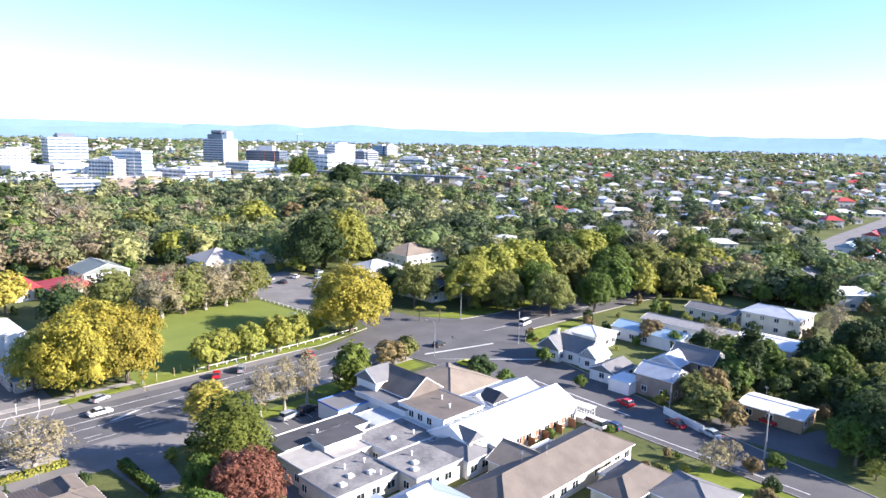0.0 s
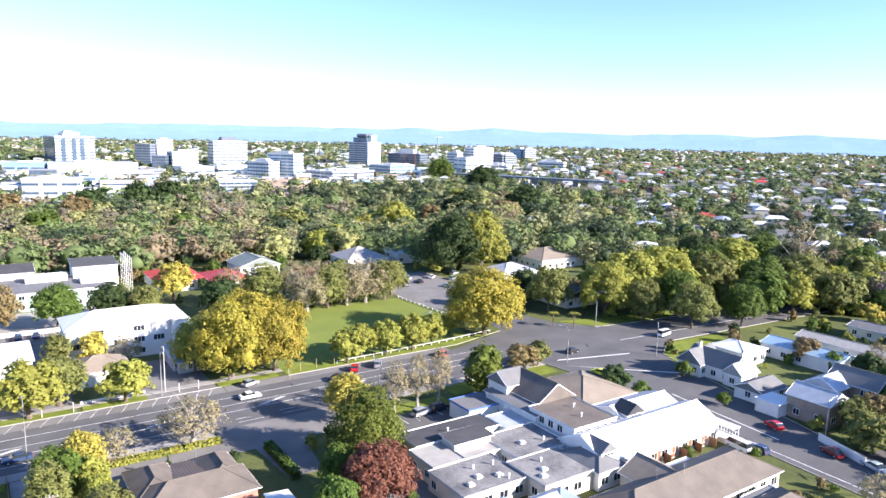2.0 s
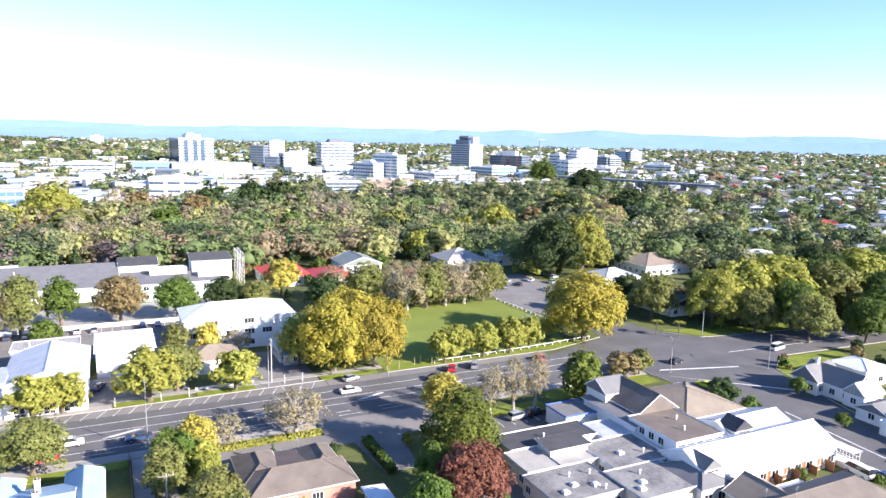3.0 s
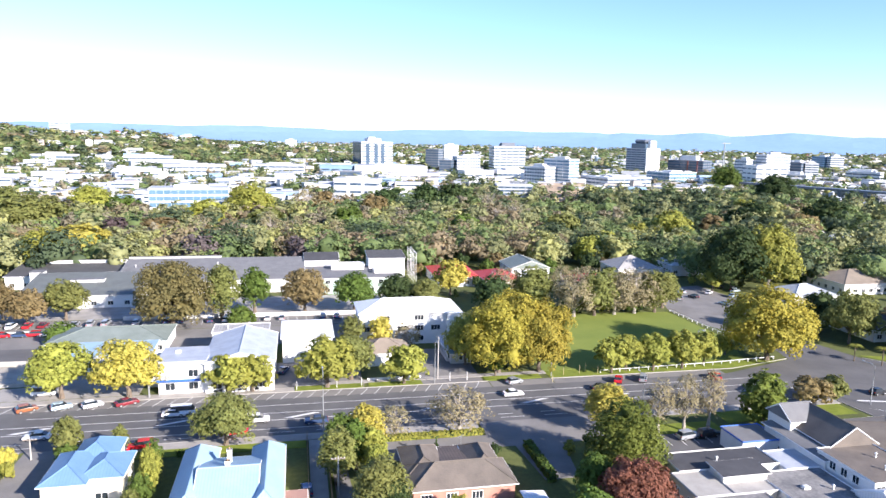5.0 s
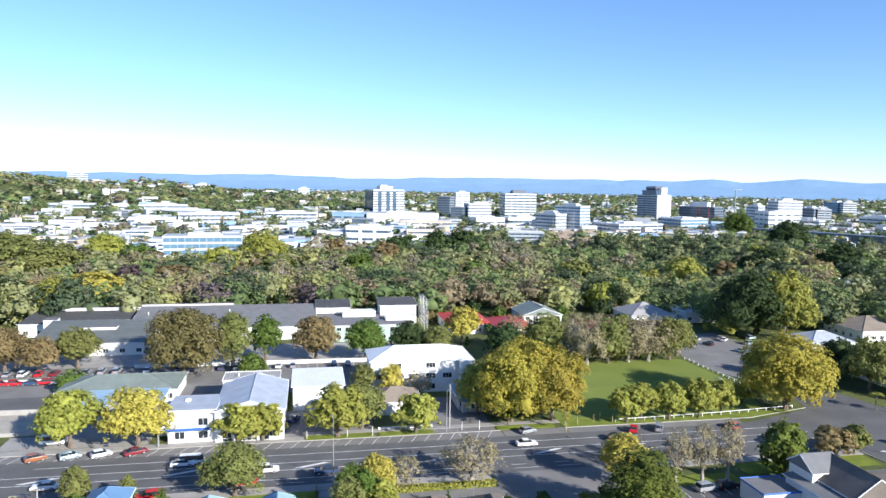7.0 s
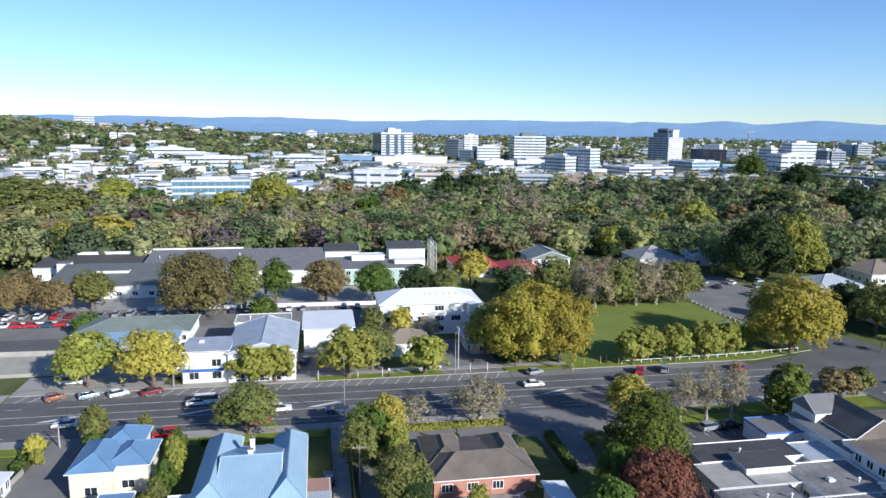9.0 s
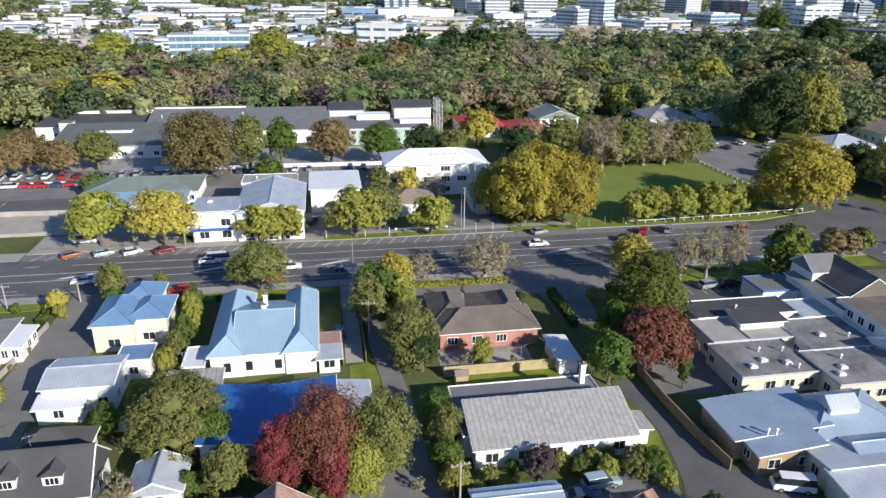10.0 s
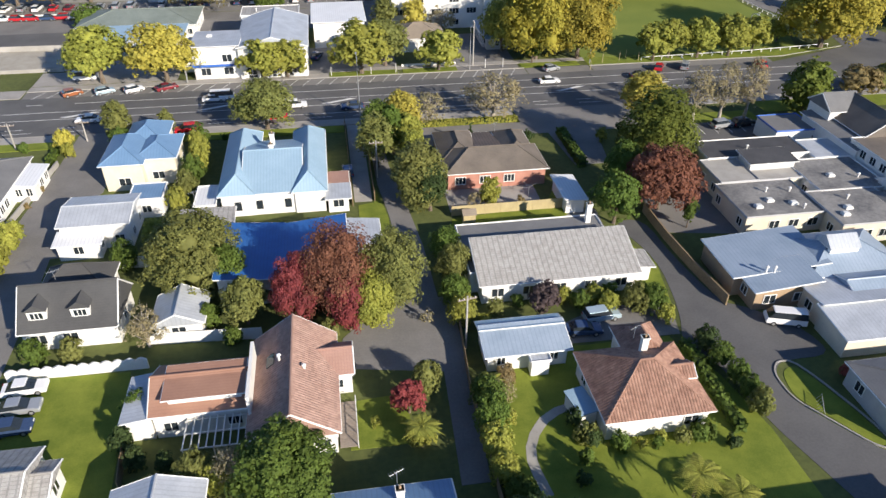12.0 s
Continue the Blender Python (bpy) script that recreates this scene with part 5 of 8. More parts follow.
for x, y, h, lf in ((-15.6, 44, 3.4, "olive"), (-13.8, 42.6, 3, "lime"), (-21.6, 46.6, 2.2, "dark"), (-22.4, 53, 3, "green"), (-23.2, 49, 2.4, "dark"), (-19.6, 43.6, 1.6, "lime"), (-18.8, 46, 1.8, "dark"),
                    (1.2, 48.4, 1.0, "lime"), (5.4, 45, 2.6, "lime"), (7, 52.6, 3.2, "olive"), (12.4, 43, 3.4, "lime"), (12.8, 46.4, 3.8, "green"), (13, 49.4, 3.4, "green"), (14.6, 49.8, 2.6, "bare"),
                    (14.2, 46, 2.2, "lime"), (12.6, 40, 3.0, "lime"), (13.6, 37.5, 2.8, "green"), (24.6, 42, 1.8, "green"), (33.4, 42, 2.0, "green"), (29, 42.2, 1.2, "lime"), (22, 42.8, 2, "dark"), (21.2, 45.6, 1.8, "dark"),
                    (39.4, 54, 2.8, "dark"), (40, 51.4, 2.8, "green"), (40.6, 48.8, 2.4, "green"), (40.8, 46.6, 2.4, "green"), (40.9, 44.4, 2.6, "olive"), (34, 62, 3.4, "olive"), (36.4, 61.6, 3.2, "green"), (37, 59.4, 2.2, "lime"),
                    (29.8, 64.4, 2.2, "lime"), (32, 64.6, 2, "green"), (26, 64.6, 1.8, "lime"), (24.8, 41.6, 1.2, "green"), (26.8, 41.8, 1, "lime"), (28.4, 41.6, 1.1, "green"), (31, 41.8, 1.5, "olive"), (32.6, 41.6, 1.7, "green"), (20.8, 40.6, 1.6, "green"), (21.6, 43.2, 2.2, "olive"), (19.8, 38.4, 1.4, "dark"), (15.6, 52.4, 2.2, "brown"), (35.8, 40.4, 1.4, "dark"), (35.2, 63.4, 2.6, "green"), (31, 62.4, 2.4, "lime"), (27.6, 63.6, 2.2, "green"), (17, 63.6, 2, "olive"), (15.2, 61.4, 1.6, "lime"), (-6, 61.6, 2, "green"), (-3, 62, 2.4, "olive"), (8.6, 63.4, 1.6, "bare"), (20, 64.8, 1.6, "green"), (12.8, 62.6, 3.4, "lime"), (12.4, 66.4, 3.6, "green"), (13.2, 71, 4.6, "olive"), (12.8, 76, 4.2, "green"),
                    (22, 89.4, 3.6, "lime"), (19.4, 88.6, 2.4, "bare"), (26.4, 88.2, 1.4, "brown"), (53, 47.5, 1.6, "crimson")):
    tree("bush", lf, x, y, h * 1.2, "leafy shrub in a back garden", 0.7, 800, 0.75, category="shrub")
for x, y, h in ((12.6, 30.6, 8.5), (16.8, 29.6, 8), (21, 29.4, 7), (26.4, 29, 7.4), (36, 28.5, 5), (14, 26, 9)):
    tree("round", "dark", x, y, h, "dark green tree behind the back garden", 1.0, 2000, 0.4)
tree("round", "crimson", 4.8, 49.6, 4.4, "small crimson maple on lawn", 0.95, 1800, 0.42)
tree("round", "plum", 22.8, 63.2, 4.6, "dark plum-coloured tree by the garage", 1.0, 2200, 0.42)
for x, y, h, lf in ((112.6, 98.4, 7, "dark"), (116, 94, 4, "green"), (135.6, 97.6, 4.2, "green"), (137.4, 59.8, 7, "olive"), (141.5, 58, 8, "brown"), (146, 57.6, 7, "dark"), (135, 54, 6, "olive"), (150, 57, 9, "green"), (154, 66, 8, "dark"),
                    (163, 64, 9, "green"), (172, 58, 8, "green"), (180, 50, 9, "dark"), (168, 72, 8, "dark"), (128, 82, 3, "green"), (171, 88, 7, "brown"), (110.2, 44, 6, "bare"), (113.1, 42, 5.8, "bare"), (164, 49, 7.4, "olive"), (168, 45.6, 6, "green"), (175, 43.8, 9.2, "green"), (174.5, 39.6, 6, "olive"), (178, 36, 6.4, "olive"), (158.4, 50.6, 4.4, "green"),
                    (98.4, 50, 3.7, "brown"), (101.5, 48.6, 3, "olive"), (95.6, 52.4, 2.8, "brown"), (104, 33, 3.6, "brown"), (114.7, 39, 3.2, "brown"), (118.5, 36.8, 3.4, "green"), (128, 24, 4, "yellow"), (131.5, 28, 8.8, "green"), (136, 26.4, 12.6, "dark"), (137.4, 31, 7.4, "green"), (133, 22.6, 11.4, "dark"), (142, 22, 12, "dark"), (141, 29, 9, "dark"), (148, 27, 11, "dark"), (150, 20, 12, "dark"),
                    (192, 44, 12.4, "dark"), (199, 41, 12.6, "dark"), (185, 36, 10, "dark"), (172, 66, 7.4, "olive"), (176, 73.6, 8, "bare"), (170.6, 80.2, 5.2, "green"), (163, 53, 7.6, "green"), (160, 32, 8, "dark"), (170, 28, 9, "dark"), (155, 33, 7, "green")):
    tree("round", lf, x, y, h, "leafy garden tree near the side street", 1.1, 1700, 0.42)
tree("poplar", "dark", 153, 55.6, 15.8, "tall narrow dark green tree in the garden", 1.5, 1800, 0.36)
tree("full", "olive", 131.4, 54, 7.4, "dense olive-brown bush beside the side street", 1.25, 2400, 0.4)
tree("full", "brown", 131.4, 49.4, 5.6, "dense olive bush beside the side street", 0.95, 2400, 0.4)
tree("full", "bare", 212, 54, 11, "pale willowy tree behind the motel", 0.9, 2400, 0.4)
tree("full", "yellow", 229.5, 100, 6.2, "bright yellow autumn tree by the road", 1.3, 2400, 0.4)
tree("full", "lime", 257.5, 125.6, 11.2, "broad yellow-green willow by the road", 1.2, 2400, 0.4)
tree("full", "lime", 274, 118, 12.4, "broad yellow-green willow by the road", 1.5, 2400, 0.4)
tree("full", "green", 309, 103.6, 12.6, "broad dark green tree by the road", 1.55, 2400, 0.4)
# belt by the junction
for x, y, h, lf, w in ((150, 160, 15, "olive", .8), (163, 148, 17, "lime", .9), (176, 150, 19, "lime", 1), (190, 148, 20, "lime", 1), (204, 140, 18, "olive", .9), (182, 136, 15, "green", .8), (174, 124, 14, "olive", .8), (190, 118, 13, "green", .8),
                       (206, 122, 15, "green", .9), (218, 118, 14, "lime", .8), (232, 112, 14, "olive", .9), (222, 132, 17, "green", .9), (240, 128, 17, "olive", 1), (168, 137, 13, "olive", .8), (214, 150, 18, "green", .9), (232, 150, 20, "lime", .9),
                       (254, 140, 18, "olive", .9), (262, 158, 19, "green", 1), (250, 110, 12, "lime", .9), (268, 122, 15, "olive", .9), (286, 130, 16, "green", .9), (150, 172, 12, "dark", .9), (200, 168, 15, "dark", .9), (246, 176, 17, "dark", 1)):
    tree("full", lf, x, y, h, "large leafy tree of the roadside belt", w * 1.15, 2600, 0.4)
tree("poplar", "bare", 250, 134.4, 27, "tall narrow brown autumn poplar", 1.4, 2600, 0.34)
# trees behind the lawn and the school
for x, y, h, lf, sh in ((66, 214, 13, "bare", "round"), (74, 210, 14, "olive", "round"), (83, 208, 15, "bare", "upright"), (92, 209, 14, "bare", "round"), (101, 208, 13, "olive", "round"), (110, 207, 13, "bare", "upright"), (118, 205, 12, "olive", "round"),
                        (84, 198, 13.5, "bare", "full"), (91, 198.6, 14.2, "olive", "round"), (98, 199, 13.4, "bare", "full"), (105, 199.2, 14.4, "bare", "full"), (112.4, 200, 13.6, "olive", "round"), (60, 206, 12, "dark", "round"), (52, 232, 13, "yellow", "round"), (76, 203, 5, "green", "bush"), (86, 203, 5, "green", "bush"), (96, 203, 5, "lime", "bush"), (106, 202, 5, "green", "bush"),
                        (134, 178, 7, "green", "round"), (150, 226, 9, "lime", "round"), (-22, 208, 17, "olive", "upright"), (-13, 214, 15, "green", "upright"), (2, 214, 14, "brown", "round"), (17, 212, 13, "green", "round"),
                        (31, 218, 11, "dark", "round"), (40, 214, 10, "olive", "round"), (-66, 214, 12, "olive", "round"), (-74, 208, 11, "brown", "round"), (-84, 211, 13, "brown", "round"), (-92, 206, 13, "brown", "full"), (-60, 190, 5.5, "green", "bush"),
                        (-55, 160, 3, "bare", "bush"), (20.5, 172.5, 9, "yellow", "upright"), (13.5, 174, 9, "olive", "upright"), (27, 172, 7, "bare", "round"), (-16, 200, 6, "green", "bush"), (46, 168, 6, "green", "upright"), (44.5, 149, 6, "green", "upright")):
    tree(sh, lf, x, y, h, "autumn-tinted tree beyond the street", 1.2, 2000, 0.42)
tree("plane", "bronze", -35, 203, 18.6, "huge dense bronze-green tree by the car park", 1.12, 5200, 0.36)
tree("full", "dark", 158, 226, 24, "huge dark green tree by the car park", 1.05, 5200, 0.36)
tree("full", "lime", 170, 222, 25, "tall yellow-green gum with pale limbs", 0.8, 4200, 0.36, bark=BARKPALE)


def in_poly(x, y, pts):
    k = False
    for (ax, ay), (bx, by) in zip(pts, pts[1:] + pts[:1]):
        if (ay > y) != (by > y) and x < (bx - ax) * (y - ay) / (by - ay) + ax:
            k = not k
    return k


def open_ground(x, y, pad):
    return not any(a - pad < x < c + pad and b - pad < y < d + pad for a, b, c, d in FOOT) and not any(in_poly(x, y, p) for p in PAVED)


# shrubs that fill the gardens
rnd = random.Random(21)
beds = ((128, 16, 240, 114, 150, 1.0), (140, 14, 215, 50, 70, 1.5), (66, 30, 112, 56, 26, 0.8), (130, 142, 260, 245, 60, 1.3), (-60, 60, -48, 118, 16, 0.8), (12, 104, 56, 118, 12, 0.8), (-30, 60, 0, 92, 12, 0.7), (40, 224, 130, 280, 40, 1.6), (80, 64, 112, 71, 8, 0.6))
for x0, y0, x1, y1, n, k in beds:
    for i in range(n):
        x, y = rnd.uniform(x0, x1), rnd.uniform(y0, y1)
        h = (1.2 + 2.6 * rnd.random()) * k
        if open_ground(x, y, h * 0.3 + 0.3):
            lf = rnd.choice(["dark", "dark", "green", "green", "olive", "lime", "brown"] if k < 2 else ["dark", "dark", "dark", "green"])
            if h > 4.9:
                tree("round", lf, x, y, h * 1.25, "leafy tree filling a back garden", 1.05, 1400, 0.5, group="garden trees")
            else:
                tree("bush", lf, x, y, h, "leafy shrub filling a back garden", 0.75, 800, 0.75, category="shrub", group="garden shrubs")


CLEAR = []


def keep_clear(x, y, r):
    CLEAR.append((x, y, r))


def polar(az, d):
    a = radians(az)
    return d * math.sin(a), d * math.cos(a)

# ---- the town across the gully ----
TINT = {
    "white": mat("office_white", (0.72, 0.72, 0.71), (0.58, 0.58, 0.57), 0.05, 0.6, fine=10),
    "grey": mat("office_grey", (0.42, 0.44, 0.47), (0.34, 0.36, 0.39), 0.05, 0.6, fine=10),
    "dark": mat("office_dark", (0.16, 0.18, 0.21), (0.12, 0.135, 0.16), 0.05, 0.4, fine=10),
    "tan": mat("office_tan", (0.58, 0.5, 0.41), (0.48, 0.41, 0.34), 0.05, 0.7, fine=10),
    "rust": mat("office_rust", (0.3, 0.12, 0.1), (0.24, 0.1, 0.085), 0.05, 0.7, fine=10),
    "blue": mat("office_blue", (0.28, 0.42, 0.58), (0.23, 0.36, 0.5), 0.05, 0.4, fine=10),
}
OFFICE_GLASS = mat("office_glass", (0.09, 0.14, 0.2), (0.05, 0.08, 0.12), 0.08, 0.15, spec=0.8)
BLUE_GLASS = mat("office_blue_glass", (0.14, 0.25, 0.34), (0.1, 0.19, 0.27), 0.08, 0.2, spec=0.8)


def office(label, az, dist, w, d, h, skew, tint, storey=3.6, style="strip", glass=None, top=3.2, roof=None, wall=None):
    """A block of offices: walls with piers and spandrels, a window row for each storey, roof, plant rooms; skew turns it from facing the hill."""
    x, y = polar(az, dist)
    ob = empty("office_building", x, y, 0, -az - skew, label, "office")
    keep_clear(x, y, max(w, d) * 0.6)
    n = max(1, int(h / storey))
    zh = storey * {"glass": 0.72, "deck": 0.56, "slit": 0.3}.get(style, 0.5)
    pitch, thick = {"grid": (3.6, 0.7), "glass": (5.0, 0.18), "strip": (9.0, 0.4), "deck": (7.0, 0.4), "slit": (12.0, 3.0)}[style]
    plan = {0: [Vector((-w / 2, -d / 2, 0))], 90: [Vector((w / 2, -d / 2, 0))], -90: [Vector((-w / 2, d / 2, 0))]}
    for half, depth, turn in ((w, d, 0), (d, w, 90), (d, w, -90)):
        m = Matrix.Rotation(radians(turn), 4, "Z")
        k = max(2, round(half / pitch))
        for q in range(1, k):
            u = -half / 2 + q * half / k
            plan[turn] += [m @ Vector((a, -depth / 2 - b, 0)) for a, b in ((u - thick / 2, 0), (u - thick / 2, 0.3), (u + thick / 2, 0.3), (u + thick / 2, 0))]
        bm = box(-half / 2 + 0.3, -0.14, 0, half / 2 - 0.3, 0.1, zh)
        me = bpy.data.meshes.new("window")
        bm.to_mesh(me)
        bm.free()
        me.materials.append(glass or OFFICE_GLASS)
        for i in range(n):
            share("window", me, ob, m @ pose(0, -depth / 2, i * h / n + storey * 0.28))
    outline = [(v.x, v.y) for v in plan[0] + plan[90] + [Vector((w / 2, d / 2, 0))] + plan[-90]]
    part("wall", add_poly(bmesh.new(), outline, -3, h), wall or TINT[tint], ob)
    part("parapet", box(-w / 2 - 0.35, -d / 2 - 0.35, h, w / 2 + 0.35, d / 2 + 0.35, h + 1.0), wall or TINT[tint], ob)
    part("roof", box(-w / 2 + 0.5, -d / 2 + 0.5, h + 0.9, w / 2 - 0.5, d / 2 - 0.5, h + 1.05), TINT["grey"] if tint != "grey" else TINT["white"], ob)
    if top:
        rnd = random.Random(int(x))
        bm = box(-w * 0.2, -d * 0.2, h + 1, w * 0.22, d * 0.2, h + 1 + top)
        for q in range(4):
            u, v, a = rnd.uniform(-0.38, 0.3) * w, rnd.uniform(-0.38, 0.3) * d, rnd.uniform(0.05, 0.11) * w
            add_box(bm, u, v, h + 1, u + a, v + a * 0.8, h + 1 + top * rnd.uniform(0.3, 0.7))
        part("plant_room", bm, TINT[roof or "white"], ob)
    return ob


tower = office("dark glass office tower with a stepped crown", 27.7, 1110, 36, 34, 41, 36, "grey", 3.4, "strip", top=0)
for z in range(12):
    part("spandrel", box(16.9, -17.3, 1.2 + z * 3.4, 18.5, 17.3, 2.6 + z * 3.4), TINT["white"], tower)
part("upper_floor", box(-13, -13, 42, 13, 14, 49, bevel=0.6), OFFICE_GLASS, tower)
part("crown", box(-10, -10, 49, 11, 11, 55, bevel=2.0), TINT["dark"], tower)
part("stair_core", box(12, -6, 42, 17, 8, 53), TINT["white"], tower)
t2 = office("white office tower with dark vertical window bays", 6.06, 1100, 50, 44, 42.5, -19, "white", 3.6, "strip", top=5)
for xx in (-15, -1.5, 9):
    part("window_bay", box(xx - 2.8, -22.6, 1, xx + 2.8, -21.8, 40), OFFICE_GLASS, t2)
# This panel darkens the whole left side: its shade put into dark glass.
part("window_bay", box(-25.6, -20, 1, -24.9, 18, 40), OFFICE_GLASS, t2)
part("lift_tower", box(-7, -5, 43, 3, 6, 50.5), TINT["white"], t2)
office("white office block with pale blue window bands", 21.4, 800, 34, 19, 31, 34, "white", 3.4, "strip", BLUE_GLASS, top=2.4)
office("white office block with stacked balconies", 17.0, 1030, 46, 34, 40.5, -14, "white", 3.8, "strip", top=5, roof="dark")
office("white building with a dark window grid", 19.7, 790, 28, 20, 22, 36, "white", 3.6, "grid")
office("white stepped office block", 13.7, 960, 32, 26, 27, -16, "white", 3.6, "grid", top=2)
office("dark glass annexe of a stepped office block", 12.2, 950, 17, 20, 22, 20, "dark", 3.6, "glass", top=0)
office("grey office tower with a white end wall", 11.2, 1090, 22, 26, 33.4, 26, "dark", 3.6, "strip", top=0)
office("white slab tower with blank walls", 12.4, 1100, 22, 18, 40, -10, "white", 3.6, "slit", top=2)
office("white parking building with open decks", 25.7, 775, 58, 46, 14.4, -40, "white", 3.6, "deck", top=1.4)
office("low blue glass and white office block", 29.9, 900, 38, 44, 16, 44, "white", 4.0, "glass", BLUE_GLASS, top=1.5)
rust = office("dark red-brown office block with red piers", 31.2, 1150, 56, 32, 24, 24, "rust", 3.8, "strip", wall=TINT["dark"], top=7, roof="white")
for xx in (4, 19):
    part("red_pier", box(xx - 1, -17, 0, xx + 1, -16.2, 24.5), TINT["rust"], rust)
office("white hotel block with window grid", 37.0, 1095, 26, 36, 36.5, 58, "white", 3.8, "grid", top=3)
office("plain white hall before the hotel", 36.5, 1000, 32, 42, 24, 58, "white", 6, "slit", top=1)
office("narrow white tower with windows", 35.1, 1080, 18, 22, 29, 30, "white", 3.8, "grid")
office("dark grey office block with window bands", 38.7, 1180, 22, 22, 25, 30, "dark", 3.8, "strip")
office("white office block with window bands", 39.5, 1180, 18, 20, 24, -10, "white", 3.4, "strip")
office("blue and white office block", 40.3, 1560, 30, 30, 28, 40, "blue", 3.8, "glass", BLUE_GLASS)
office("white office with a stepped roof", 41.0, 1540, 24, 24, 29, -20, "white", 3.8, "strip")
office("white low office building", 42.9, 1190, 44, 24, 14, 12, "white", 3.8, "strip")
office("white low office building", 38.6, 1060, 34, 22, 12, 20, "white", 3.8, "deck")
office("wide pale blue and white shopping centre", 7.4, 910, 92, 46, 15, -8, "white", 9, "slit", top=1.2)
office("pale blue wing of the shopping centre", 3.4, 905, 40, 40, 15.5, 14, "blue", 6, "slit", top=1.2)
office("dark glazed shop box", 4.1, 858, 32, 20, 9.6, 6, "dark", 4.4, "glass", top=0)
office("white parking building with open decks", -7.7, 900, 70, 30, 14, -2, "white", 3.6, "deck", top=1.2)
office("plain white hall with dark panels", 4.9, 647, 40, 22, 14, 12, "white", 7, "slit", top=1.2)
office("office building with teal glass bands", -8.1, 540, 54, 24, 13.5, 3, "white", 4.2, "glass", BLUE_GLASS, top=1.6)
office("grey-banded office with a white roof edge", -17.1, 1089, 58, 30, 18.8, 3, "grey", 4.6, "strip", top=3)
office("white office with dark window bands", -14, 1084, 50, 30, 16, 2, "white", 4, "strip", top=2)
office("white office with a stepped roof", -11, 1078, 66, 30, 17.6, 1, "white", 4.2, "strip", top=2)
office("low white retail building", -12, 875, 58, 26, 10, 4, "white", 4, "strip", top=1.2)
office("low grey retail building", -9.3, 1017, 64, 30, 13, 4, "grey", 4, "strip", top=2)
office("tan shop building with a flat roof", 9.4, 830, 60, 28, 10, -4, "tan", 5, "slit", top=1.2)
office("white flat-roofed retail building", -1.3, 944, 64, 30, 13, 5, "white", 4.2, "strip", top=2)
office("white low shop with a parapet", 14.5, 840, 36, 26, 14, -20, "white", 5, "slit", top=1.4)
office("white low shop with a parapet", 17.4, 860, 46, 30, 14.5, -20, "white", 5, "deck", top=1.4)
office("unfinished grey building with bare floors", 17.6, 670, 34, 18, 9.4, -10, "grey", 3.0, "deck", top=0)
office("slim white tower beyond town", -0.4, 1990, 30, 24, 34, 0, "white", 3.8, "grid")
office("plain white block on the ridge", -8.1, 1700, 34, 22, 42, 0, "white", 3.8, "grid", top=4)
office("plain grey block beyond town", -3.1, 1800, 44, 30, 26, 0, "grey", 3.8, "strip")
office("white tower on the ridge", -16.7, 1500, 33, 20, 65, 5, "white", 4, "strip", top=0)
bm = bmesh.new()
for k in range(5):
    add_box(bm, -5 + k * 0.1, -60 + k * 24, -2, 5, -57 + k * 24, 9)
add_box(bm, -6, -98, 9, 6, 98, 11)
br = part("deck", bm, TINT["dark"], None)
br.name = "bridge"
br.matrix_basis = pose(520, 600, 0, 0, 0, 24)
tagged(br, "long dark concrete road bridge over the river", "bridge")
crane = empty("crane", 850, 1280, 0, 30, "slim steel tower crane over the town", "crane")
part("mast", box(-0.8, -0.8, 0, 0.8, 0.8, 52), METAL, crane)
part("jib", box(-10, -0.6, 50, 26, 0.6, 51.4), METAL, crane)

rng = np.random.default_rng(11)


def blocked(x, y, extra=0.0):
    return any((x - a) ** 2 + (y - b) ** 2 < (r + extra) ** 2 for a, b, r in CLEAR)


def stuff_boxes(name, label, items, material, roofs=None):
    """Many far buildings in one mesh; items: x, y, w, d, h, turn, rise (0 is a flat roof)."""
    bm_v, bm_f, rv, rf = [], [], [], []
    for x, y, w, d, h, a, rise in items:
        c, s = math.cos(a), math.sin(a)
        z = land(x, y)
        o = len(bm_v)
        for zz in (z - 3, z + h):
            for u, v in ((-w / 2, -d / 2), (w / 2, -d / 2), (w / 2, d / 2), (-w / 2, d / 2)):
                bm_v.append((x + u * c - v * s, y + u * s + v * c, zz))
        bm_f += [(o, o + 1, o + 5, o + 4), (o + 1, o + 2, o + 6, o + 5), (o + 2, o + 3, o + 7, o + 6), (o + 3, o, o + 4, o + 7), (o + 4, o + 5, o + 6, o + 7)]
        if rise:
            q = len(rv)
            e = 0.5
            for u, v, zz in ((-w / 2 - e, -d / 2 - e, h), (w / 2 + e, -d / 2 - e, h), (w / 2 + e, d / 2 + e, h), (-w / 2 - e, d / 2 + e, h), (-w / 2 + d / 2.4, 0, h + rise), (w / 2 - d / 2.4, 0, h + rise)):
                rv.append((x + u * c - v * s, y + u * s + v * c, z + zz))
            rf += [(q, q + 1, q + 5, q + 4), (q + 2, q + 3, q + 4, q + 5), (q + 1, q + 2, q + 5, q + 5), (q + 3, q, q + 4, q + 4)]
    for nm, vv, ff, mm in ((name, bm_v, bm_f, material), (name + "_roofs", rv, rf, roofs)):
        if vv:
            me = bpy.data.meshes.new(nm)
            me.from_pydata(vv, [], [tuple(dict.fromkeys(f)) for f in ff])
            me.materials.append(mm)
            tagged(new(nm, me), label, "buildings", kind="stuff")


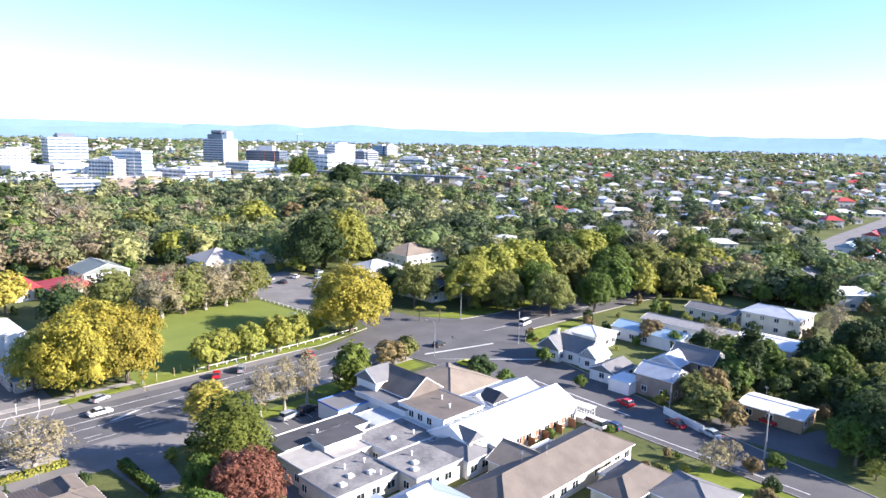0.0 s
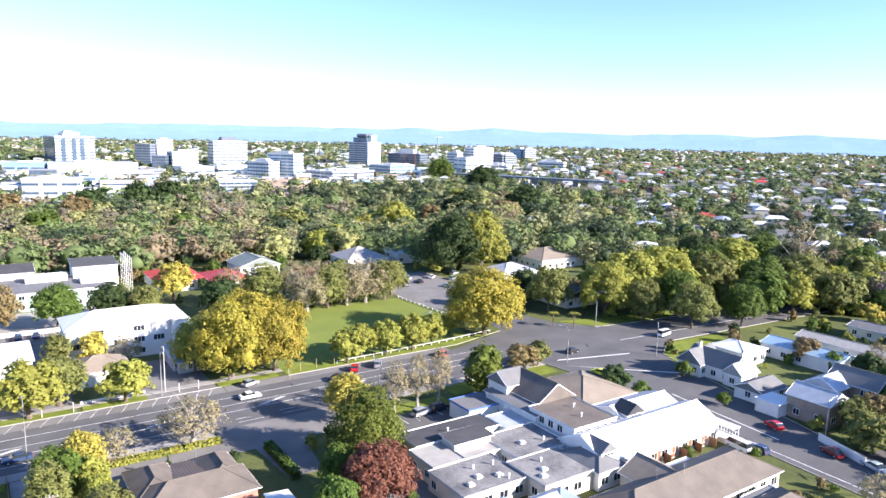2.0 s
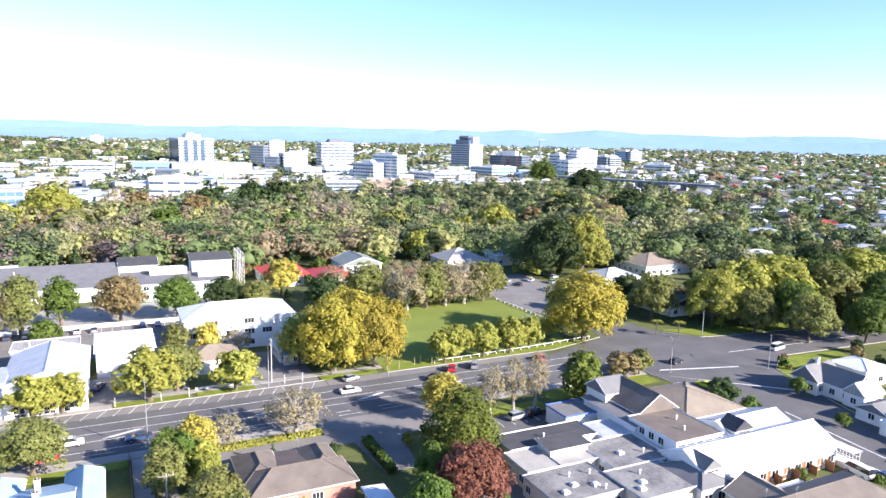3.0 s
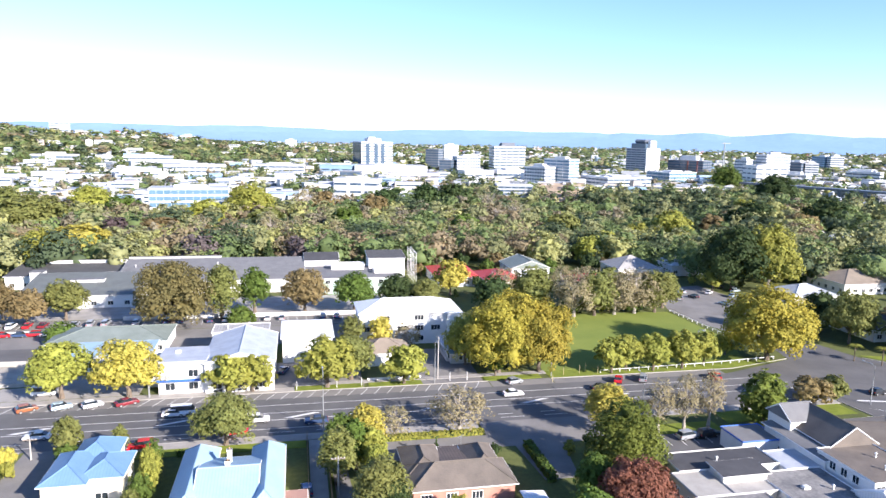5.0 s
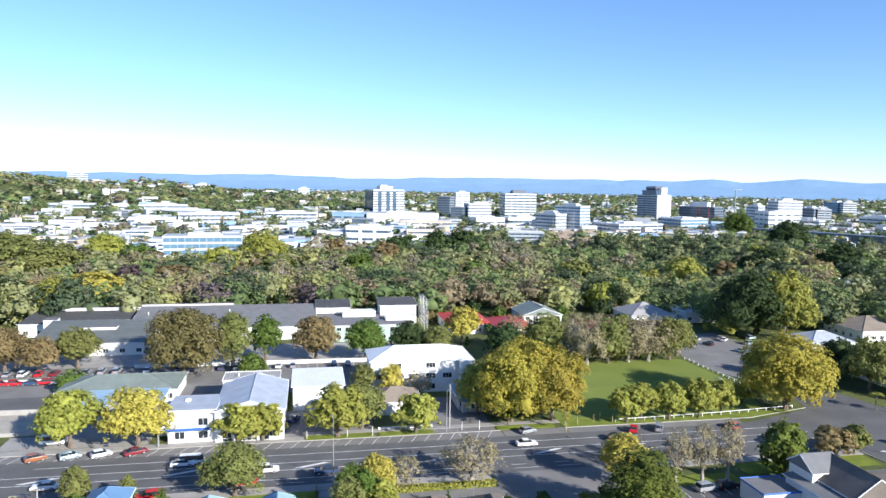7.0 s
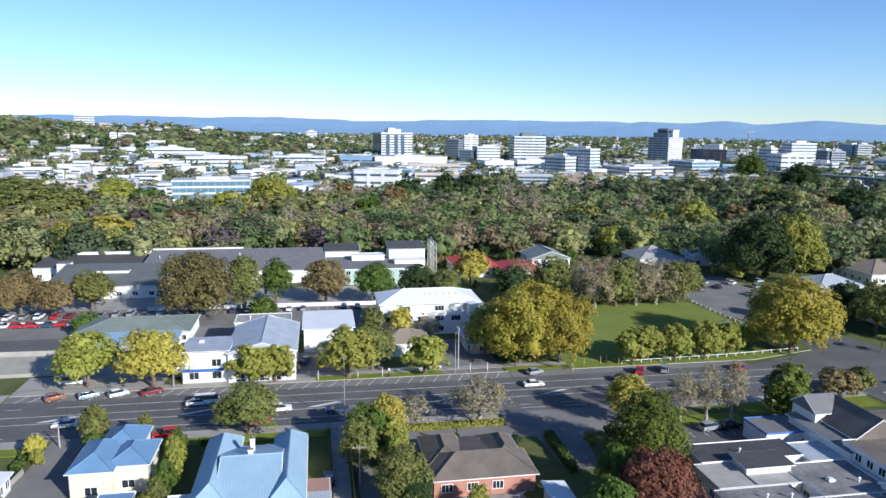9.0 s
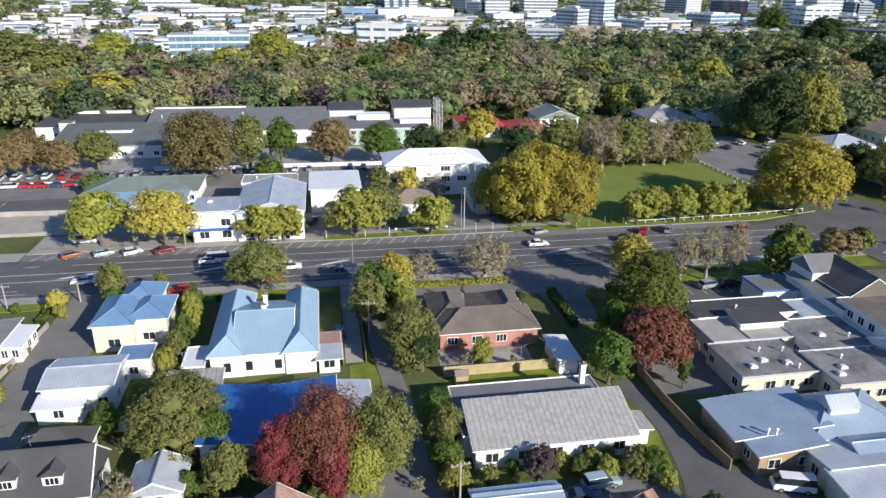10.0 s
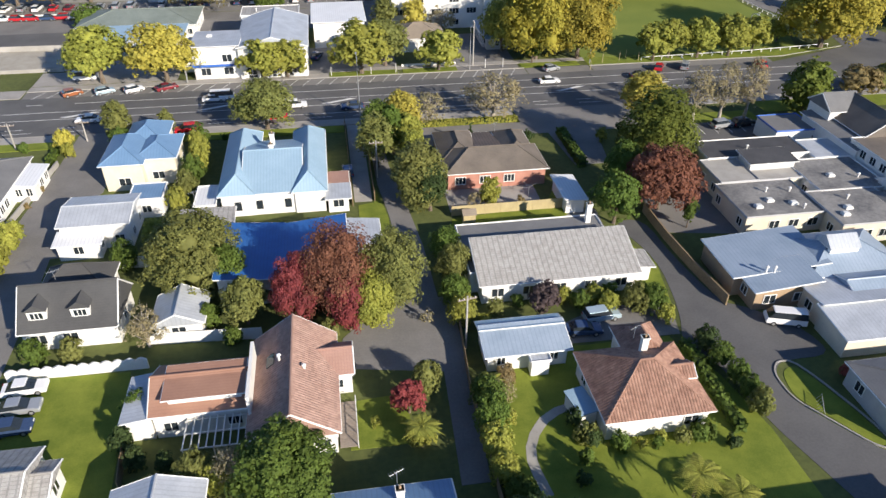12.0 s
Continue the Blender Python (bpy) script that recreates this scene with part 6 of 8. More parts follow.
# low town blocks, three to a tint of wall, with flat roofs of their own
groups = {"white": [], "grey": [], "tan": [], "blue": [], "dark": []}
bands, lids, dark_lids = [], [], []
for i in range(2700):
    az = -24 + 70 * rng.random()
    d0 = 700 if az > 12 else 600
    if az > 33:
        d0 = 1000
    d = d0 + (1500 if az < 30 else 900) * rng.random() ** 1.6
    x, y = polar(az, d)
    w, dd, h = 8 + 19 * rng.random() ** 1.6, 8 + 12 * rng.random(), 3.8 + 7 * rng.random() ** 2
    if d < 1000 and rng.random() < 0.3:
        h += 4
    if blocked(x, y, 3) or d > 1250 and rng.random() < 0.55 or az < 6 and d > 900 and rng.random() < 0.5:
        continue
    keep_clear(x, y, max(w, dd) * 0.42)
    a = radians(-az * 0.5 + rng.choice([-20, 0, 0, 25]) * 0.6)
    groups[rng.choice(["white", "grey", "tan", "blue", "dark"], p=[0.44, 0.26, 0.16, 0.06, 0.08])].append((x, y, w, dd, h, a, 0))
    (lids if rng.random() < 0.7 else dark_lids).append((x, y, w - 1.2, dd - 1.2, h + 0.15, a, 0))
    for q in range(1 if h < 6.5 else 2 if h < 10 else 3):
        bands.append((x, y, w * (0.5 + 0.42 * rng.random()), dd + 0.3, 1.2 + q * 3.3, a, 1.5))
for k, items in groups.items():
    stuff_boxes("town_blocks", "low " + k + " flat-roofed town buildings", items, TINT[k])
stuff_boxes("town_roofs", "pale grey flat roofs of the low town buildings", lids, TINT["grey"])
stuff_boxes("town_roofs", "dark flat roofs of the low town buildings", dark_lids, TINT["dark"])
bm = bmesh.new()
for x, y, w, d, z, a, rise in bands:
    m = Matrix.Translation((x, y, land(x, y))) @ Matrix.Rotation(a, 4, "Z")
    add_box(bm, -w / 2, -d / 2, z, w / 2, d / 2, z + rise, m)
tagged(part("town_windows", bm, OFFICE_GLASS, None), "dark window bands of the low town buildings", "windows", kind="stuff")

# suburb houses far off, lot by lot along the streets
ROOFS = [(R_WHITE, 0.26), (R_SILVER, 0.26), (R_GREY, 0.2), (R_RED, 0.06), (R_TAN, 0.08), (R_BROWN, 0.14)]
lots = [[] for _ in ROOFS]
near_lots = []
GRID = radians(-48)
sites = []
for i in range(-70, 70):
    for j in range(-6, 26):
        for side in (-1, 1):
            u, v = i * 22 + 12 * rng.random() + 30 * noise.noise((j * 0.3, 1.5, 0)), j * 76 + side * (15 + 14 * rng.random()) + 26 * noise.noise((i * 0.09, j * 0.7, 4))
            x, y = u * math.cos(GRID) - v * math.sin(GRID), u * math.sin(GRID) + v * math.cos(GRID)
            az, d = math.degrees(math.atan2(x, y)), math.hypot(x, y)
            if (40 < az < 84 and 262 < d < 1500 or 33 < az < 84 and 700 < d < 1500) and rng.random() < 0.95:
                sites.append((x, y, d, GRID + (math.pi / 2 if rng.random() < 0.35 else 0) + 0.12 * (rng.random() - 0.5)))
for i in range(1500):
    az = -26 + 110 * rng.random()
    d = (1500 if az < 70 else 1300) + 2600 * rng.random() ** 1.3
    sites.append((*polar(az, d), d, radians(rng.choice([0, 90]) + 30 * (rng.random() - 0.5))))
for x, y, d, a in sites:
    if d < 330 and (y > 190 or x < 235) or blocked(x, y, 5) or 360 < x < 620 and 98 < y < 135:
        continue
    keep_clear(x, y, 8.2)
    k = rng.choice(len(ROOFS), p=[p for _, p in ROOFS])
    if d < 800:
        near_lots.append((x, y))
    lots[k].append((x, y, 11 + 6 * rng.random(), 8 + 3 * rng.random(), 2.9 + 2.4 * (rng.random() < 0.28), a, 1.5 + 1.3 * rng.random()))
for (rm, _), items in zip(ROOFS, lots):
    stuff_boxes("suburb_houses", "distant white houses with " + rm.name.split("_")[-1] + " roofs", items, SUBURB, rm)

spots = set(near_lots)
bm = bmesh.new()
for items in lots:
    for x, y, w, d, h, a, rise in items:
        if (x, y) in spots:
            m = Matrix.Translation((x, y, land(x, y))) @ Matrix.Rotation(a, 4, "Z")
            for q in range(3):
                u = (q - 1) * w * 0.3
                add_box(bm, u - 0.9, -d / 2 - 0.06, 1.0, u + 0.9, d / 2 + 0.06, 2.2, m)
            for q in (-0.25, 0.25):
                add_box(bm, -w / 2 - 0.06, q * d - 0.7, 1.0, w / 2 + 0.06, q * d + 0.7, 2.2, m)
tagged(part("suburb_windows", bm, OFFICE_GLASS, None), "dark windows of the suburban houses", "windows", kind="stuff")

# single large trees of the gully: shape, leaf, x, y, height, width of the crown
GULLY = (("full", "brown", -70, 385, 17, 23), ("round", "plum", -99, 415, 14, 15), ("round", "plum", -134, 435, 13, 17), ("full", "lime", -150, 560, 20, 27), ("full", "lime", -58, 475, 19, 23),
         ("full", "lime", -32, 500, 27, 28), ("round", "bare", -53, 400, 16, 14), ("full", "yellow", -94, 327, 16, 27), ("full", "brown", -125, 350, 13, 24), ("full", "olive", -152, 445, 24, 36),
         ("round", "green", 30, 430, 19, 17), ("round", "brown", 55, 500, 20, 21), ("round", "dark", 104, 560, 24, 21), ("full", "lime", 10, 338, 12, 17), ("round", "bare", 6, 545, 20, 22),
         ("upright", "bare", -12, 332, 21, 12), ("upright", "bare", -2, 326, 19, 11), ("upright", "bare", 18, 330, 16, 10), ("full", "lime", 218, 375, 22, 21), ("full", "lime", 130, 292, 12, 13),
         ("cone", "dark", 178, 315, 17, 9), ("poplar", "bare", 142, 510, 24, 9), ("poplar", "bare", 153, 475, 18, 8), ("poplar", "bare", 137, 460, 17, 8), ("round", "brown", 245, 375, 18, 16),
         ("full", "green", 470, 700, 26, 28), ("full", "dark", 405, 530, 26, 30), ("round", "lime", 318, 445, 18, 21), ("round", "lime", 192, 370, 15, 16), ("full", "olive", -38, 372, 12, 18), ("full", "lime", -40, 350, 10, 16),
         ("full", "olive", -185, 400, 20, 28), ("full", "olive", -176, 470, 25, 38), ("full", "olive", -205, 520, 25, 40), ("full", "brown", -225, 455, 22, 34), ("full", "green", -118, 520, 17, 24), ("full", "olive", -20, 455, 15, 22), ("full", "brown", 20, 560, 17, 22), ("full", "dark", 128, 575, 22, 22), ("full", "dark", 72, 565, 20, 22), ("full", "dark", 288, 395, 21, 24), ("full", "dark", 330, 380, 20, 22), ("full", "olive", 160, 400, 17, 20), ("full", "green", 95, 390, 18, 19), ("full", "brown", 270, 330, 16, 18))
for shape, leaf, x, y, h, w in GULLY:
    keep_clear(x, y, w * 0.36)
    broad = {"full": 0.92, "round": 0.8, "upright": 0.5, "cone": 0.52, "poplar": 0.32}[shape]
    tree(shape, leaf, x, y, h + 2, "large " + {"bare": "half-bare pale grey", "lime": "yellow-green", "plum": "dark plum-leaved", "brown": "russet-brown"}.get(leaf, leaf) + " tree in the river gully", w / (h * broad), 2000, 0.5, z=land(x, y) - 0.5, group="gully woodland")

# meadow, track and bare bank of the gully
for nm, pts, m, label, lift in (("clearing", [(-108, 440), (-80, 422), (-40, 425), (-44, 392), (-60, 378), (-92, 365)], DRYGRASS, "dry yellowish meadow clearing in the river gully", 0.4),
                                ("track", [(-82, 400), (-30, 404), (-28, 396), (-80, 391)], GRAVEL, "pale gravel track through the gully clearing", 0.6),
                                ("bank_lawn", [(-163, 640), (-140, 640), (-122, 548), (-136, 538)], LAWN, "green lawn running up behind the gully trees", 0.5),
                                ("earth_bank", [(228, 680), (292, 680), (262, 590), (214, 590)], BANK, "bare tan earth bank below the town buildings", 0.5)):
    bm = bmesh.new()
    cx, cy = sum(p[0] for p in pts) / len(pts), sum(p[1] for p in pts) / len(pts)
    rise = 10 if nm == "earth_bank" else 0
    rings = []
    for k in (1.0, 0.72, 0.4, 0.15):
        rings.append([bm.verts.new((cx + (x - cx) * k, cy + (y - cy) * k, land(cx + (x - cx) * k, cy + (y - cy) * k) + lift + rise * ((y - cy) * k + 45) / 90 - (1.5 if k == 1.0 else 0))) for x, y in pts])
    for a, b in zip(rings, rings[1:]):
        for q in range(len(pts)):
            bm.faces.new((a[q], a[(q + 1) % len(pts)], b[(q + 1) % len(pts)], b[q]))
    bm.faces.new(rings[-1])
    tagged(part(nm, bm, m, None), label, "bank" if nm == "earth_bank" else "ground", kind="structure")


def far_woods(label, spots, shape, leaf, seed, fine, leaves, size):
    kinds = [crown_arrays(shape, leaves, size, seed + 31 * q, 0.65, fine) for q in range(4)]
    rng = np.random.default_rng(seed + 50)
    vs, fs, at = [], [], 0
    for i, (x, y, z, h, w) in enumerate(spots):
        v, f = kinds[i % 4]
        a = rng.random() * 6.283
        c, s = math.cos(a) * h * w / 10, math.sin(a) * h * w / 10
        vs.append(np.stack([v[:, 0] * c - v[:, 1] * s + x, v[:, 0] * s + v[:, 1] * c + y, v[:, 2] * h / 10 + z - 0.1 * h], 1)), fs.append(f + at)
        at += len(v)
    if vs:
        # The leaf colours used here already carry the painted distance haze.
        me = quads_mesh("woods", np.concatenate(vs), np.concatenate(fs), HAZED_LEAVES[leaf])
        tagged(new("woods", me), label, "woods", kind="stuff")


# woods in the gully, then trees among the far houses
KINDS = [("full", "green"), ("round", "olive"), ("full", "dark"), ("round", "lime"), ("upright", "bare"), ("round", "brown"), ("cone", "dark"), ("broad", "gold"), ("upright", "olive"), ("round", "plum")]
PROB = np.array([0.24, 0.3, 0.18, 0.07, 0.055, 0.07, 0.03, 0.005, 0.05, 0.01])
near, mid, low, far = [[[] for _ in KINDS] for _ in range(4)]
front = 0
for i in range(3000):
    az = -28 + 76 * rng.random()
    lo, hi = (282, 600) if az < 12 else (272, 660)
    if az < 3:
        hi = 545 if az > -8 else 570
    if az > 33:
        lo, hi = 300, 640
    d = math.sqrt(lo * lo + (hi * hi - lo * lo) * rng.random())
    x, y = polar(az, d)
    if y < 278 and x < 150 or blocked(x, y, 5) or -100 < x < -28 and 362 < y < 432 or -160 < x < -125 and 535 < y < 640 or 180 < x < 292 and 525 < y < 690 and y > 2.05 * x + 60:
        continue
    patch = noise.noise((x / 70, y / 70, 0))
    p = PROB * np.exp(np.array([1, 0.2, 1.4, -1, -1, -1.2, 0, -1, 0, 0]) * (patch * 2.2 + (0.5 if az > 20 else -0.5)))
    k = rng.choice(len(KINDS), p=p / p.sum())
    h = 11 + 9 * rng.random()
    w = 1.0 + 0.4 * rng.random()
    if d < 380 and front < 8:
        front += 1
        CLEAR.append((x, y, 4.5))
        tree(*KINDS[k], x, y, h, KINDS[k][1] + "-toned tree of the gully woodland", w, 800, 0.55, z=land(x, y), group="gully woodland")
    else:
        CLEAR.append((x, y, 3.6))
        (near if d < 420 else mid)[k].append((x, y, land(x, y), h, w))
for i in range(4300):
    az = 30 + 52 * rng.random()
    d = 258 + 1350 * rng.random() ** 1.25
    x, y = polar(az, d)
    if blocked(x, y, 0.5) or d < 320 and (x < 240 or y > 190) and az < 60 or 370 < x < 620 and 96 < y < 135:
        continue
    p = PROB * np.array([1.5, 0.8, 2.2, 0.7, 0.4, 1.3, 1.4, 1, 1, 1.5])
    k = rng.choice(len(KINDS), p=p / p.sum())
    h = 4.5 + 10 * rng.random() ** 2.0
    if d < 266:
        tree(*KINDS[k], x, y, h * 0.9, KINDS[k][1] + "-toned tree among suburban houses", 1.0, 800, 0.55, group="suburb trees")
    else:
        (near if d < 380 else mid if d < 560 else low)[k].append((x, y, land(x, y), h, 1.0 + 0.4 * rng.random()))
for i in range(4600):
    az = -28 + 112 * rng.random()
    d = 1100 + 3100 * rng.random() ** 1.3
    x, y = polar(az, d)
    if not blocked(x, y, 1):
        far[rng.choice(5, p=[0.26, 0.34, 0.24, 0.12, 0.04])].append((x, y, land(x, y), 8 + 8 * rng.random(), 1.4 + 1.6 * rng.random()))
for i in range(3200):
    az = -28 + 68 * rng.random()
    d = 600 + 900 * rng.random()
    x, y = polar(az, d)
    if not blocked(x, y, -1.0):
        low[rng.choice(6, p=[0.28, 0.26, 0.26, 0.06, 0.06, 0.08])].append((x, y, land(x, y), 7 + 8 * rng.random(), 1.1 + 0.4 * rng.random()))
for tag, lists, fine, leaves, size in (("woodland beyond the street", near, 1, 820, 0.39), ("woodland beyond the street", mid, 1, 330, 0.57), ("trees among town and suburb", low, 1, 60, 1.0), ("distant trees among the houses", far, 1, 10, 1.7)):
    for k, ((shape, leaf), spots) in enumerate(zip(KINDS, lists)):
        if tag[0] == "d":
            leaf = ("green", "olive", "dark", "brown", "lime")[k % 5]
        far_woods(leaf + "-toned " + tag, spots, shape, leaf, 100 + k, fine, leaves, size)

# ---- cars ----
PAINTS = {
    "white": mat("car_white", (0.8, 0.8, 0.8), (0.77, 0.77, 0.77), 2, 0.25, spec=0.7),
    "silver": mat("car_silver", (0.5, 0.52, 0.54), (0.46, 0.48, 0.5), 2, 0.28, metal=0.5),
    "blue": mat("car_blue", (0.06, 0.1, 0.2), (0.05, 0.085, 0.17), 2, 0.25, metal=0.3),
    "palegreen": mat("car_pale_blue", (0.45, 0.56, 0.62), (0.42, 0.52, 0.58), 2, 0.25, metal=0.3),
    "red": mat("car_red", (0.5, 0.02, 0.03), (0.44, 0.018, 0.025), 2, 0.25, spec=0.7),
    "maroon": mat("car_maroon", (0.2, 0.02, 0.03), (0.17, 0.018, 0.025), 2, 0.25, spec=0.7),
    "black": mat("car_black", (0.03, 0.032, 0.036), (0.025, 0.026, 0.03), 2, 0.22, spec=0.7),
    "orange": mat("car_orange", (0.3, 0.1, 0.035), (0.26, 0.085, 0.03), 2, 0.28, spec=0.7),
    "lime": mat("car_lime", (0.55, 0.62, 0.03), (0.5, 0.56, 0.03), 2, 0.28, spec=0.7),
}
LENS = mat("lamp_lens", (0.75, 0.75, 0.72), (0.7, 0.7, 0.68), 3, 0.15)
TAIL = mat("tail_lens", (0.4, 0.02, 0.02), (0.35, 0.02, 0.02), 3, 0.2)
CAR_MESH = {}


def mesh_of(name, bm, material):
    me = bpy.data.meshes.new(name)
    bm.to_mesh(me)
    bm.free()
    me.materials.append(material)
    return me


def prism(profile, half, tuck=0.0, split=None):
    """A side outline (x, z) swept across the car; points above split are tucked in."""
    bm = bmesh.new()
    rows = []
    for s in (-1, 1):
        rows.append([bm.verts.new((x, s * (half - (tuck if split is not None and z > split else 0)), z)) for x, z in profile])
    n = len(profile)
    bm.faces.new(rows[0]), bm.faces.new(rows[1][::-1])
    for i in range(n):
        bm.faces.new((rows[0][i], rows[1][i], rows[1][(i + 1) % n], rows[0][(i + 1) % n]))
    bmesh.ops.recalc_face_normals(bm, faces=bm.faces[:])
    bmesh.ops.bevel(bm, geom=bm.edges[:], offset=0.05, segments=2, affect="EDGES")
    return bm


STYLES = {
    "sedan": (4.5, [(-2.2, 0.3), (2.2, 0.3), (2.25, 0.62), (2.1, 0.78), (1.1, 0.92), (-1.6, 0.95), (-2.2, 0.92), (-2.25, 0.6)], [(1.15, 0.9), (0.35, 1.38), (-0.95, 1.4), (-1.75, 0.93)]),
    "hatch": (3.9, [(-1.85, 0.3), (1.9, 0.3), (1.95, 0.62), (1.8, 0.8), (1.0, 0.95), (-1.8, 1.0), (-1.92, 0.6)], [(1.05, 0.93), (0.3, 1.45), (-1.35, 1.48), (-1.8, 0.98)]),
    "wagon": (4.7, [(-2.3, 0.35), (2.25, 0.35), (2.3, 0.7), (2.15, 0.9), (1.15, 1.02), (-2.25, 1.05), (-2.35, 0.6)], [(1.2, 1.0), (0.45, 1.6), (-1.95, 1.64), (-2.25, 1.03)]),
    "van": (4.8, [(-2.35, 0.35), (2.3, 0.35), (2.4, 0.7), (2.25, 1.1), (-2.35, 1.1), (-2.4, 0.6)], [(2.2, 1.08), (1.6, 1.92), (-2.2, 1.98), (-2.34, 1.08)]),
}


def car(style, paint, x, y, rz, label, group="parked cars"):
    key = (style, paint)
    length, low, high = STYLES[style]
    if key not in CAR_MESH:
        roof = [(high[1][0] + 0.06, high[1][1] + 0.0), (high[2][0] - 0.06, high[2][1] + 0.0), (high[2][0] - 0.02, high[2][1] + 0.07), (high[1][0] + 0.0, high[1][1] + 0.07)]
        w = bmesh.new()
        bmesh.ops.create_cone(w, cap_ends=True, segments=14, radius1=0.32, radius2=0.32, depth=0.22, matrix=Matrix.Rotation(radians(90), 4, "X"))
        r = bmesh.new()
        bmesh.ops.create_cone(r, cap_ends=True, segments=10, radius1=0.19, radius2=0.19, depth=0.235, matrix=Matrix.Rotation(radians(90), 4, "X"))
        CAR_MESH[key] = (mesh_of("body", prism(low, 0.87, 0.06, 0.85), PAINTS[paint]), mesh_of("glasshouse", prism(high, 0.78, 0.1, 1.2), GLASS), mesh_of("roof", prism(roof, 0.68), PAINTS[paint]),
                         mesh_of("wheel", w, BLACK), mesh_of("rim", r, METAL), mesh_of("headlight", box(-0.04, -0.2, -0.07, 0.05, 0.2, 0.07, bevel=0.02), LENS), mesh_of("tail_light", box(-0.05, -0.17, -0.1, 0.04, 0.17, 0.1, bevel=0.02), TAIL))
    body, glass, roof, wheel, rim, head, tail = CAR_MESH[key]
    ob = empty("van" if style == "van" else "car", x, y, 0.035, rz, label, "van" if style == "van" else "car", group)
    share("body", body, ob)
    share("cabin_glass", glass, ob)
    share("roof", roof, ob)
    for sx in (-1, 1):
        for sy in (-1, 1):
            wh = share("wheel", wheel, ob, pose(sx * length * 0.3, sy * 0.78, 0.32))
            share("rim", rim, wh)
    for sy in (-1, 1):
        share("headlight", head, ob, pose(low[2][0] - 0.08, sy * 0.6, low[2][1] + 0.04))
        share("tail_light", tail, ob, pose(low[-1][0] + 0.06, sy * 0.65, low[-1][1] + 0.2))
    return ob


for style, paint, x, y, rz, label in (
    ("sedan", "white", -35.1, 58.6, 4, "white saloon parked on the lawn"), ("sedan", "silver", -34.9, 55.8, 4, "silver saloon parked on the lawn"), ("hatch", "blue", -34.6, 53, 4, "dark blue car parked on the lawn"),
    ("sedan", "blue", 26.6, 58.9, -4, "dark blue saloon beside the garage"), ("wagon", "palegreen", 29.6, 61, 6, "pale blue estate car on the drive"), ("van", "white", 51.3, 57.0, 162, "white minibus under the eaves"),
    ("hatch", "orange", -52.4, 143.2, 30, "orange hatchback in a street bay"), ("hatch", "palegreen", -46.2, 143.4, 25, "pale blue car in a street bay"), ("hatch", "white", -40.6, 143.6, 30, "white hatchback in a street bay"), ("sedan", "maroon", -34.2, 143.8, 30, "dark red car in a street bay"),
    ("wagon", "red", -27.2, 122.4, 190, "bright red pickup by the kerb"), ("hatch", "blue", 0.9, 102.2, 92, "dark car on the concrete drive"), ("sedan", "blue", -3.6, 159, 70, "blue car in the shop yard"), ("sedan", "white", -24, 136.4, 2, "white car on the street"),
    ("van", "white", -22.4, 137, 2, "white people carrier on the street"), ("hatch", "silver", 47.5, 143.8, 20, "silver car parked under the trees"), ("sedan", "white", 45, 136.6, 2, "white saloon on the street"), ("sedan", "red", -11.6, 126, 182, "dark red car under the street tree"),
    ("hatch", "red", 71.6, 141.2, 60, "red hatchback by the park"), ("wagon", "silver", 77.8, 141.2, 60, "silver car parked by the park"), ("hatch", "red", 95.4, 139.8, 80, "red car beside the park"), ("sedan", "black", 65.4, 137, 4, "dark car in tree shade"),
    ("wagon", "silver", 71, 110.6, 10, "silver estate on the forecourt"), ("wagon", "black", 75.2, 110.8, 12, "black estate on the forecourt"), ("hatch", "black", 62.6, 109.6, 80, "dark hatchback on the forecourt"),
    ("hatch", "red", 126.2, 69.6, 72, "red hatchback at the kerb"), ("sedan", "maroon", 124.2, 57.4, 70, "dark red car at the kerb"), ("sedan", "palegreen", 124.6, 50.6, 68, "pale blue car at the kerb"), ("van", "white", 111.6, 67.8, 84, "white van beside the hall"), ("hatch", "blue", 113.6, 65, 84, "dark blue car beside the hall"),
    ("sedan", "lime", 119.8, 109.2, 100, "lime yellow car turning out"), ("hatch", "black", 126, 124.8, 10, "dark car at the junction"), ("van", "white", 160, 122.8, 8, "white van on the road"),
    ("sedan", "red", 139, 45.6, 80, "red car under the carport"), ("hatch", "silver", 137, 51, 70, "silver car by the brick unit"), ("wagon", "white", -8, 131, 2, "white car in the near lane"),
    ("sedan", "white", -46, 129.4, 182, "white saloon in the near lane"), ("sedan", "blue", 3, 128.8, 182, "dark blue saloon in the near lane"), ("van", "white", -52, 151.8, 0, "white van before the gravel yard")):
    car(style, paint, x, y, rz, label, "cars")
rnd = random.Random(5)
NAMES = {"white": "white", "silver": "silver", "blue": "dark blue", "black": "black", "red": "red", "maroon": "dark red", "palegreen": "pale blue"}
for i in range(34):
    x = -94 + i * 4.05
    if rnd.random() < 0.78:
        k = rnd.choice(["white", "white", "silver", "silver", "black", "blue", "red", "maroon"])
        car(rnd.choice(["sedan", "hatch", "wagon"]), k, x, 206.8, 90 + rnd.uniform(-4, 4), NAMES[k] + " car in the school car park", "school car park cars")
for i in range(11):
    if rnd.random() < 0.7:
        k = rnd.choice(["white", "white", "silver", "red", "blue"])
        car(rnd.choice(["sedan", "hatch", "wagon"]), k, -98 + i * 3.6, 197.4, rnd.choice([0, 3, 178]), NAMES[k] + " car beside the school trees", "school car park cars")
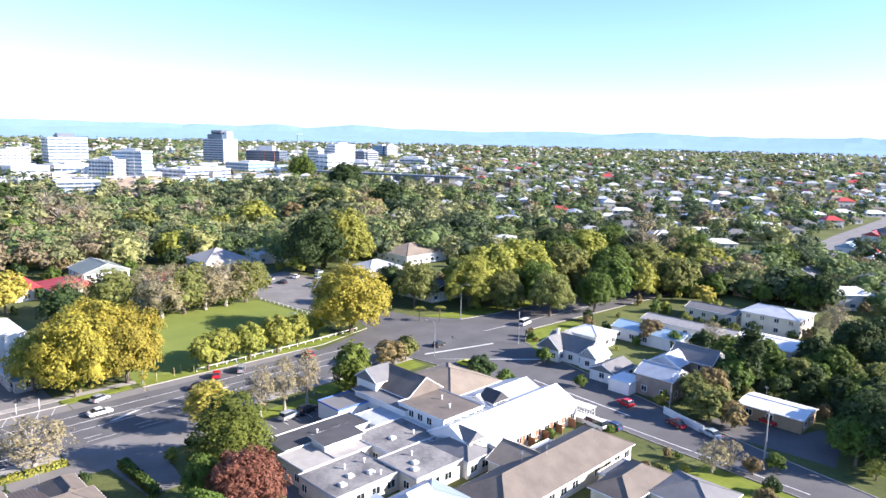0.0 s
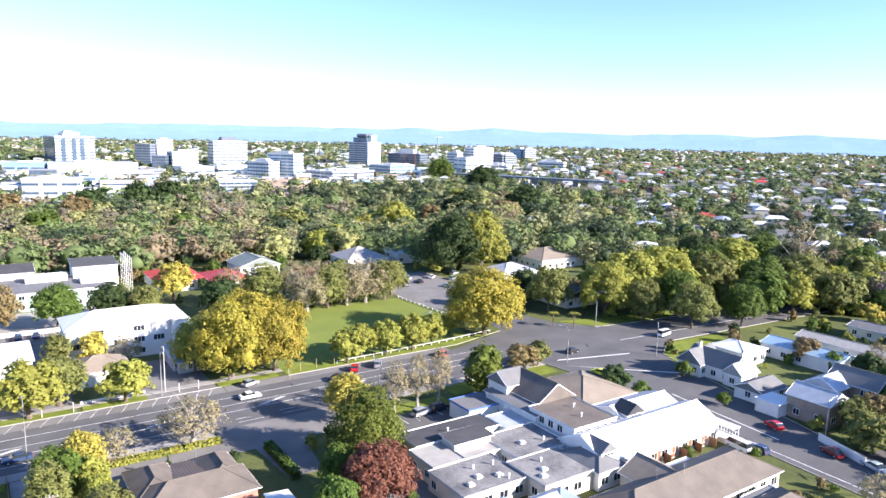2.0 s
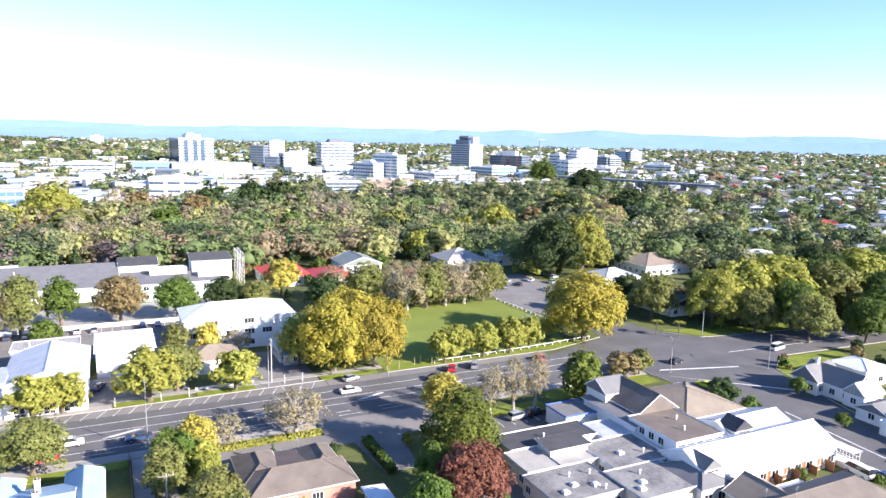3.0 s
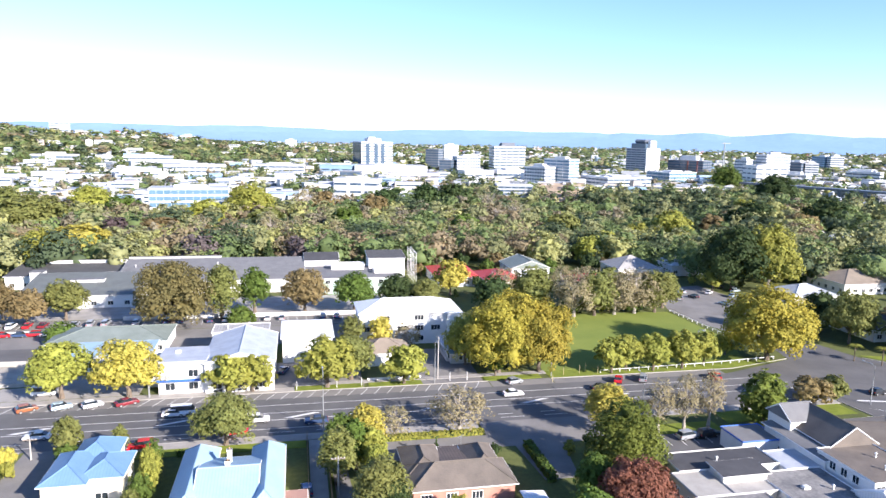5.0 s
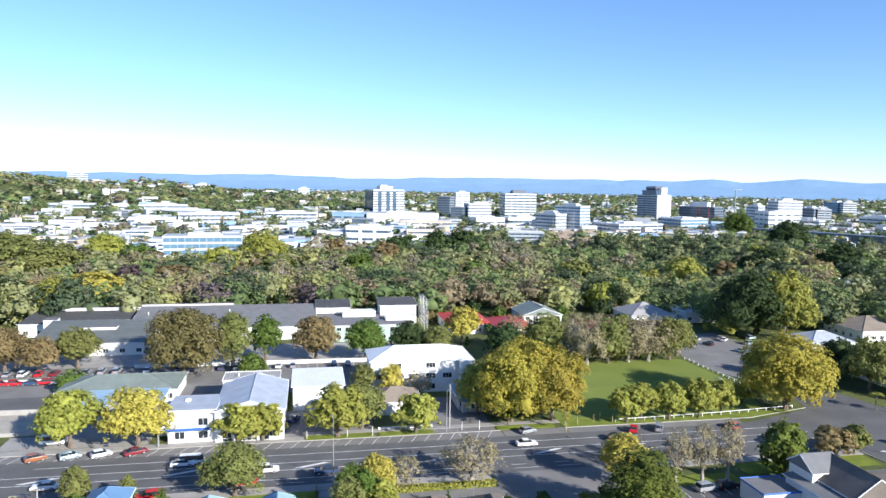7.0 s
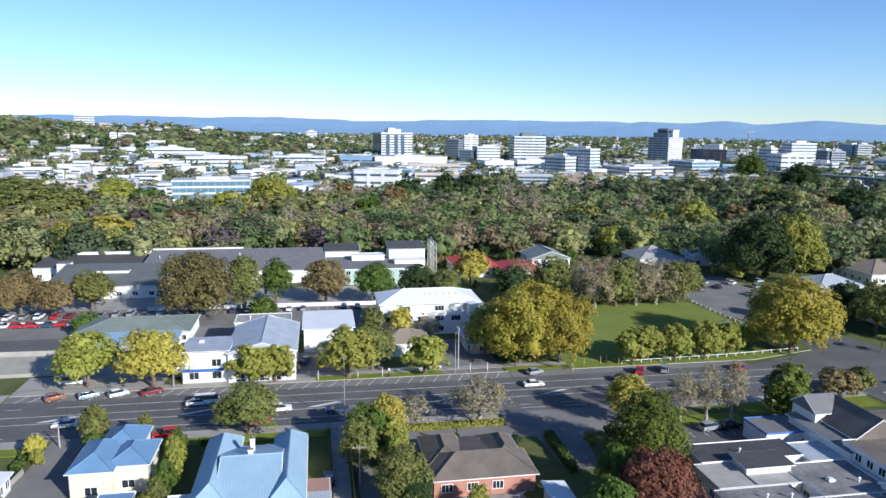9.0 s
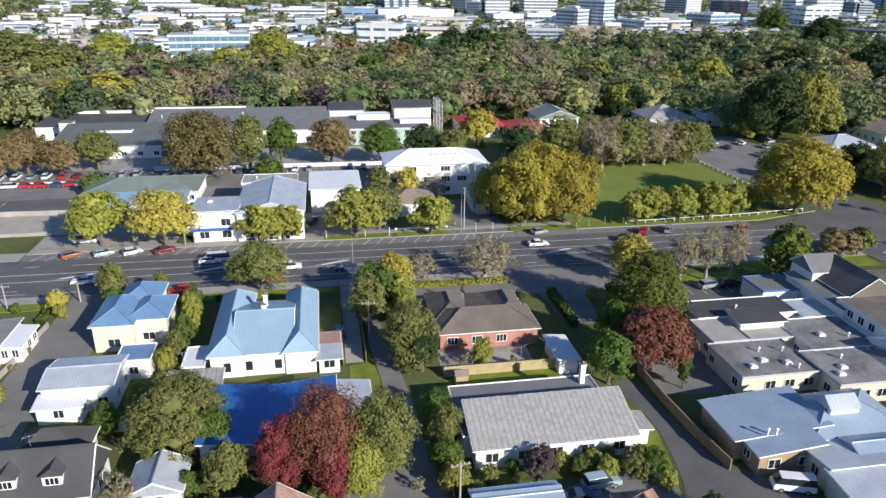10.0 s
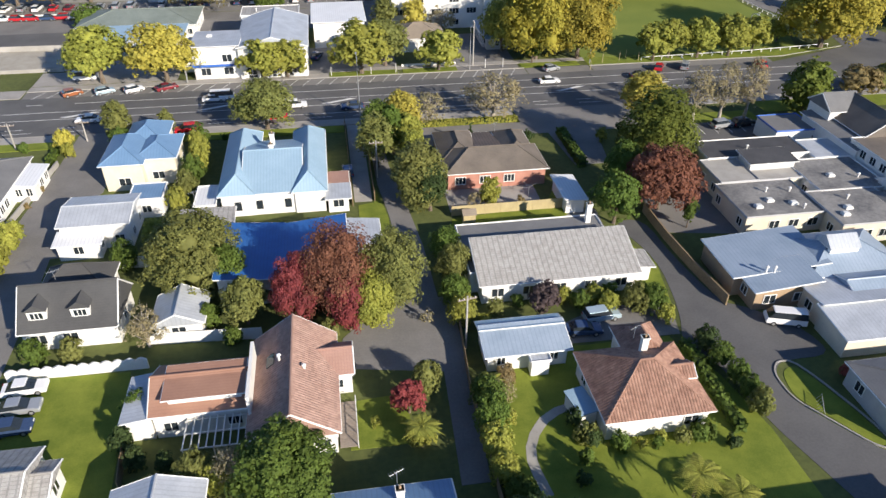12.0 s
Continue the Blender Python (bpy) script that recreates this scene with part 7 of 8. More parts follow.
for x, y, a in ((136.3, 225.2, 110), (136.8, 217, 110), (130.4, 215, 60), (156, 231, 20), (158, 224, 20), (146, 222, 40), (142, 206, 110), (150, 208, 110), (152, 216, 20)):
    k = rnd.choice(["white", "silver", "blue", "black", "palegreen"])
    car(rnd.choice(["sedan", "hatch"]), k, x, y, a, NAMES[k] + " car beside the park lawn", "park cars")


# ---- poles, lamps and fences ----
def street_lamp(x, y, h, rz, reach=2.2, label="slim grey steel street lamp"):
    ob = empty("street_lamp", x, y, 0, rz, label + " by the road", "street lamp", "street lamps")
    part("pole", tube([(0, 0, -0.2), (0, 0, h * 0.6), (0, 0, h - 0.5), (0, -reach * 0.35, h), (0, -reach, h + 0.1)], [0.11, 0.09, 0.07, 0.055, 0.045], 8), METAL, ob)
    part("lamp_head", box(-0.16, -reach - 0.55, h + 0.02, 0.16, -reach + 0.1, h + 0.2, bevel=0.05), METAL, ob)


for x, y, h, rz in ((4.2, 123.4, 12, 180), (29.8, 147, 10, 0), (67, 121, 9, 180), (97, 150.6, 9, 0), (119.3, 119.6, 9, 200), (150, 139.5, 11, 10), (143.5, 112, 8, 130), (129.6, 61.5, 8, 90), (-60, 123.4, 10, 180), (57.5, 147, 9, 0), (-30.6, 147, 9, 0)):
    street_lamp(x, y, h, rz)


def power_pole(x, y, h, rz, label="grey concrete power pole with a crossarm"):
    ob = empty("power_pole", x, y, 0, rz, label, "power pole", "power poles")
    part("pole", tube([(0, 0, -0.3), (0, 0, h)], [0.16, 0.1], 8), CONCRETE, ob)
    part("crossarm", box(-1.1, -0.07, h - 0.5, 1.1, 0.07, h - 0.36), TIMBER, ob)
    for k in (-0.95, -0.4, 0.4, 0.95):
        part("insulator", tube([(k, 0, h - 0.36), (k, 0, h - 0.18)], [0.05, 0.03], 6), WHITE, ob)


for x, y, h, rz in ((12.4, 58.5, 7.5, 10), (5.6, 100.4, 6.6, 0), (122.6, 40, 9, 60), (31, 149.5, 10, 90), (-55.4, 119, 5, 0), (-44.2, 121, 4, 0)):
    power_pole(x, y, h, rz)


def fence(pts, h, material, label, step=2.4, cap=None):
    """Posts and panels along a line."""
    x, y = pts[0]
    ob = empty("fence", x, y, 0, 0, label, "fence")
    panels = {}
    post = mesh_of("post", box(-0.06, -0.06, -0.2, 0.06, 0.06, h + 0.05), cap or material)
    for (ax, ay), (bx, by) in zip(pts, pts[1:]):
        l = math.hypot(bx - ax, by - ay)
        n = max(1, round(l / step))
        a = math.degrees(math.atan2(by - ay, bx - ax))
        for i in range(n + 1):
            t = i / n
            share("post", post, ob, pose(ax + (bx - ax) * t - x, ay + (by - ay) * t - y, 0, 0, 0, a))
            if i < n:
                w = round(l / n, 2)
                if w not in panels:
                    bm = bmesh.new()
                    k = max(3, int(w / 0.3))
                    front = []
                    for q in range(k):
                        d = 0.018 if q % 2 else 0.036
                        front += [(0.06 + (w - 0.12) * q / k, -d), (0.06 + (w - 0.12) * (q + 1) / k, -d)]
                    ring = front + [(px, -py) for px, py in reversed(front)]
                    lo = [bm.verts.new((px, py, 0.03)) for px, py in ring]
                    hi = [bm.verts.new((px, py, h)) for px, py in ring]
                    for q in range(len(ring)):
                        bm.faces.new((lo[q], lo[(q + 1) % len(ring)], hi[(q + 1) % len(ring)], hi[q]))
                    for q in range(0, len(front) - 1, 2):
                        z = len(ring) - 1
                        bm.faces.new((hi[q], hi[q + 1], hi[z - q - 1], hi[z - q]))
                    bm.normal_update()
                    panels[w] = mesh_of("panel", uv_planar(bm), material)
                share("panel", panels[w], ob, pose(ax + (bx - ax) * t - x, ay + (by - ay) * t - y, 0, 0, 0, a))
    return ob


YELLOWFENCE = mat("pale_timber", (0.48, 0.4, 0.22), (0.38, 0.31, 0.17), 0.6, 0.9)
fence([(15.6, 86.9), (33, 86.9), (36.4, 86.4)], 1.7, YELLOWFENCE, "pale yellow timber paling fence")
fence([(-31, 80.6), (-25.6, 79.9)], 1.8, FENCEWHITE, "white panelled garden fence")
fence([(-23.8, 64.3), (-10.8, 63.5)], 1.7, FENCEWHITE, "white panelled fence behind the house")
fence([(1.2, 92), (1.2, 122)], 1.6, FENCE, "brown paling fence beside the drive")
fence([(4.6, 93), (4.6, 118)], 1.7, FENCE, "brown paling fence along the lane")
fence([(-22.6, 44), (-23.2, 50)], 1.6, FENCE, "brown paling fence by the lawn")
fence([(11.8, 36), (11.6, 52), (12.6, 66)], 1.5, FENCE, "weathered paling fence along the yard")
fence([(124.5, 52), (128.2, 62)], 1.6, FENCEWHITE, "pale panel fence beside the street", 2.0)
fence([(133, 74), (134.6, 78)], 1.5, GREYWALL, "grey panel fence beside the garage")
fence([(-98, 199.6), (-58, 199.6)], 0.9, FENCEWHITE, "low white fence by the car park")
fence([(-50, 211.5), (44, 209.8)], 1.2, FENCEWHITE, "long white fence before the school")
fence([(81, 47), (86, 47)], 1.6, FENCE, "brown fence between units")
strip("wall", [(44.4, 84), (44.5, 76), (45, 69), (46, 61.2)], 0.2, -0.2, 1.6, FENCE, "dark timber garden wall curving along the drive", "wall")
strip("wall", [(-48.8, 87), (-47.6, 99), (-46.6, 112)], 0.25, -0.2, 0.9, CONCRETE, "low concrete garden wall beside the drive", "wall")
strip("wall", [(-120, 157.8), (-58, 157.8)], 0.2, -0.2, 0.8, CONCRETE, "low concrete wall before the gravel yard", "wall")
strip("wall", [(-120, 174.2), (-56, 172.2)], 0.2, -0.2, 1.2, CONCRETE, "concrete retaining wall of the car park", "wall")
strip("wall", [(27.3, 150.6), (15, 150.6)], 0.2, -0.2, 0.6, WHITE, "low white garden wall before the cottage", "wall")
bm = bmesh.new()
for i in range(12):
    x = -37.6 + i * 1.22
    pts = [(x, -0.2), (x + 1.22, -0.2)] + [(x + 1.22 - 1.22 * k / 6, 1.25 + 0.3 * math.sin(math.pi * k / 6)) for k in range(7)]
    lo = [bm.verts.new((px, 60.35, pz)) for px, pz in pts]
    hi = [bm.verts.new((px, 60.6, pz)) for px, pz in pts]
    bm.faces.new(lo), bm.faces.new(hi[::-1])
    for a in range(len(pts)):
        b = (a + 1) % len(pts)
        bm.faces.new((lo[a], hi[a], hi[b], lo[b]))
bmesh.ops.recalc_face_normals(bm, faces=bm.faces[:])
tagged(part("wall", bm, WHITE, None), "white plastered garden wall with a scalloped top", "wall", kind="structure")


def hedge(x0, y0, x1, y1, h, leaf, label):
    """A clipped hedge: leaf sprays over a box."""
    rng2 = np.random.default_rng(int(abs(x0 * 7 + y0)))
    w, d = x1 - x0, y1 - y0
    n = int((w * d + 2 * (w + d) * h) * 16)
    areas = np.array([w * d, w * h, w * h, d * h, d * h])
    f = rng2.choice(5, n, p=areas / areas.sum())
    u, v = rng2.random(n), rng2.random(n)
    lim = [(u * w, v * d, h + 0 * u), (u * w, 0 * u, v * h), (u * w, d + 0 * u, v * h), (0 * u, u * d, v * h), (w + 0 * u, u * d, v * h)]
    pos = np.stack([np.choose(f, [l[k] for l in lim]) for k in range(3)], 1) + rng2.normal(size=(n, 3)) * 0.07
    nor = np.array([(0, 0, 1), (0, -1, 0), (0, 1, 0), (-1, 0, 0), (1, 0, 0)], float)[f] + rng2.normal(size=(n, 3)) * 0.35
    nor /= np.linalg.norm(nor, axis=1)[:, None]
    a = np.cross(nor, rng2.normal(size=(n, 3)))
    a /= np.linalg.norm(a, axis=1)[:, None]
    b = np.cross(nor, a)
    s = (0.14 + 0.16 * rng2.random(n))[:, None]
    verts = np.stack([pos - a * s, pos - b * s, pos + a * s, pos + b * s], 1).reshape(-1, 3)
    ob = empty("hedge", x0, y0, 0, 0, label, "hedge")
    share("leaves", quads_mesh("leaves", verts, np.arange(n * 4).reshape(-1, 4), LEAVES[leaf]), ob)
    part("core", box(0.12, 0.12, -0.1, w - 0.12, d - 0.12, h - 0.12), LEAVES["dark"], ob)


hedge(14.5, 118.3, 33.5, 119.3, 1.0, "lime", "clipped yellow-green hedge along the footpath")
hedge(39.2, 99, 40.6, 112, 1.4, "green", "dark green hedge along the driveway")
hedge(-20.6, 118, -14.8, 119, 0.9, "green", "clipped green hedge before the villa")
hedge(36.9, 42, 38, 55, 1.2, "green", "rough green hedge beside the lawn")
hedge(84, 33, 85, 45, 1.3, "green", "clipped green hedge by the units")
hedge(-48.6, 112, -47.6, 118, 1.0, "green", "green hedge beside the driveway")


# ---- roof furniture ----
def aerial(x, y, z, h, label="thin television aerial on a roof"):
    ob = empty("aerial", x, y, z, 25, label, "aerial", "aerials")
    part("mast", tube([(0, 0, -0.2), (0, 0, h)], [0.03, 0.025], 5), METAL, ob)
    part("boom", tube([(-0.7, 0, h - 0.15), (0.7, 0, h - 0.15)], [0.018, 0.018], 4), METAL, ob)
    for k in range(6):
        part("rod", tube([(-0.65 + k * 0.26, -0.35, h - 0.15), (-0.65 + k * 0.26, 0.35, h - 0.15)], [0.012, 0.012], 4), METAL, ob)


for x, y, z, h in ((2.4, 37.4, 4.2, 2.4), (-20.8, 88.8, 4.6, 1.6), (24, 70, 5.6, 1.4), (29.5, 52.3, 4.8, 1.5), (26, 105.5, 4.7, 1.5), (81.6, 62, 4.6, 2.2), (97, 59, 4.9, 2.2), (141.4, 47, 3.4, 3.2), (-33.6, 70, 6.4, 1.2), (86, 60.5, 4.9, 2)):
    aerial(x, y, z, h)


def roof_vent(x, y, z, kind="cowl"):
    ob = empty("roof_vent", x, y, z, 0, "small white metal roof vent", "vent", "roof vents")
    if kind == "cowl":
        part("pipe", tube([(0, 0, -0.3), (0, 0, 0.5)], [0.13, 0.13], 8), WHITE, ob)
        part("cap", tube([(0, 0, 0.5), (0, 0, 0.62), (0, 0, 0.75)], [0.24, 0.24, 0.05], 8), WHITE, ob)
    else:
        part("curb", box(-0.55, -0.45, -0.15, 0.55, 0.45, 0.22), WHITE, ob)
        part("dome", box(-0.48, -0.38, 0.22, 0.48, 0.38, 0.36, bevel=0.08), LENS, ob)


for x, y, z, k in ((59, 78, 3.2, "dome"), (61.5, 79.4, 3.2, "dome"), (64.6, 78.2, 3.2, "dome"), (62.4, 82, 3.2, "cowl"), (66, 81.6, 3.2, "cowl"), (65.4, 76.8, 3.2, "cowl"), (70, 74, 3.4, "dome"), (71.5, 75.6, 3.4, "dome"), (73, 78, 3.4, "cowl"),
                   (75, 85, 3.3, "dome"), (79, 84, 3.3, "cowl"), (66.4, 95, 3.6, "cowl"), (-5.4, 52, 5.4, "cowl"), (-7.9, 53.6, 5.6, "cowl"), (51, 62.4, 4.0, "cowl"), (52, 62.2, 4.0, "cowl"), (88, 84, 5.7, "cowl"), (90, 88, 5.7, "cowl"),
                   (-17, 173, 7.2, "cowl"), (-12, 174, 7.2, "dome"), (-26, 156, 7.0, "dome"), (24, 186, 10.2, "dome"), (28, 186.4, 10.2, "dome"), (31, 186.4, 10.2, "dome"), (34, 186.4, 10.2, "dome"), (-56, 258.5, 7.2, "cowl"), (-42, 256, 8.2, "cowl"), (-28, 256, 8.2, "cowl")):
    roof_vent(x, y, z, k)


# ---- dormers, porches and pergolas ----
def dormer(parent, x, y, z, w, h, depth, wallm, roofm, rz=0):
    """A gabled dormer whose front looks to -y in the house's own frame."""
    ob = part("dormer", wall_bm(-w / 2, 0, w / 2, depth, 0, h, "gy", w * 0.42), wallm, parent)
    ob.matrix_basis = pose(x, y, z, 0, 0, rz)
    bm, _, _ = roof_bm(-w / 2, 0, w / 2, depth, h + 0.06, w * 0.42, "gy", 0.18, 0.08, 0.15)
    part("dormer_roof", bm, roofm, ob)
    fm, pm = window_meshes(w * 0.66, h * 0.62, 3)
    wn = share("window", fm, ob, pose(0, 0, h * 0.2))
    share("pane", pm, wn)


def local(house, x, y):
    return x - house.matrix_basis.translation.x, y - house.matrix_basis.translation.y


for x in (-35.0, -30.4):
    dormer(dormer_house, *local(dormer_house, x, 65.9), 3.7, 2.0, 1.35, 3.0, WHITE, R_SLATE)
dormer(white_hall, *local(white_hall, 82.6, 72.4), 3.4, 3.4, 1.5, 4, WHITE, R_GREY)
dormer(motel_wing, *local(motel_wing, 98.6, 80.6), 3.9, 4.2, 1.2, 3.6, WHITE, R_DARK)
dormer(brick_unit, *local(brick_unit, 60.6, 65.6), 3.9, 3.0, 1.1, 4.0, WHITE, R_SILVER, -90)
for k in range(6):
    sky_light = part("skylight", box(-0.5, -0.55, 0, 0.5, 0.55, 0.5, bevel=0.06), WHITE, flats)
    sky_light.matrix_basis = pose(*local(flats, 28.4 + k * 1.7, 181.0), 9.75)
lx, ly = local(pink_house, -10.75, 53)
part("parapet_wall", box(lx - 0.16, ly - 4.4, 2.5, lx + 0.16, ly + 3.6, 5.7), WHITE, pink_house)
for x in (-14.6, -13.9, -12.9, -12.3):
    window(pink_house, *local(pink_house, x, 50.6), 4.25, 0, 0.42, 0.3, 1)
sk = local(pink_house, -8.9, 54.4)
ob = part("skylight", box(-0.5, -0.8, 0, 0.5, 0.8, 0.1), GLASS, pink_house)
ob.matrix_basis = pose(*sk, 4.72, 0, -37, 0)
pergola = empty("pergola", -14, 48, 0, 0, "white timber pergola beside the house", "pergola")
for k in range(9):
    part("rafter", box(-3 + k * 0.72, -2, 2.35, -2.9 + k * 0.72, 1.9, 2.5), WHITE, pergola)
for k in (-3, -0.2, 2.8):
    part("post", box(k, -1.9, -0.1, k + 0.1, -1.8, 2.35), WHITE, pergola)
for yy in (-1.9, 0, 1.7):
    part("beam", box(-3.1, yy, 2.22, 3, yy + 0.1, 2.35), WHITE, pergola)
deck = empty("deck", -1.5, 48.8, 0, 0, "weathered timber deck with a white rail", "deck")
for k in range(12):
    part("board", box(-0.9, -3 + k * 0.5, 0.3, 0.9, -2.53 + k * 0.5, 0.36), TIMBER, deck)
for k in range(5):
    part("post", box(0.84, -3 + k * 1.45, 0, 0.92, -2.92 + k * 1.45, 1.3), WHITE, deck)
part("rail", box(0.84, -3, 1.24, 0.92, 2.9, 1.32), WHITE, deck)
# clothes line, tank, bins, signs
line = empty("clothes_line", 28.4, 91, 0, 0, "rotary clothes line on the terrace lawn", "clothes line")
part("pole", tube([(0, 0, 0), (0, 0, 2.0)], [0.04, 0.03], 6), METAL, line)
for k in range(4):
    a = k * math.pi / 2 + 0.4
    part("arm", tube([(0, 0, 1.5), (1.5 * math.cos(a), 1.5 * math.sin(a), 2.0)], [0.025, 0.02], 5), METAL, line)
tank = empty("lean_to", 22.2, 46.8, 0, 12, "small blue-roofed lean-to beside the bungalow", "lean-to")
part("wall", box(-0.9, -1.6, 0, 0.9, 1.6, 1.9), WHITE, tank)
part("roof", box(-1.1, -1.8, 1.9, 1.1, 1.8, 2.0), R_BLUEL, tank)
gs = empty("garden_shed", 17.8, 85.2, 0, 0, "little yellow timber playhouse on the lawn", "shed")
part("wall", wall_bm(-0.9, -0.8, 0.9, 0.8, 0, 1.5, "gx", 0.6), YELLOWFENCE, gs)
part("roof", roof_bm(-0.9, -0.8, 0.9, 0.8, 1.55, 0.6, "gx", 0.15, 0.06, 0.15)[0], R_TAN, gs)
sign = empty("shop_sign", -29.6, 147.6, 0, 0, "white shop sign with a blue band", "sign")
part("board", box(-1.1, -0.06, 3.2, 1.1, 0.06, 4.2), WHITE, sign)
part("band", box(-1.0, -0.09, 3.5, 0.9, -0.065, 3.75), BLUEPAINT, sign)
for k in (-0.95, 0.95):
    part("post", box(k - 0.05, -0.05, 0, k + 0.05, 0.05, 3.2), METAL, sign)
fascia = part("fascia", box(-9.4 + 5.6, -0.3, 3.1, 14, 0.0, 3.5), BLUEPAINT, shop)
fascia.matrix_basis = pose(*local(shop, -25.4, 147.75), 0)
for x in (-17, -14.5, -12, -9.5):
    window(shop, *local(shop, x, 147.8), 0.3, 0, 1.9, 2.3, 2)
for x, y in ((64.9, 147.9), (66.9, 149.1), (69.2, 147.2), (56.4, 143.2), (60.6, 147.2), (37.4, 147.4), (33.4, 147.4), (8, 147), (-0.6, 147), (13.4, 147)):
    bo = empty("bollard_post", x, y, 0.1, 0, "slim pale verge marker post", "post", "verge posts")
    part("post", tube([(0, 0, 0), (0, 0, 2.0)], [0.07, 0.06], 6), YELLOWFENCE if x > 50 else WHITE, bo)
goal = empty("goal_posts", 112, 172, 0, 30, "small white goal frame on the lawn", "goal")
part("left_post", tube([(-2, 0, 0), (-2, 0, 2)], [0.05, 0.05], 6), WHITE, goal)
part("right_post", tube([(2, 0, 0), (2, 0, 2)], [0.05, 0.05], 6), WHITE, goal)
part("crossbar", tube([(-2, 0, 2), (2, 0, 2)], [0.05, 0.05], 6), WHITE, goal)


def rail_fence(pts, h, label):
    x, y = pts[0]
    ob = empty("rail_fence", x, y, 0, 0, label, "fence")
    post = mesh_of("post", box(-0.07, -0.07, -0.2, 0.07, 0.07, h), FENCEWHITE)
    for (ax, ay), (bx, by) in zip(pts, pts[1:]):
        l = math.hypot(bx - ax, by - ay)
        n = max(1, round(l / 2.5))
        a = math.degrees(math.atan2(by - ay, bx - ax))
        for i in range(n + 1):
            share("post", post, ob, pose(ax + (bx - ax) * i / n - x, ay + (by - ay) * i / n - y, 0, 0, 0, a))
        rail = part("rail", box(0, -0.05, h - 0.16, l, 0.05, h - 0.02), FENCEWHITE, ob)
        rail.matrix_basis = pose(ax - x, ay - y, 0, 0, 0, a)


rail_fence([(70, 147.4), (98, 148.6), (119, 150.6)], 0.85, "low white timber rail along the park")
rail_fence([(119.2, 170), (118, 200)], 0.8, "low pale rail between lawn and car park")


def palm(x, y, h, spread, label):
    """A short stem with drooping fronds of narrow leaflets."""
    ob = empty("tree_fern", x, y, 0, x * 40, label, "tree fern")
    part("trunk", tube([(0, 0, -0.2), (0.05, 0, h * 0.6), (0, 0, h)], [0.16, 0.13, 0.1], 7), BARK, ob)
    rnd2 = random.Random(int(x * 10))
    for k in range(15):
        a = k * 2.4 + rnd2.random() * 0.3
        r = spread * (0.8 + 0.3 * rnd2.random())
        bm = bmesh.new()
        for q in range(14):
            t = q / 13
            px, pz = r * t, h + 0.1 + r * (0.55 * t - 0.75 * t * t)
            w = 0.42 * math.sin(math.pi * min(1, t * 0.9 + 0.08)) * spread / 2
            for sgn in (-1, 1):
                f = [bm.verts.new((px, 0.01 * sgn, pz)), bm.verts.new((px + 0.16, 0.01 * sgn, pz - 0.01)), bm.verts.new((px + 0.34, sgn * w, pz - 0.1)), bm.verts.new((px + 0.22, sgn * w, pz - 0.1))]
                bm.faces.new(f)
        fr = part("frond", bm, LEAVES["lime"], ob)
        fr.matrix_basis = pose(0, 0, 0, 0, 0, math.degrees(a))


for x, y, h, sp in ((29.4, 35.6, 3.2, 2.4), (32.4, 33.6, 2.6, 2.0), (5.6, 45, 3.0, 1.8), (13.4, 50.4, 2.4, 1.6), (143, 141.5, 4.6, 1.8), (139, 146, 4.2, 1.8)):
    palm(x, y, h, sp, "green tree fern with drooping fronds")
rack = empty("bike_rack", 47.6, 43.8, 0.05, 62, "low steel bicycle rack on the kerb", "bike rack")
part("rail", tube([(-1.3, 0, 0.75), (1.3, 0, 0.75)], [0.03, 0.03], 6), METAL, rack)
for k in range(6):
    part("hoop", tube([(-1.2 + k * 0.48, -0.35, 0), (-1.2 + k * 0.48, 0, 0.75), (-1.2 + k * 0.48, 0.35, 0)], [0.025, 0.025, 0.025], 5), METAL, rack)
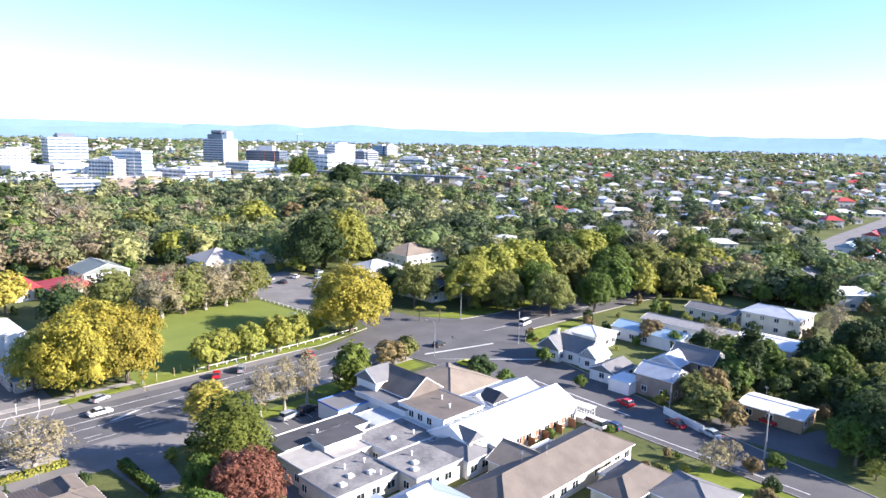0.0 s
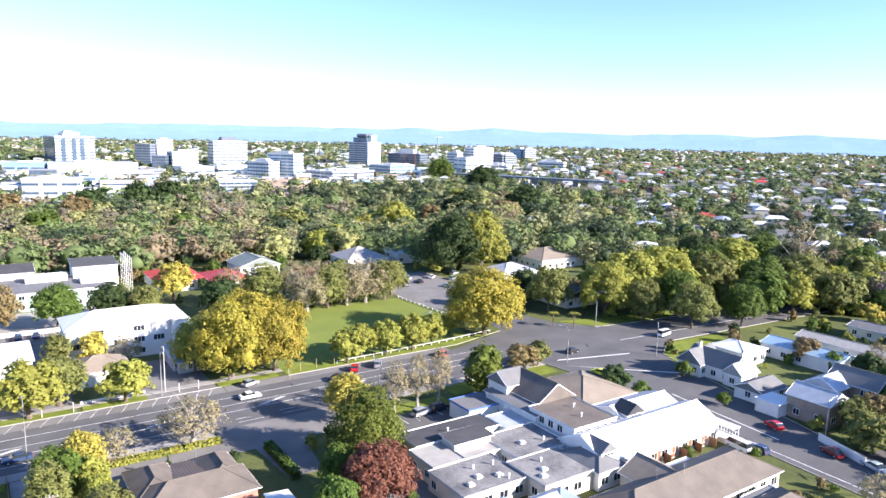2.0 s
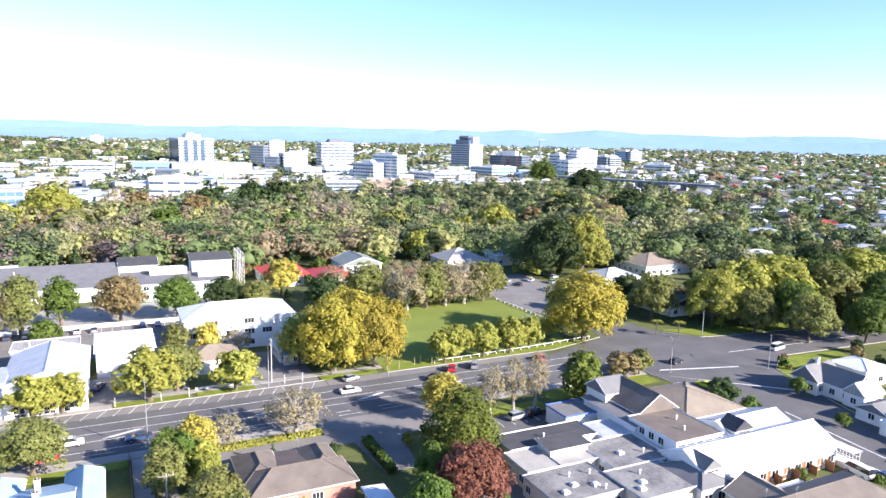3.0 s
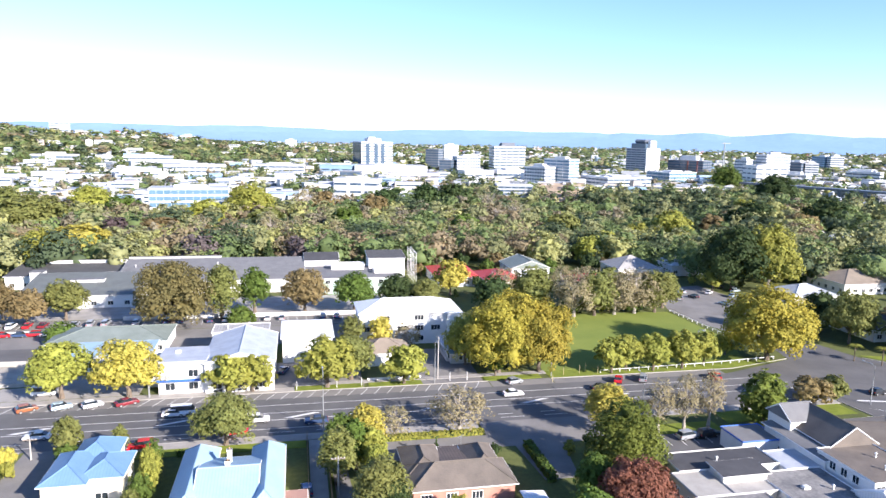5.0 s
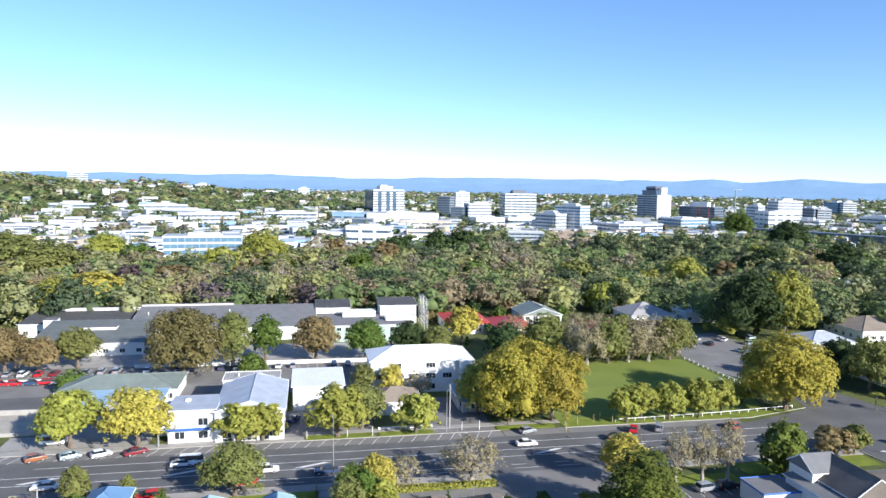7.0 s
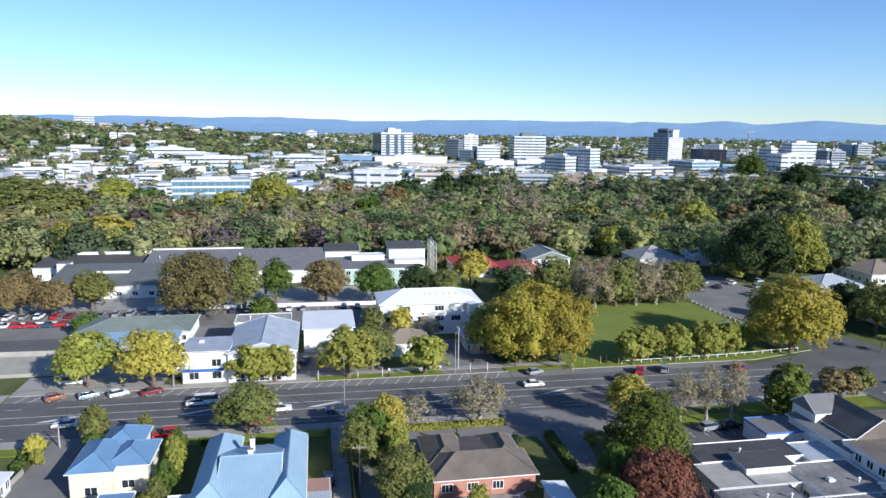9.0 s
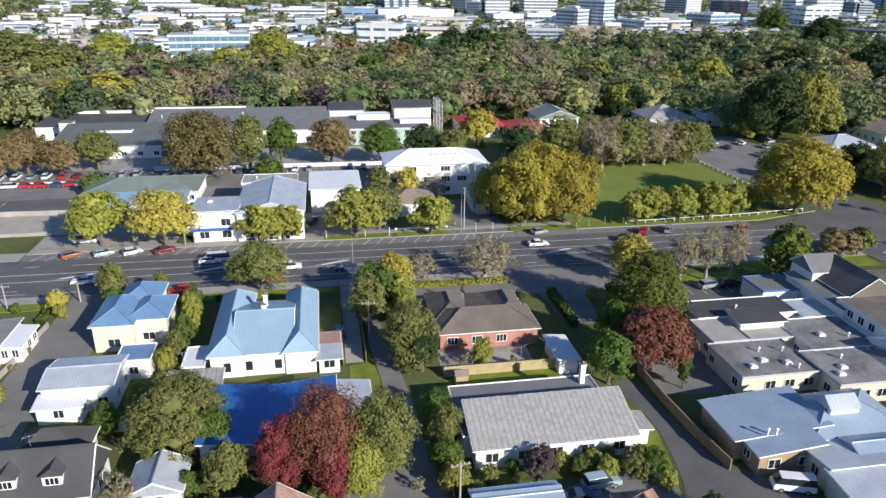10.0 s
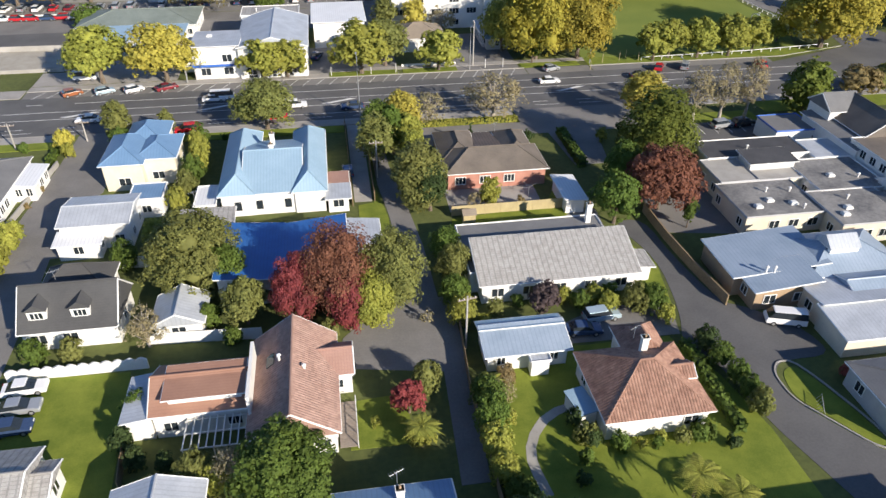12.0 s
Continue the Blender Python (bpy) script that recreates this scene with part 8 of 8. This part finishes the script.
# the hall's garden side
for k in range(6):
    x = 86 + k * 4.2
    door(white_hall, *local(white_hall, x, 71.8), 0, 1.1, 2.1, 0.2, BROWNDOOR)
    scr = part("screen", box(-0.05, -1.6, 0, 0.05, 0, 1.7), BROWNDOOR, white_hall)
    scr.matrix_basis = pose(*local(white_hall, x + 1.5, 71.75), 0.1)
balcony = empty("balcony", 112.4, 71.6, 0, 0, "white railed balcony at the hall end", "balcony")
part("slab", box(-1.0, -2.4, 0.9, 1.4, 2.4, 1.1), WHITE, balcony)
part("plinth", box(-0.9, -2.2, -0.2, 1.2, 2.2, 0.9), CREAM, balcony)
for k in range(9):
    part("baluster", box(1.3, -2.4 + k * 0.59, 1.1, 1.36, -2.32 + k * 0.59, 2.1), WHITE, balcony)
part("rail", box(1.28, -2.42, 2.1, 1.4, 2.42, 2.18), WHITE, balcony)
for yy in (-2.4, 2.3):
    part("post", box(1.26, yy, 1.1, 1.38, yy + 0.1, 3.2), WHITE, balcony)
part("roof", box(-1.0, -2.6, 3.2, 1.6, 2.6, 3.32), R_WHITE, balcony)
# school roof pieces and scaffold
for x0, y0, x1, y1, z0, z1 in ((-96, 275.3, -60.6, 275.9, 3.0, 6.9), (-72, 240, -62, 243, 4.4, 6.6), (-60.2, 268.5, -28, 269.1, 3.0, 8.9), (-88, 252, -84, 256, -0.2, 7.0)):
    lantern = empty("roof_lantern", (x0 + x1) / 2, (y0 + y1) / 2, 0, 0, "white clerestory upstand on the school roof", "roof lantern", "roof lanterns")
    hx, hy = (x1 - x0) / 2, (y1 - y0) / 2
    part("upstand", box(-hx, -hy, z0, hx, hy, z1), WHITE, lantern)
    part("cap", box(-hx - 0.2, -hy - 0.2, z1, hx + 0.2, hy + 0.2, z1 + 0.12), R_GREY, lantern)
scaffold = empty("scaffold", 42.6, 262, 0, 0, "white tube scaffold round the school block", "scaffold")
for k in range(5):
    for q in range(2):
        part("standard", tube([(q * 1.2, -7 + k * 3.5, 0), (q * 1.2, -7 + k * 3.5, 11.5)], [0.07, 0.07], 5), WHITE, scaffold)
for z in (2.4, 4.6, 6.8, 9, 11):
    for q in range(2):
        part("ledger", tube([(q * 1.2, -7, z), (q * 1.2, 7, z)], [0.06, 0.06], 5), WHITE, scaffold)
# shop front: ribbed upper wall
for k in range(26):
    rib = part("rib", box(-0.05, -0.06, 3.6, 0.05, 0.0, 6.4), GREYWALL, shop)
    rib.matrix_basis = pose(*local(shop, -19.2 + k * 0.53, 147.8), 0)

# trees take their sizes
for ob in list(scene.objects):
    if "size" in ob:
        ob.scale = ob["size"]
        del ob["size"]
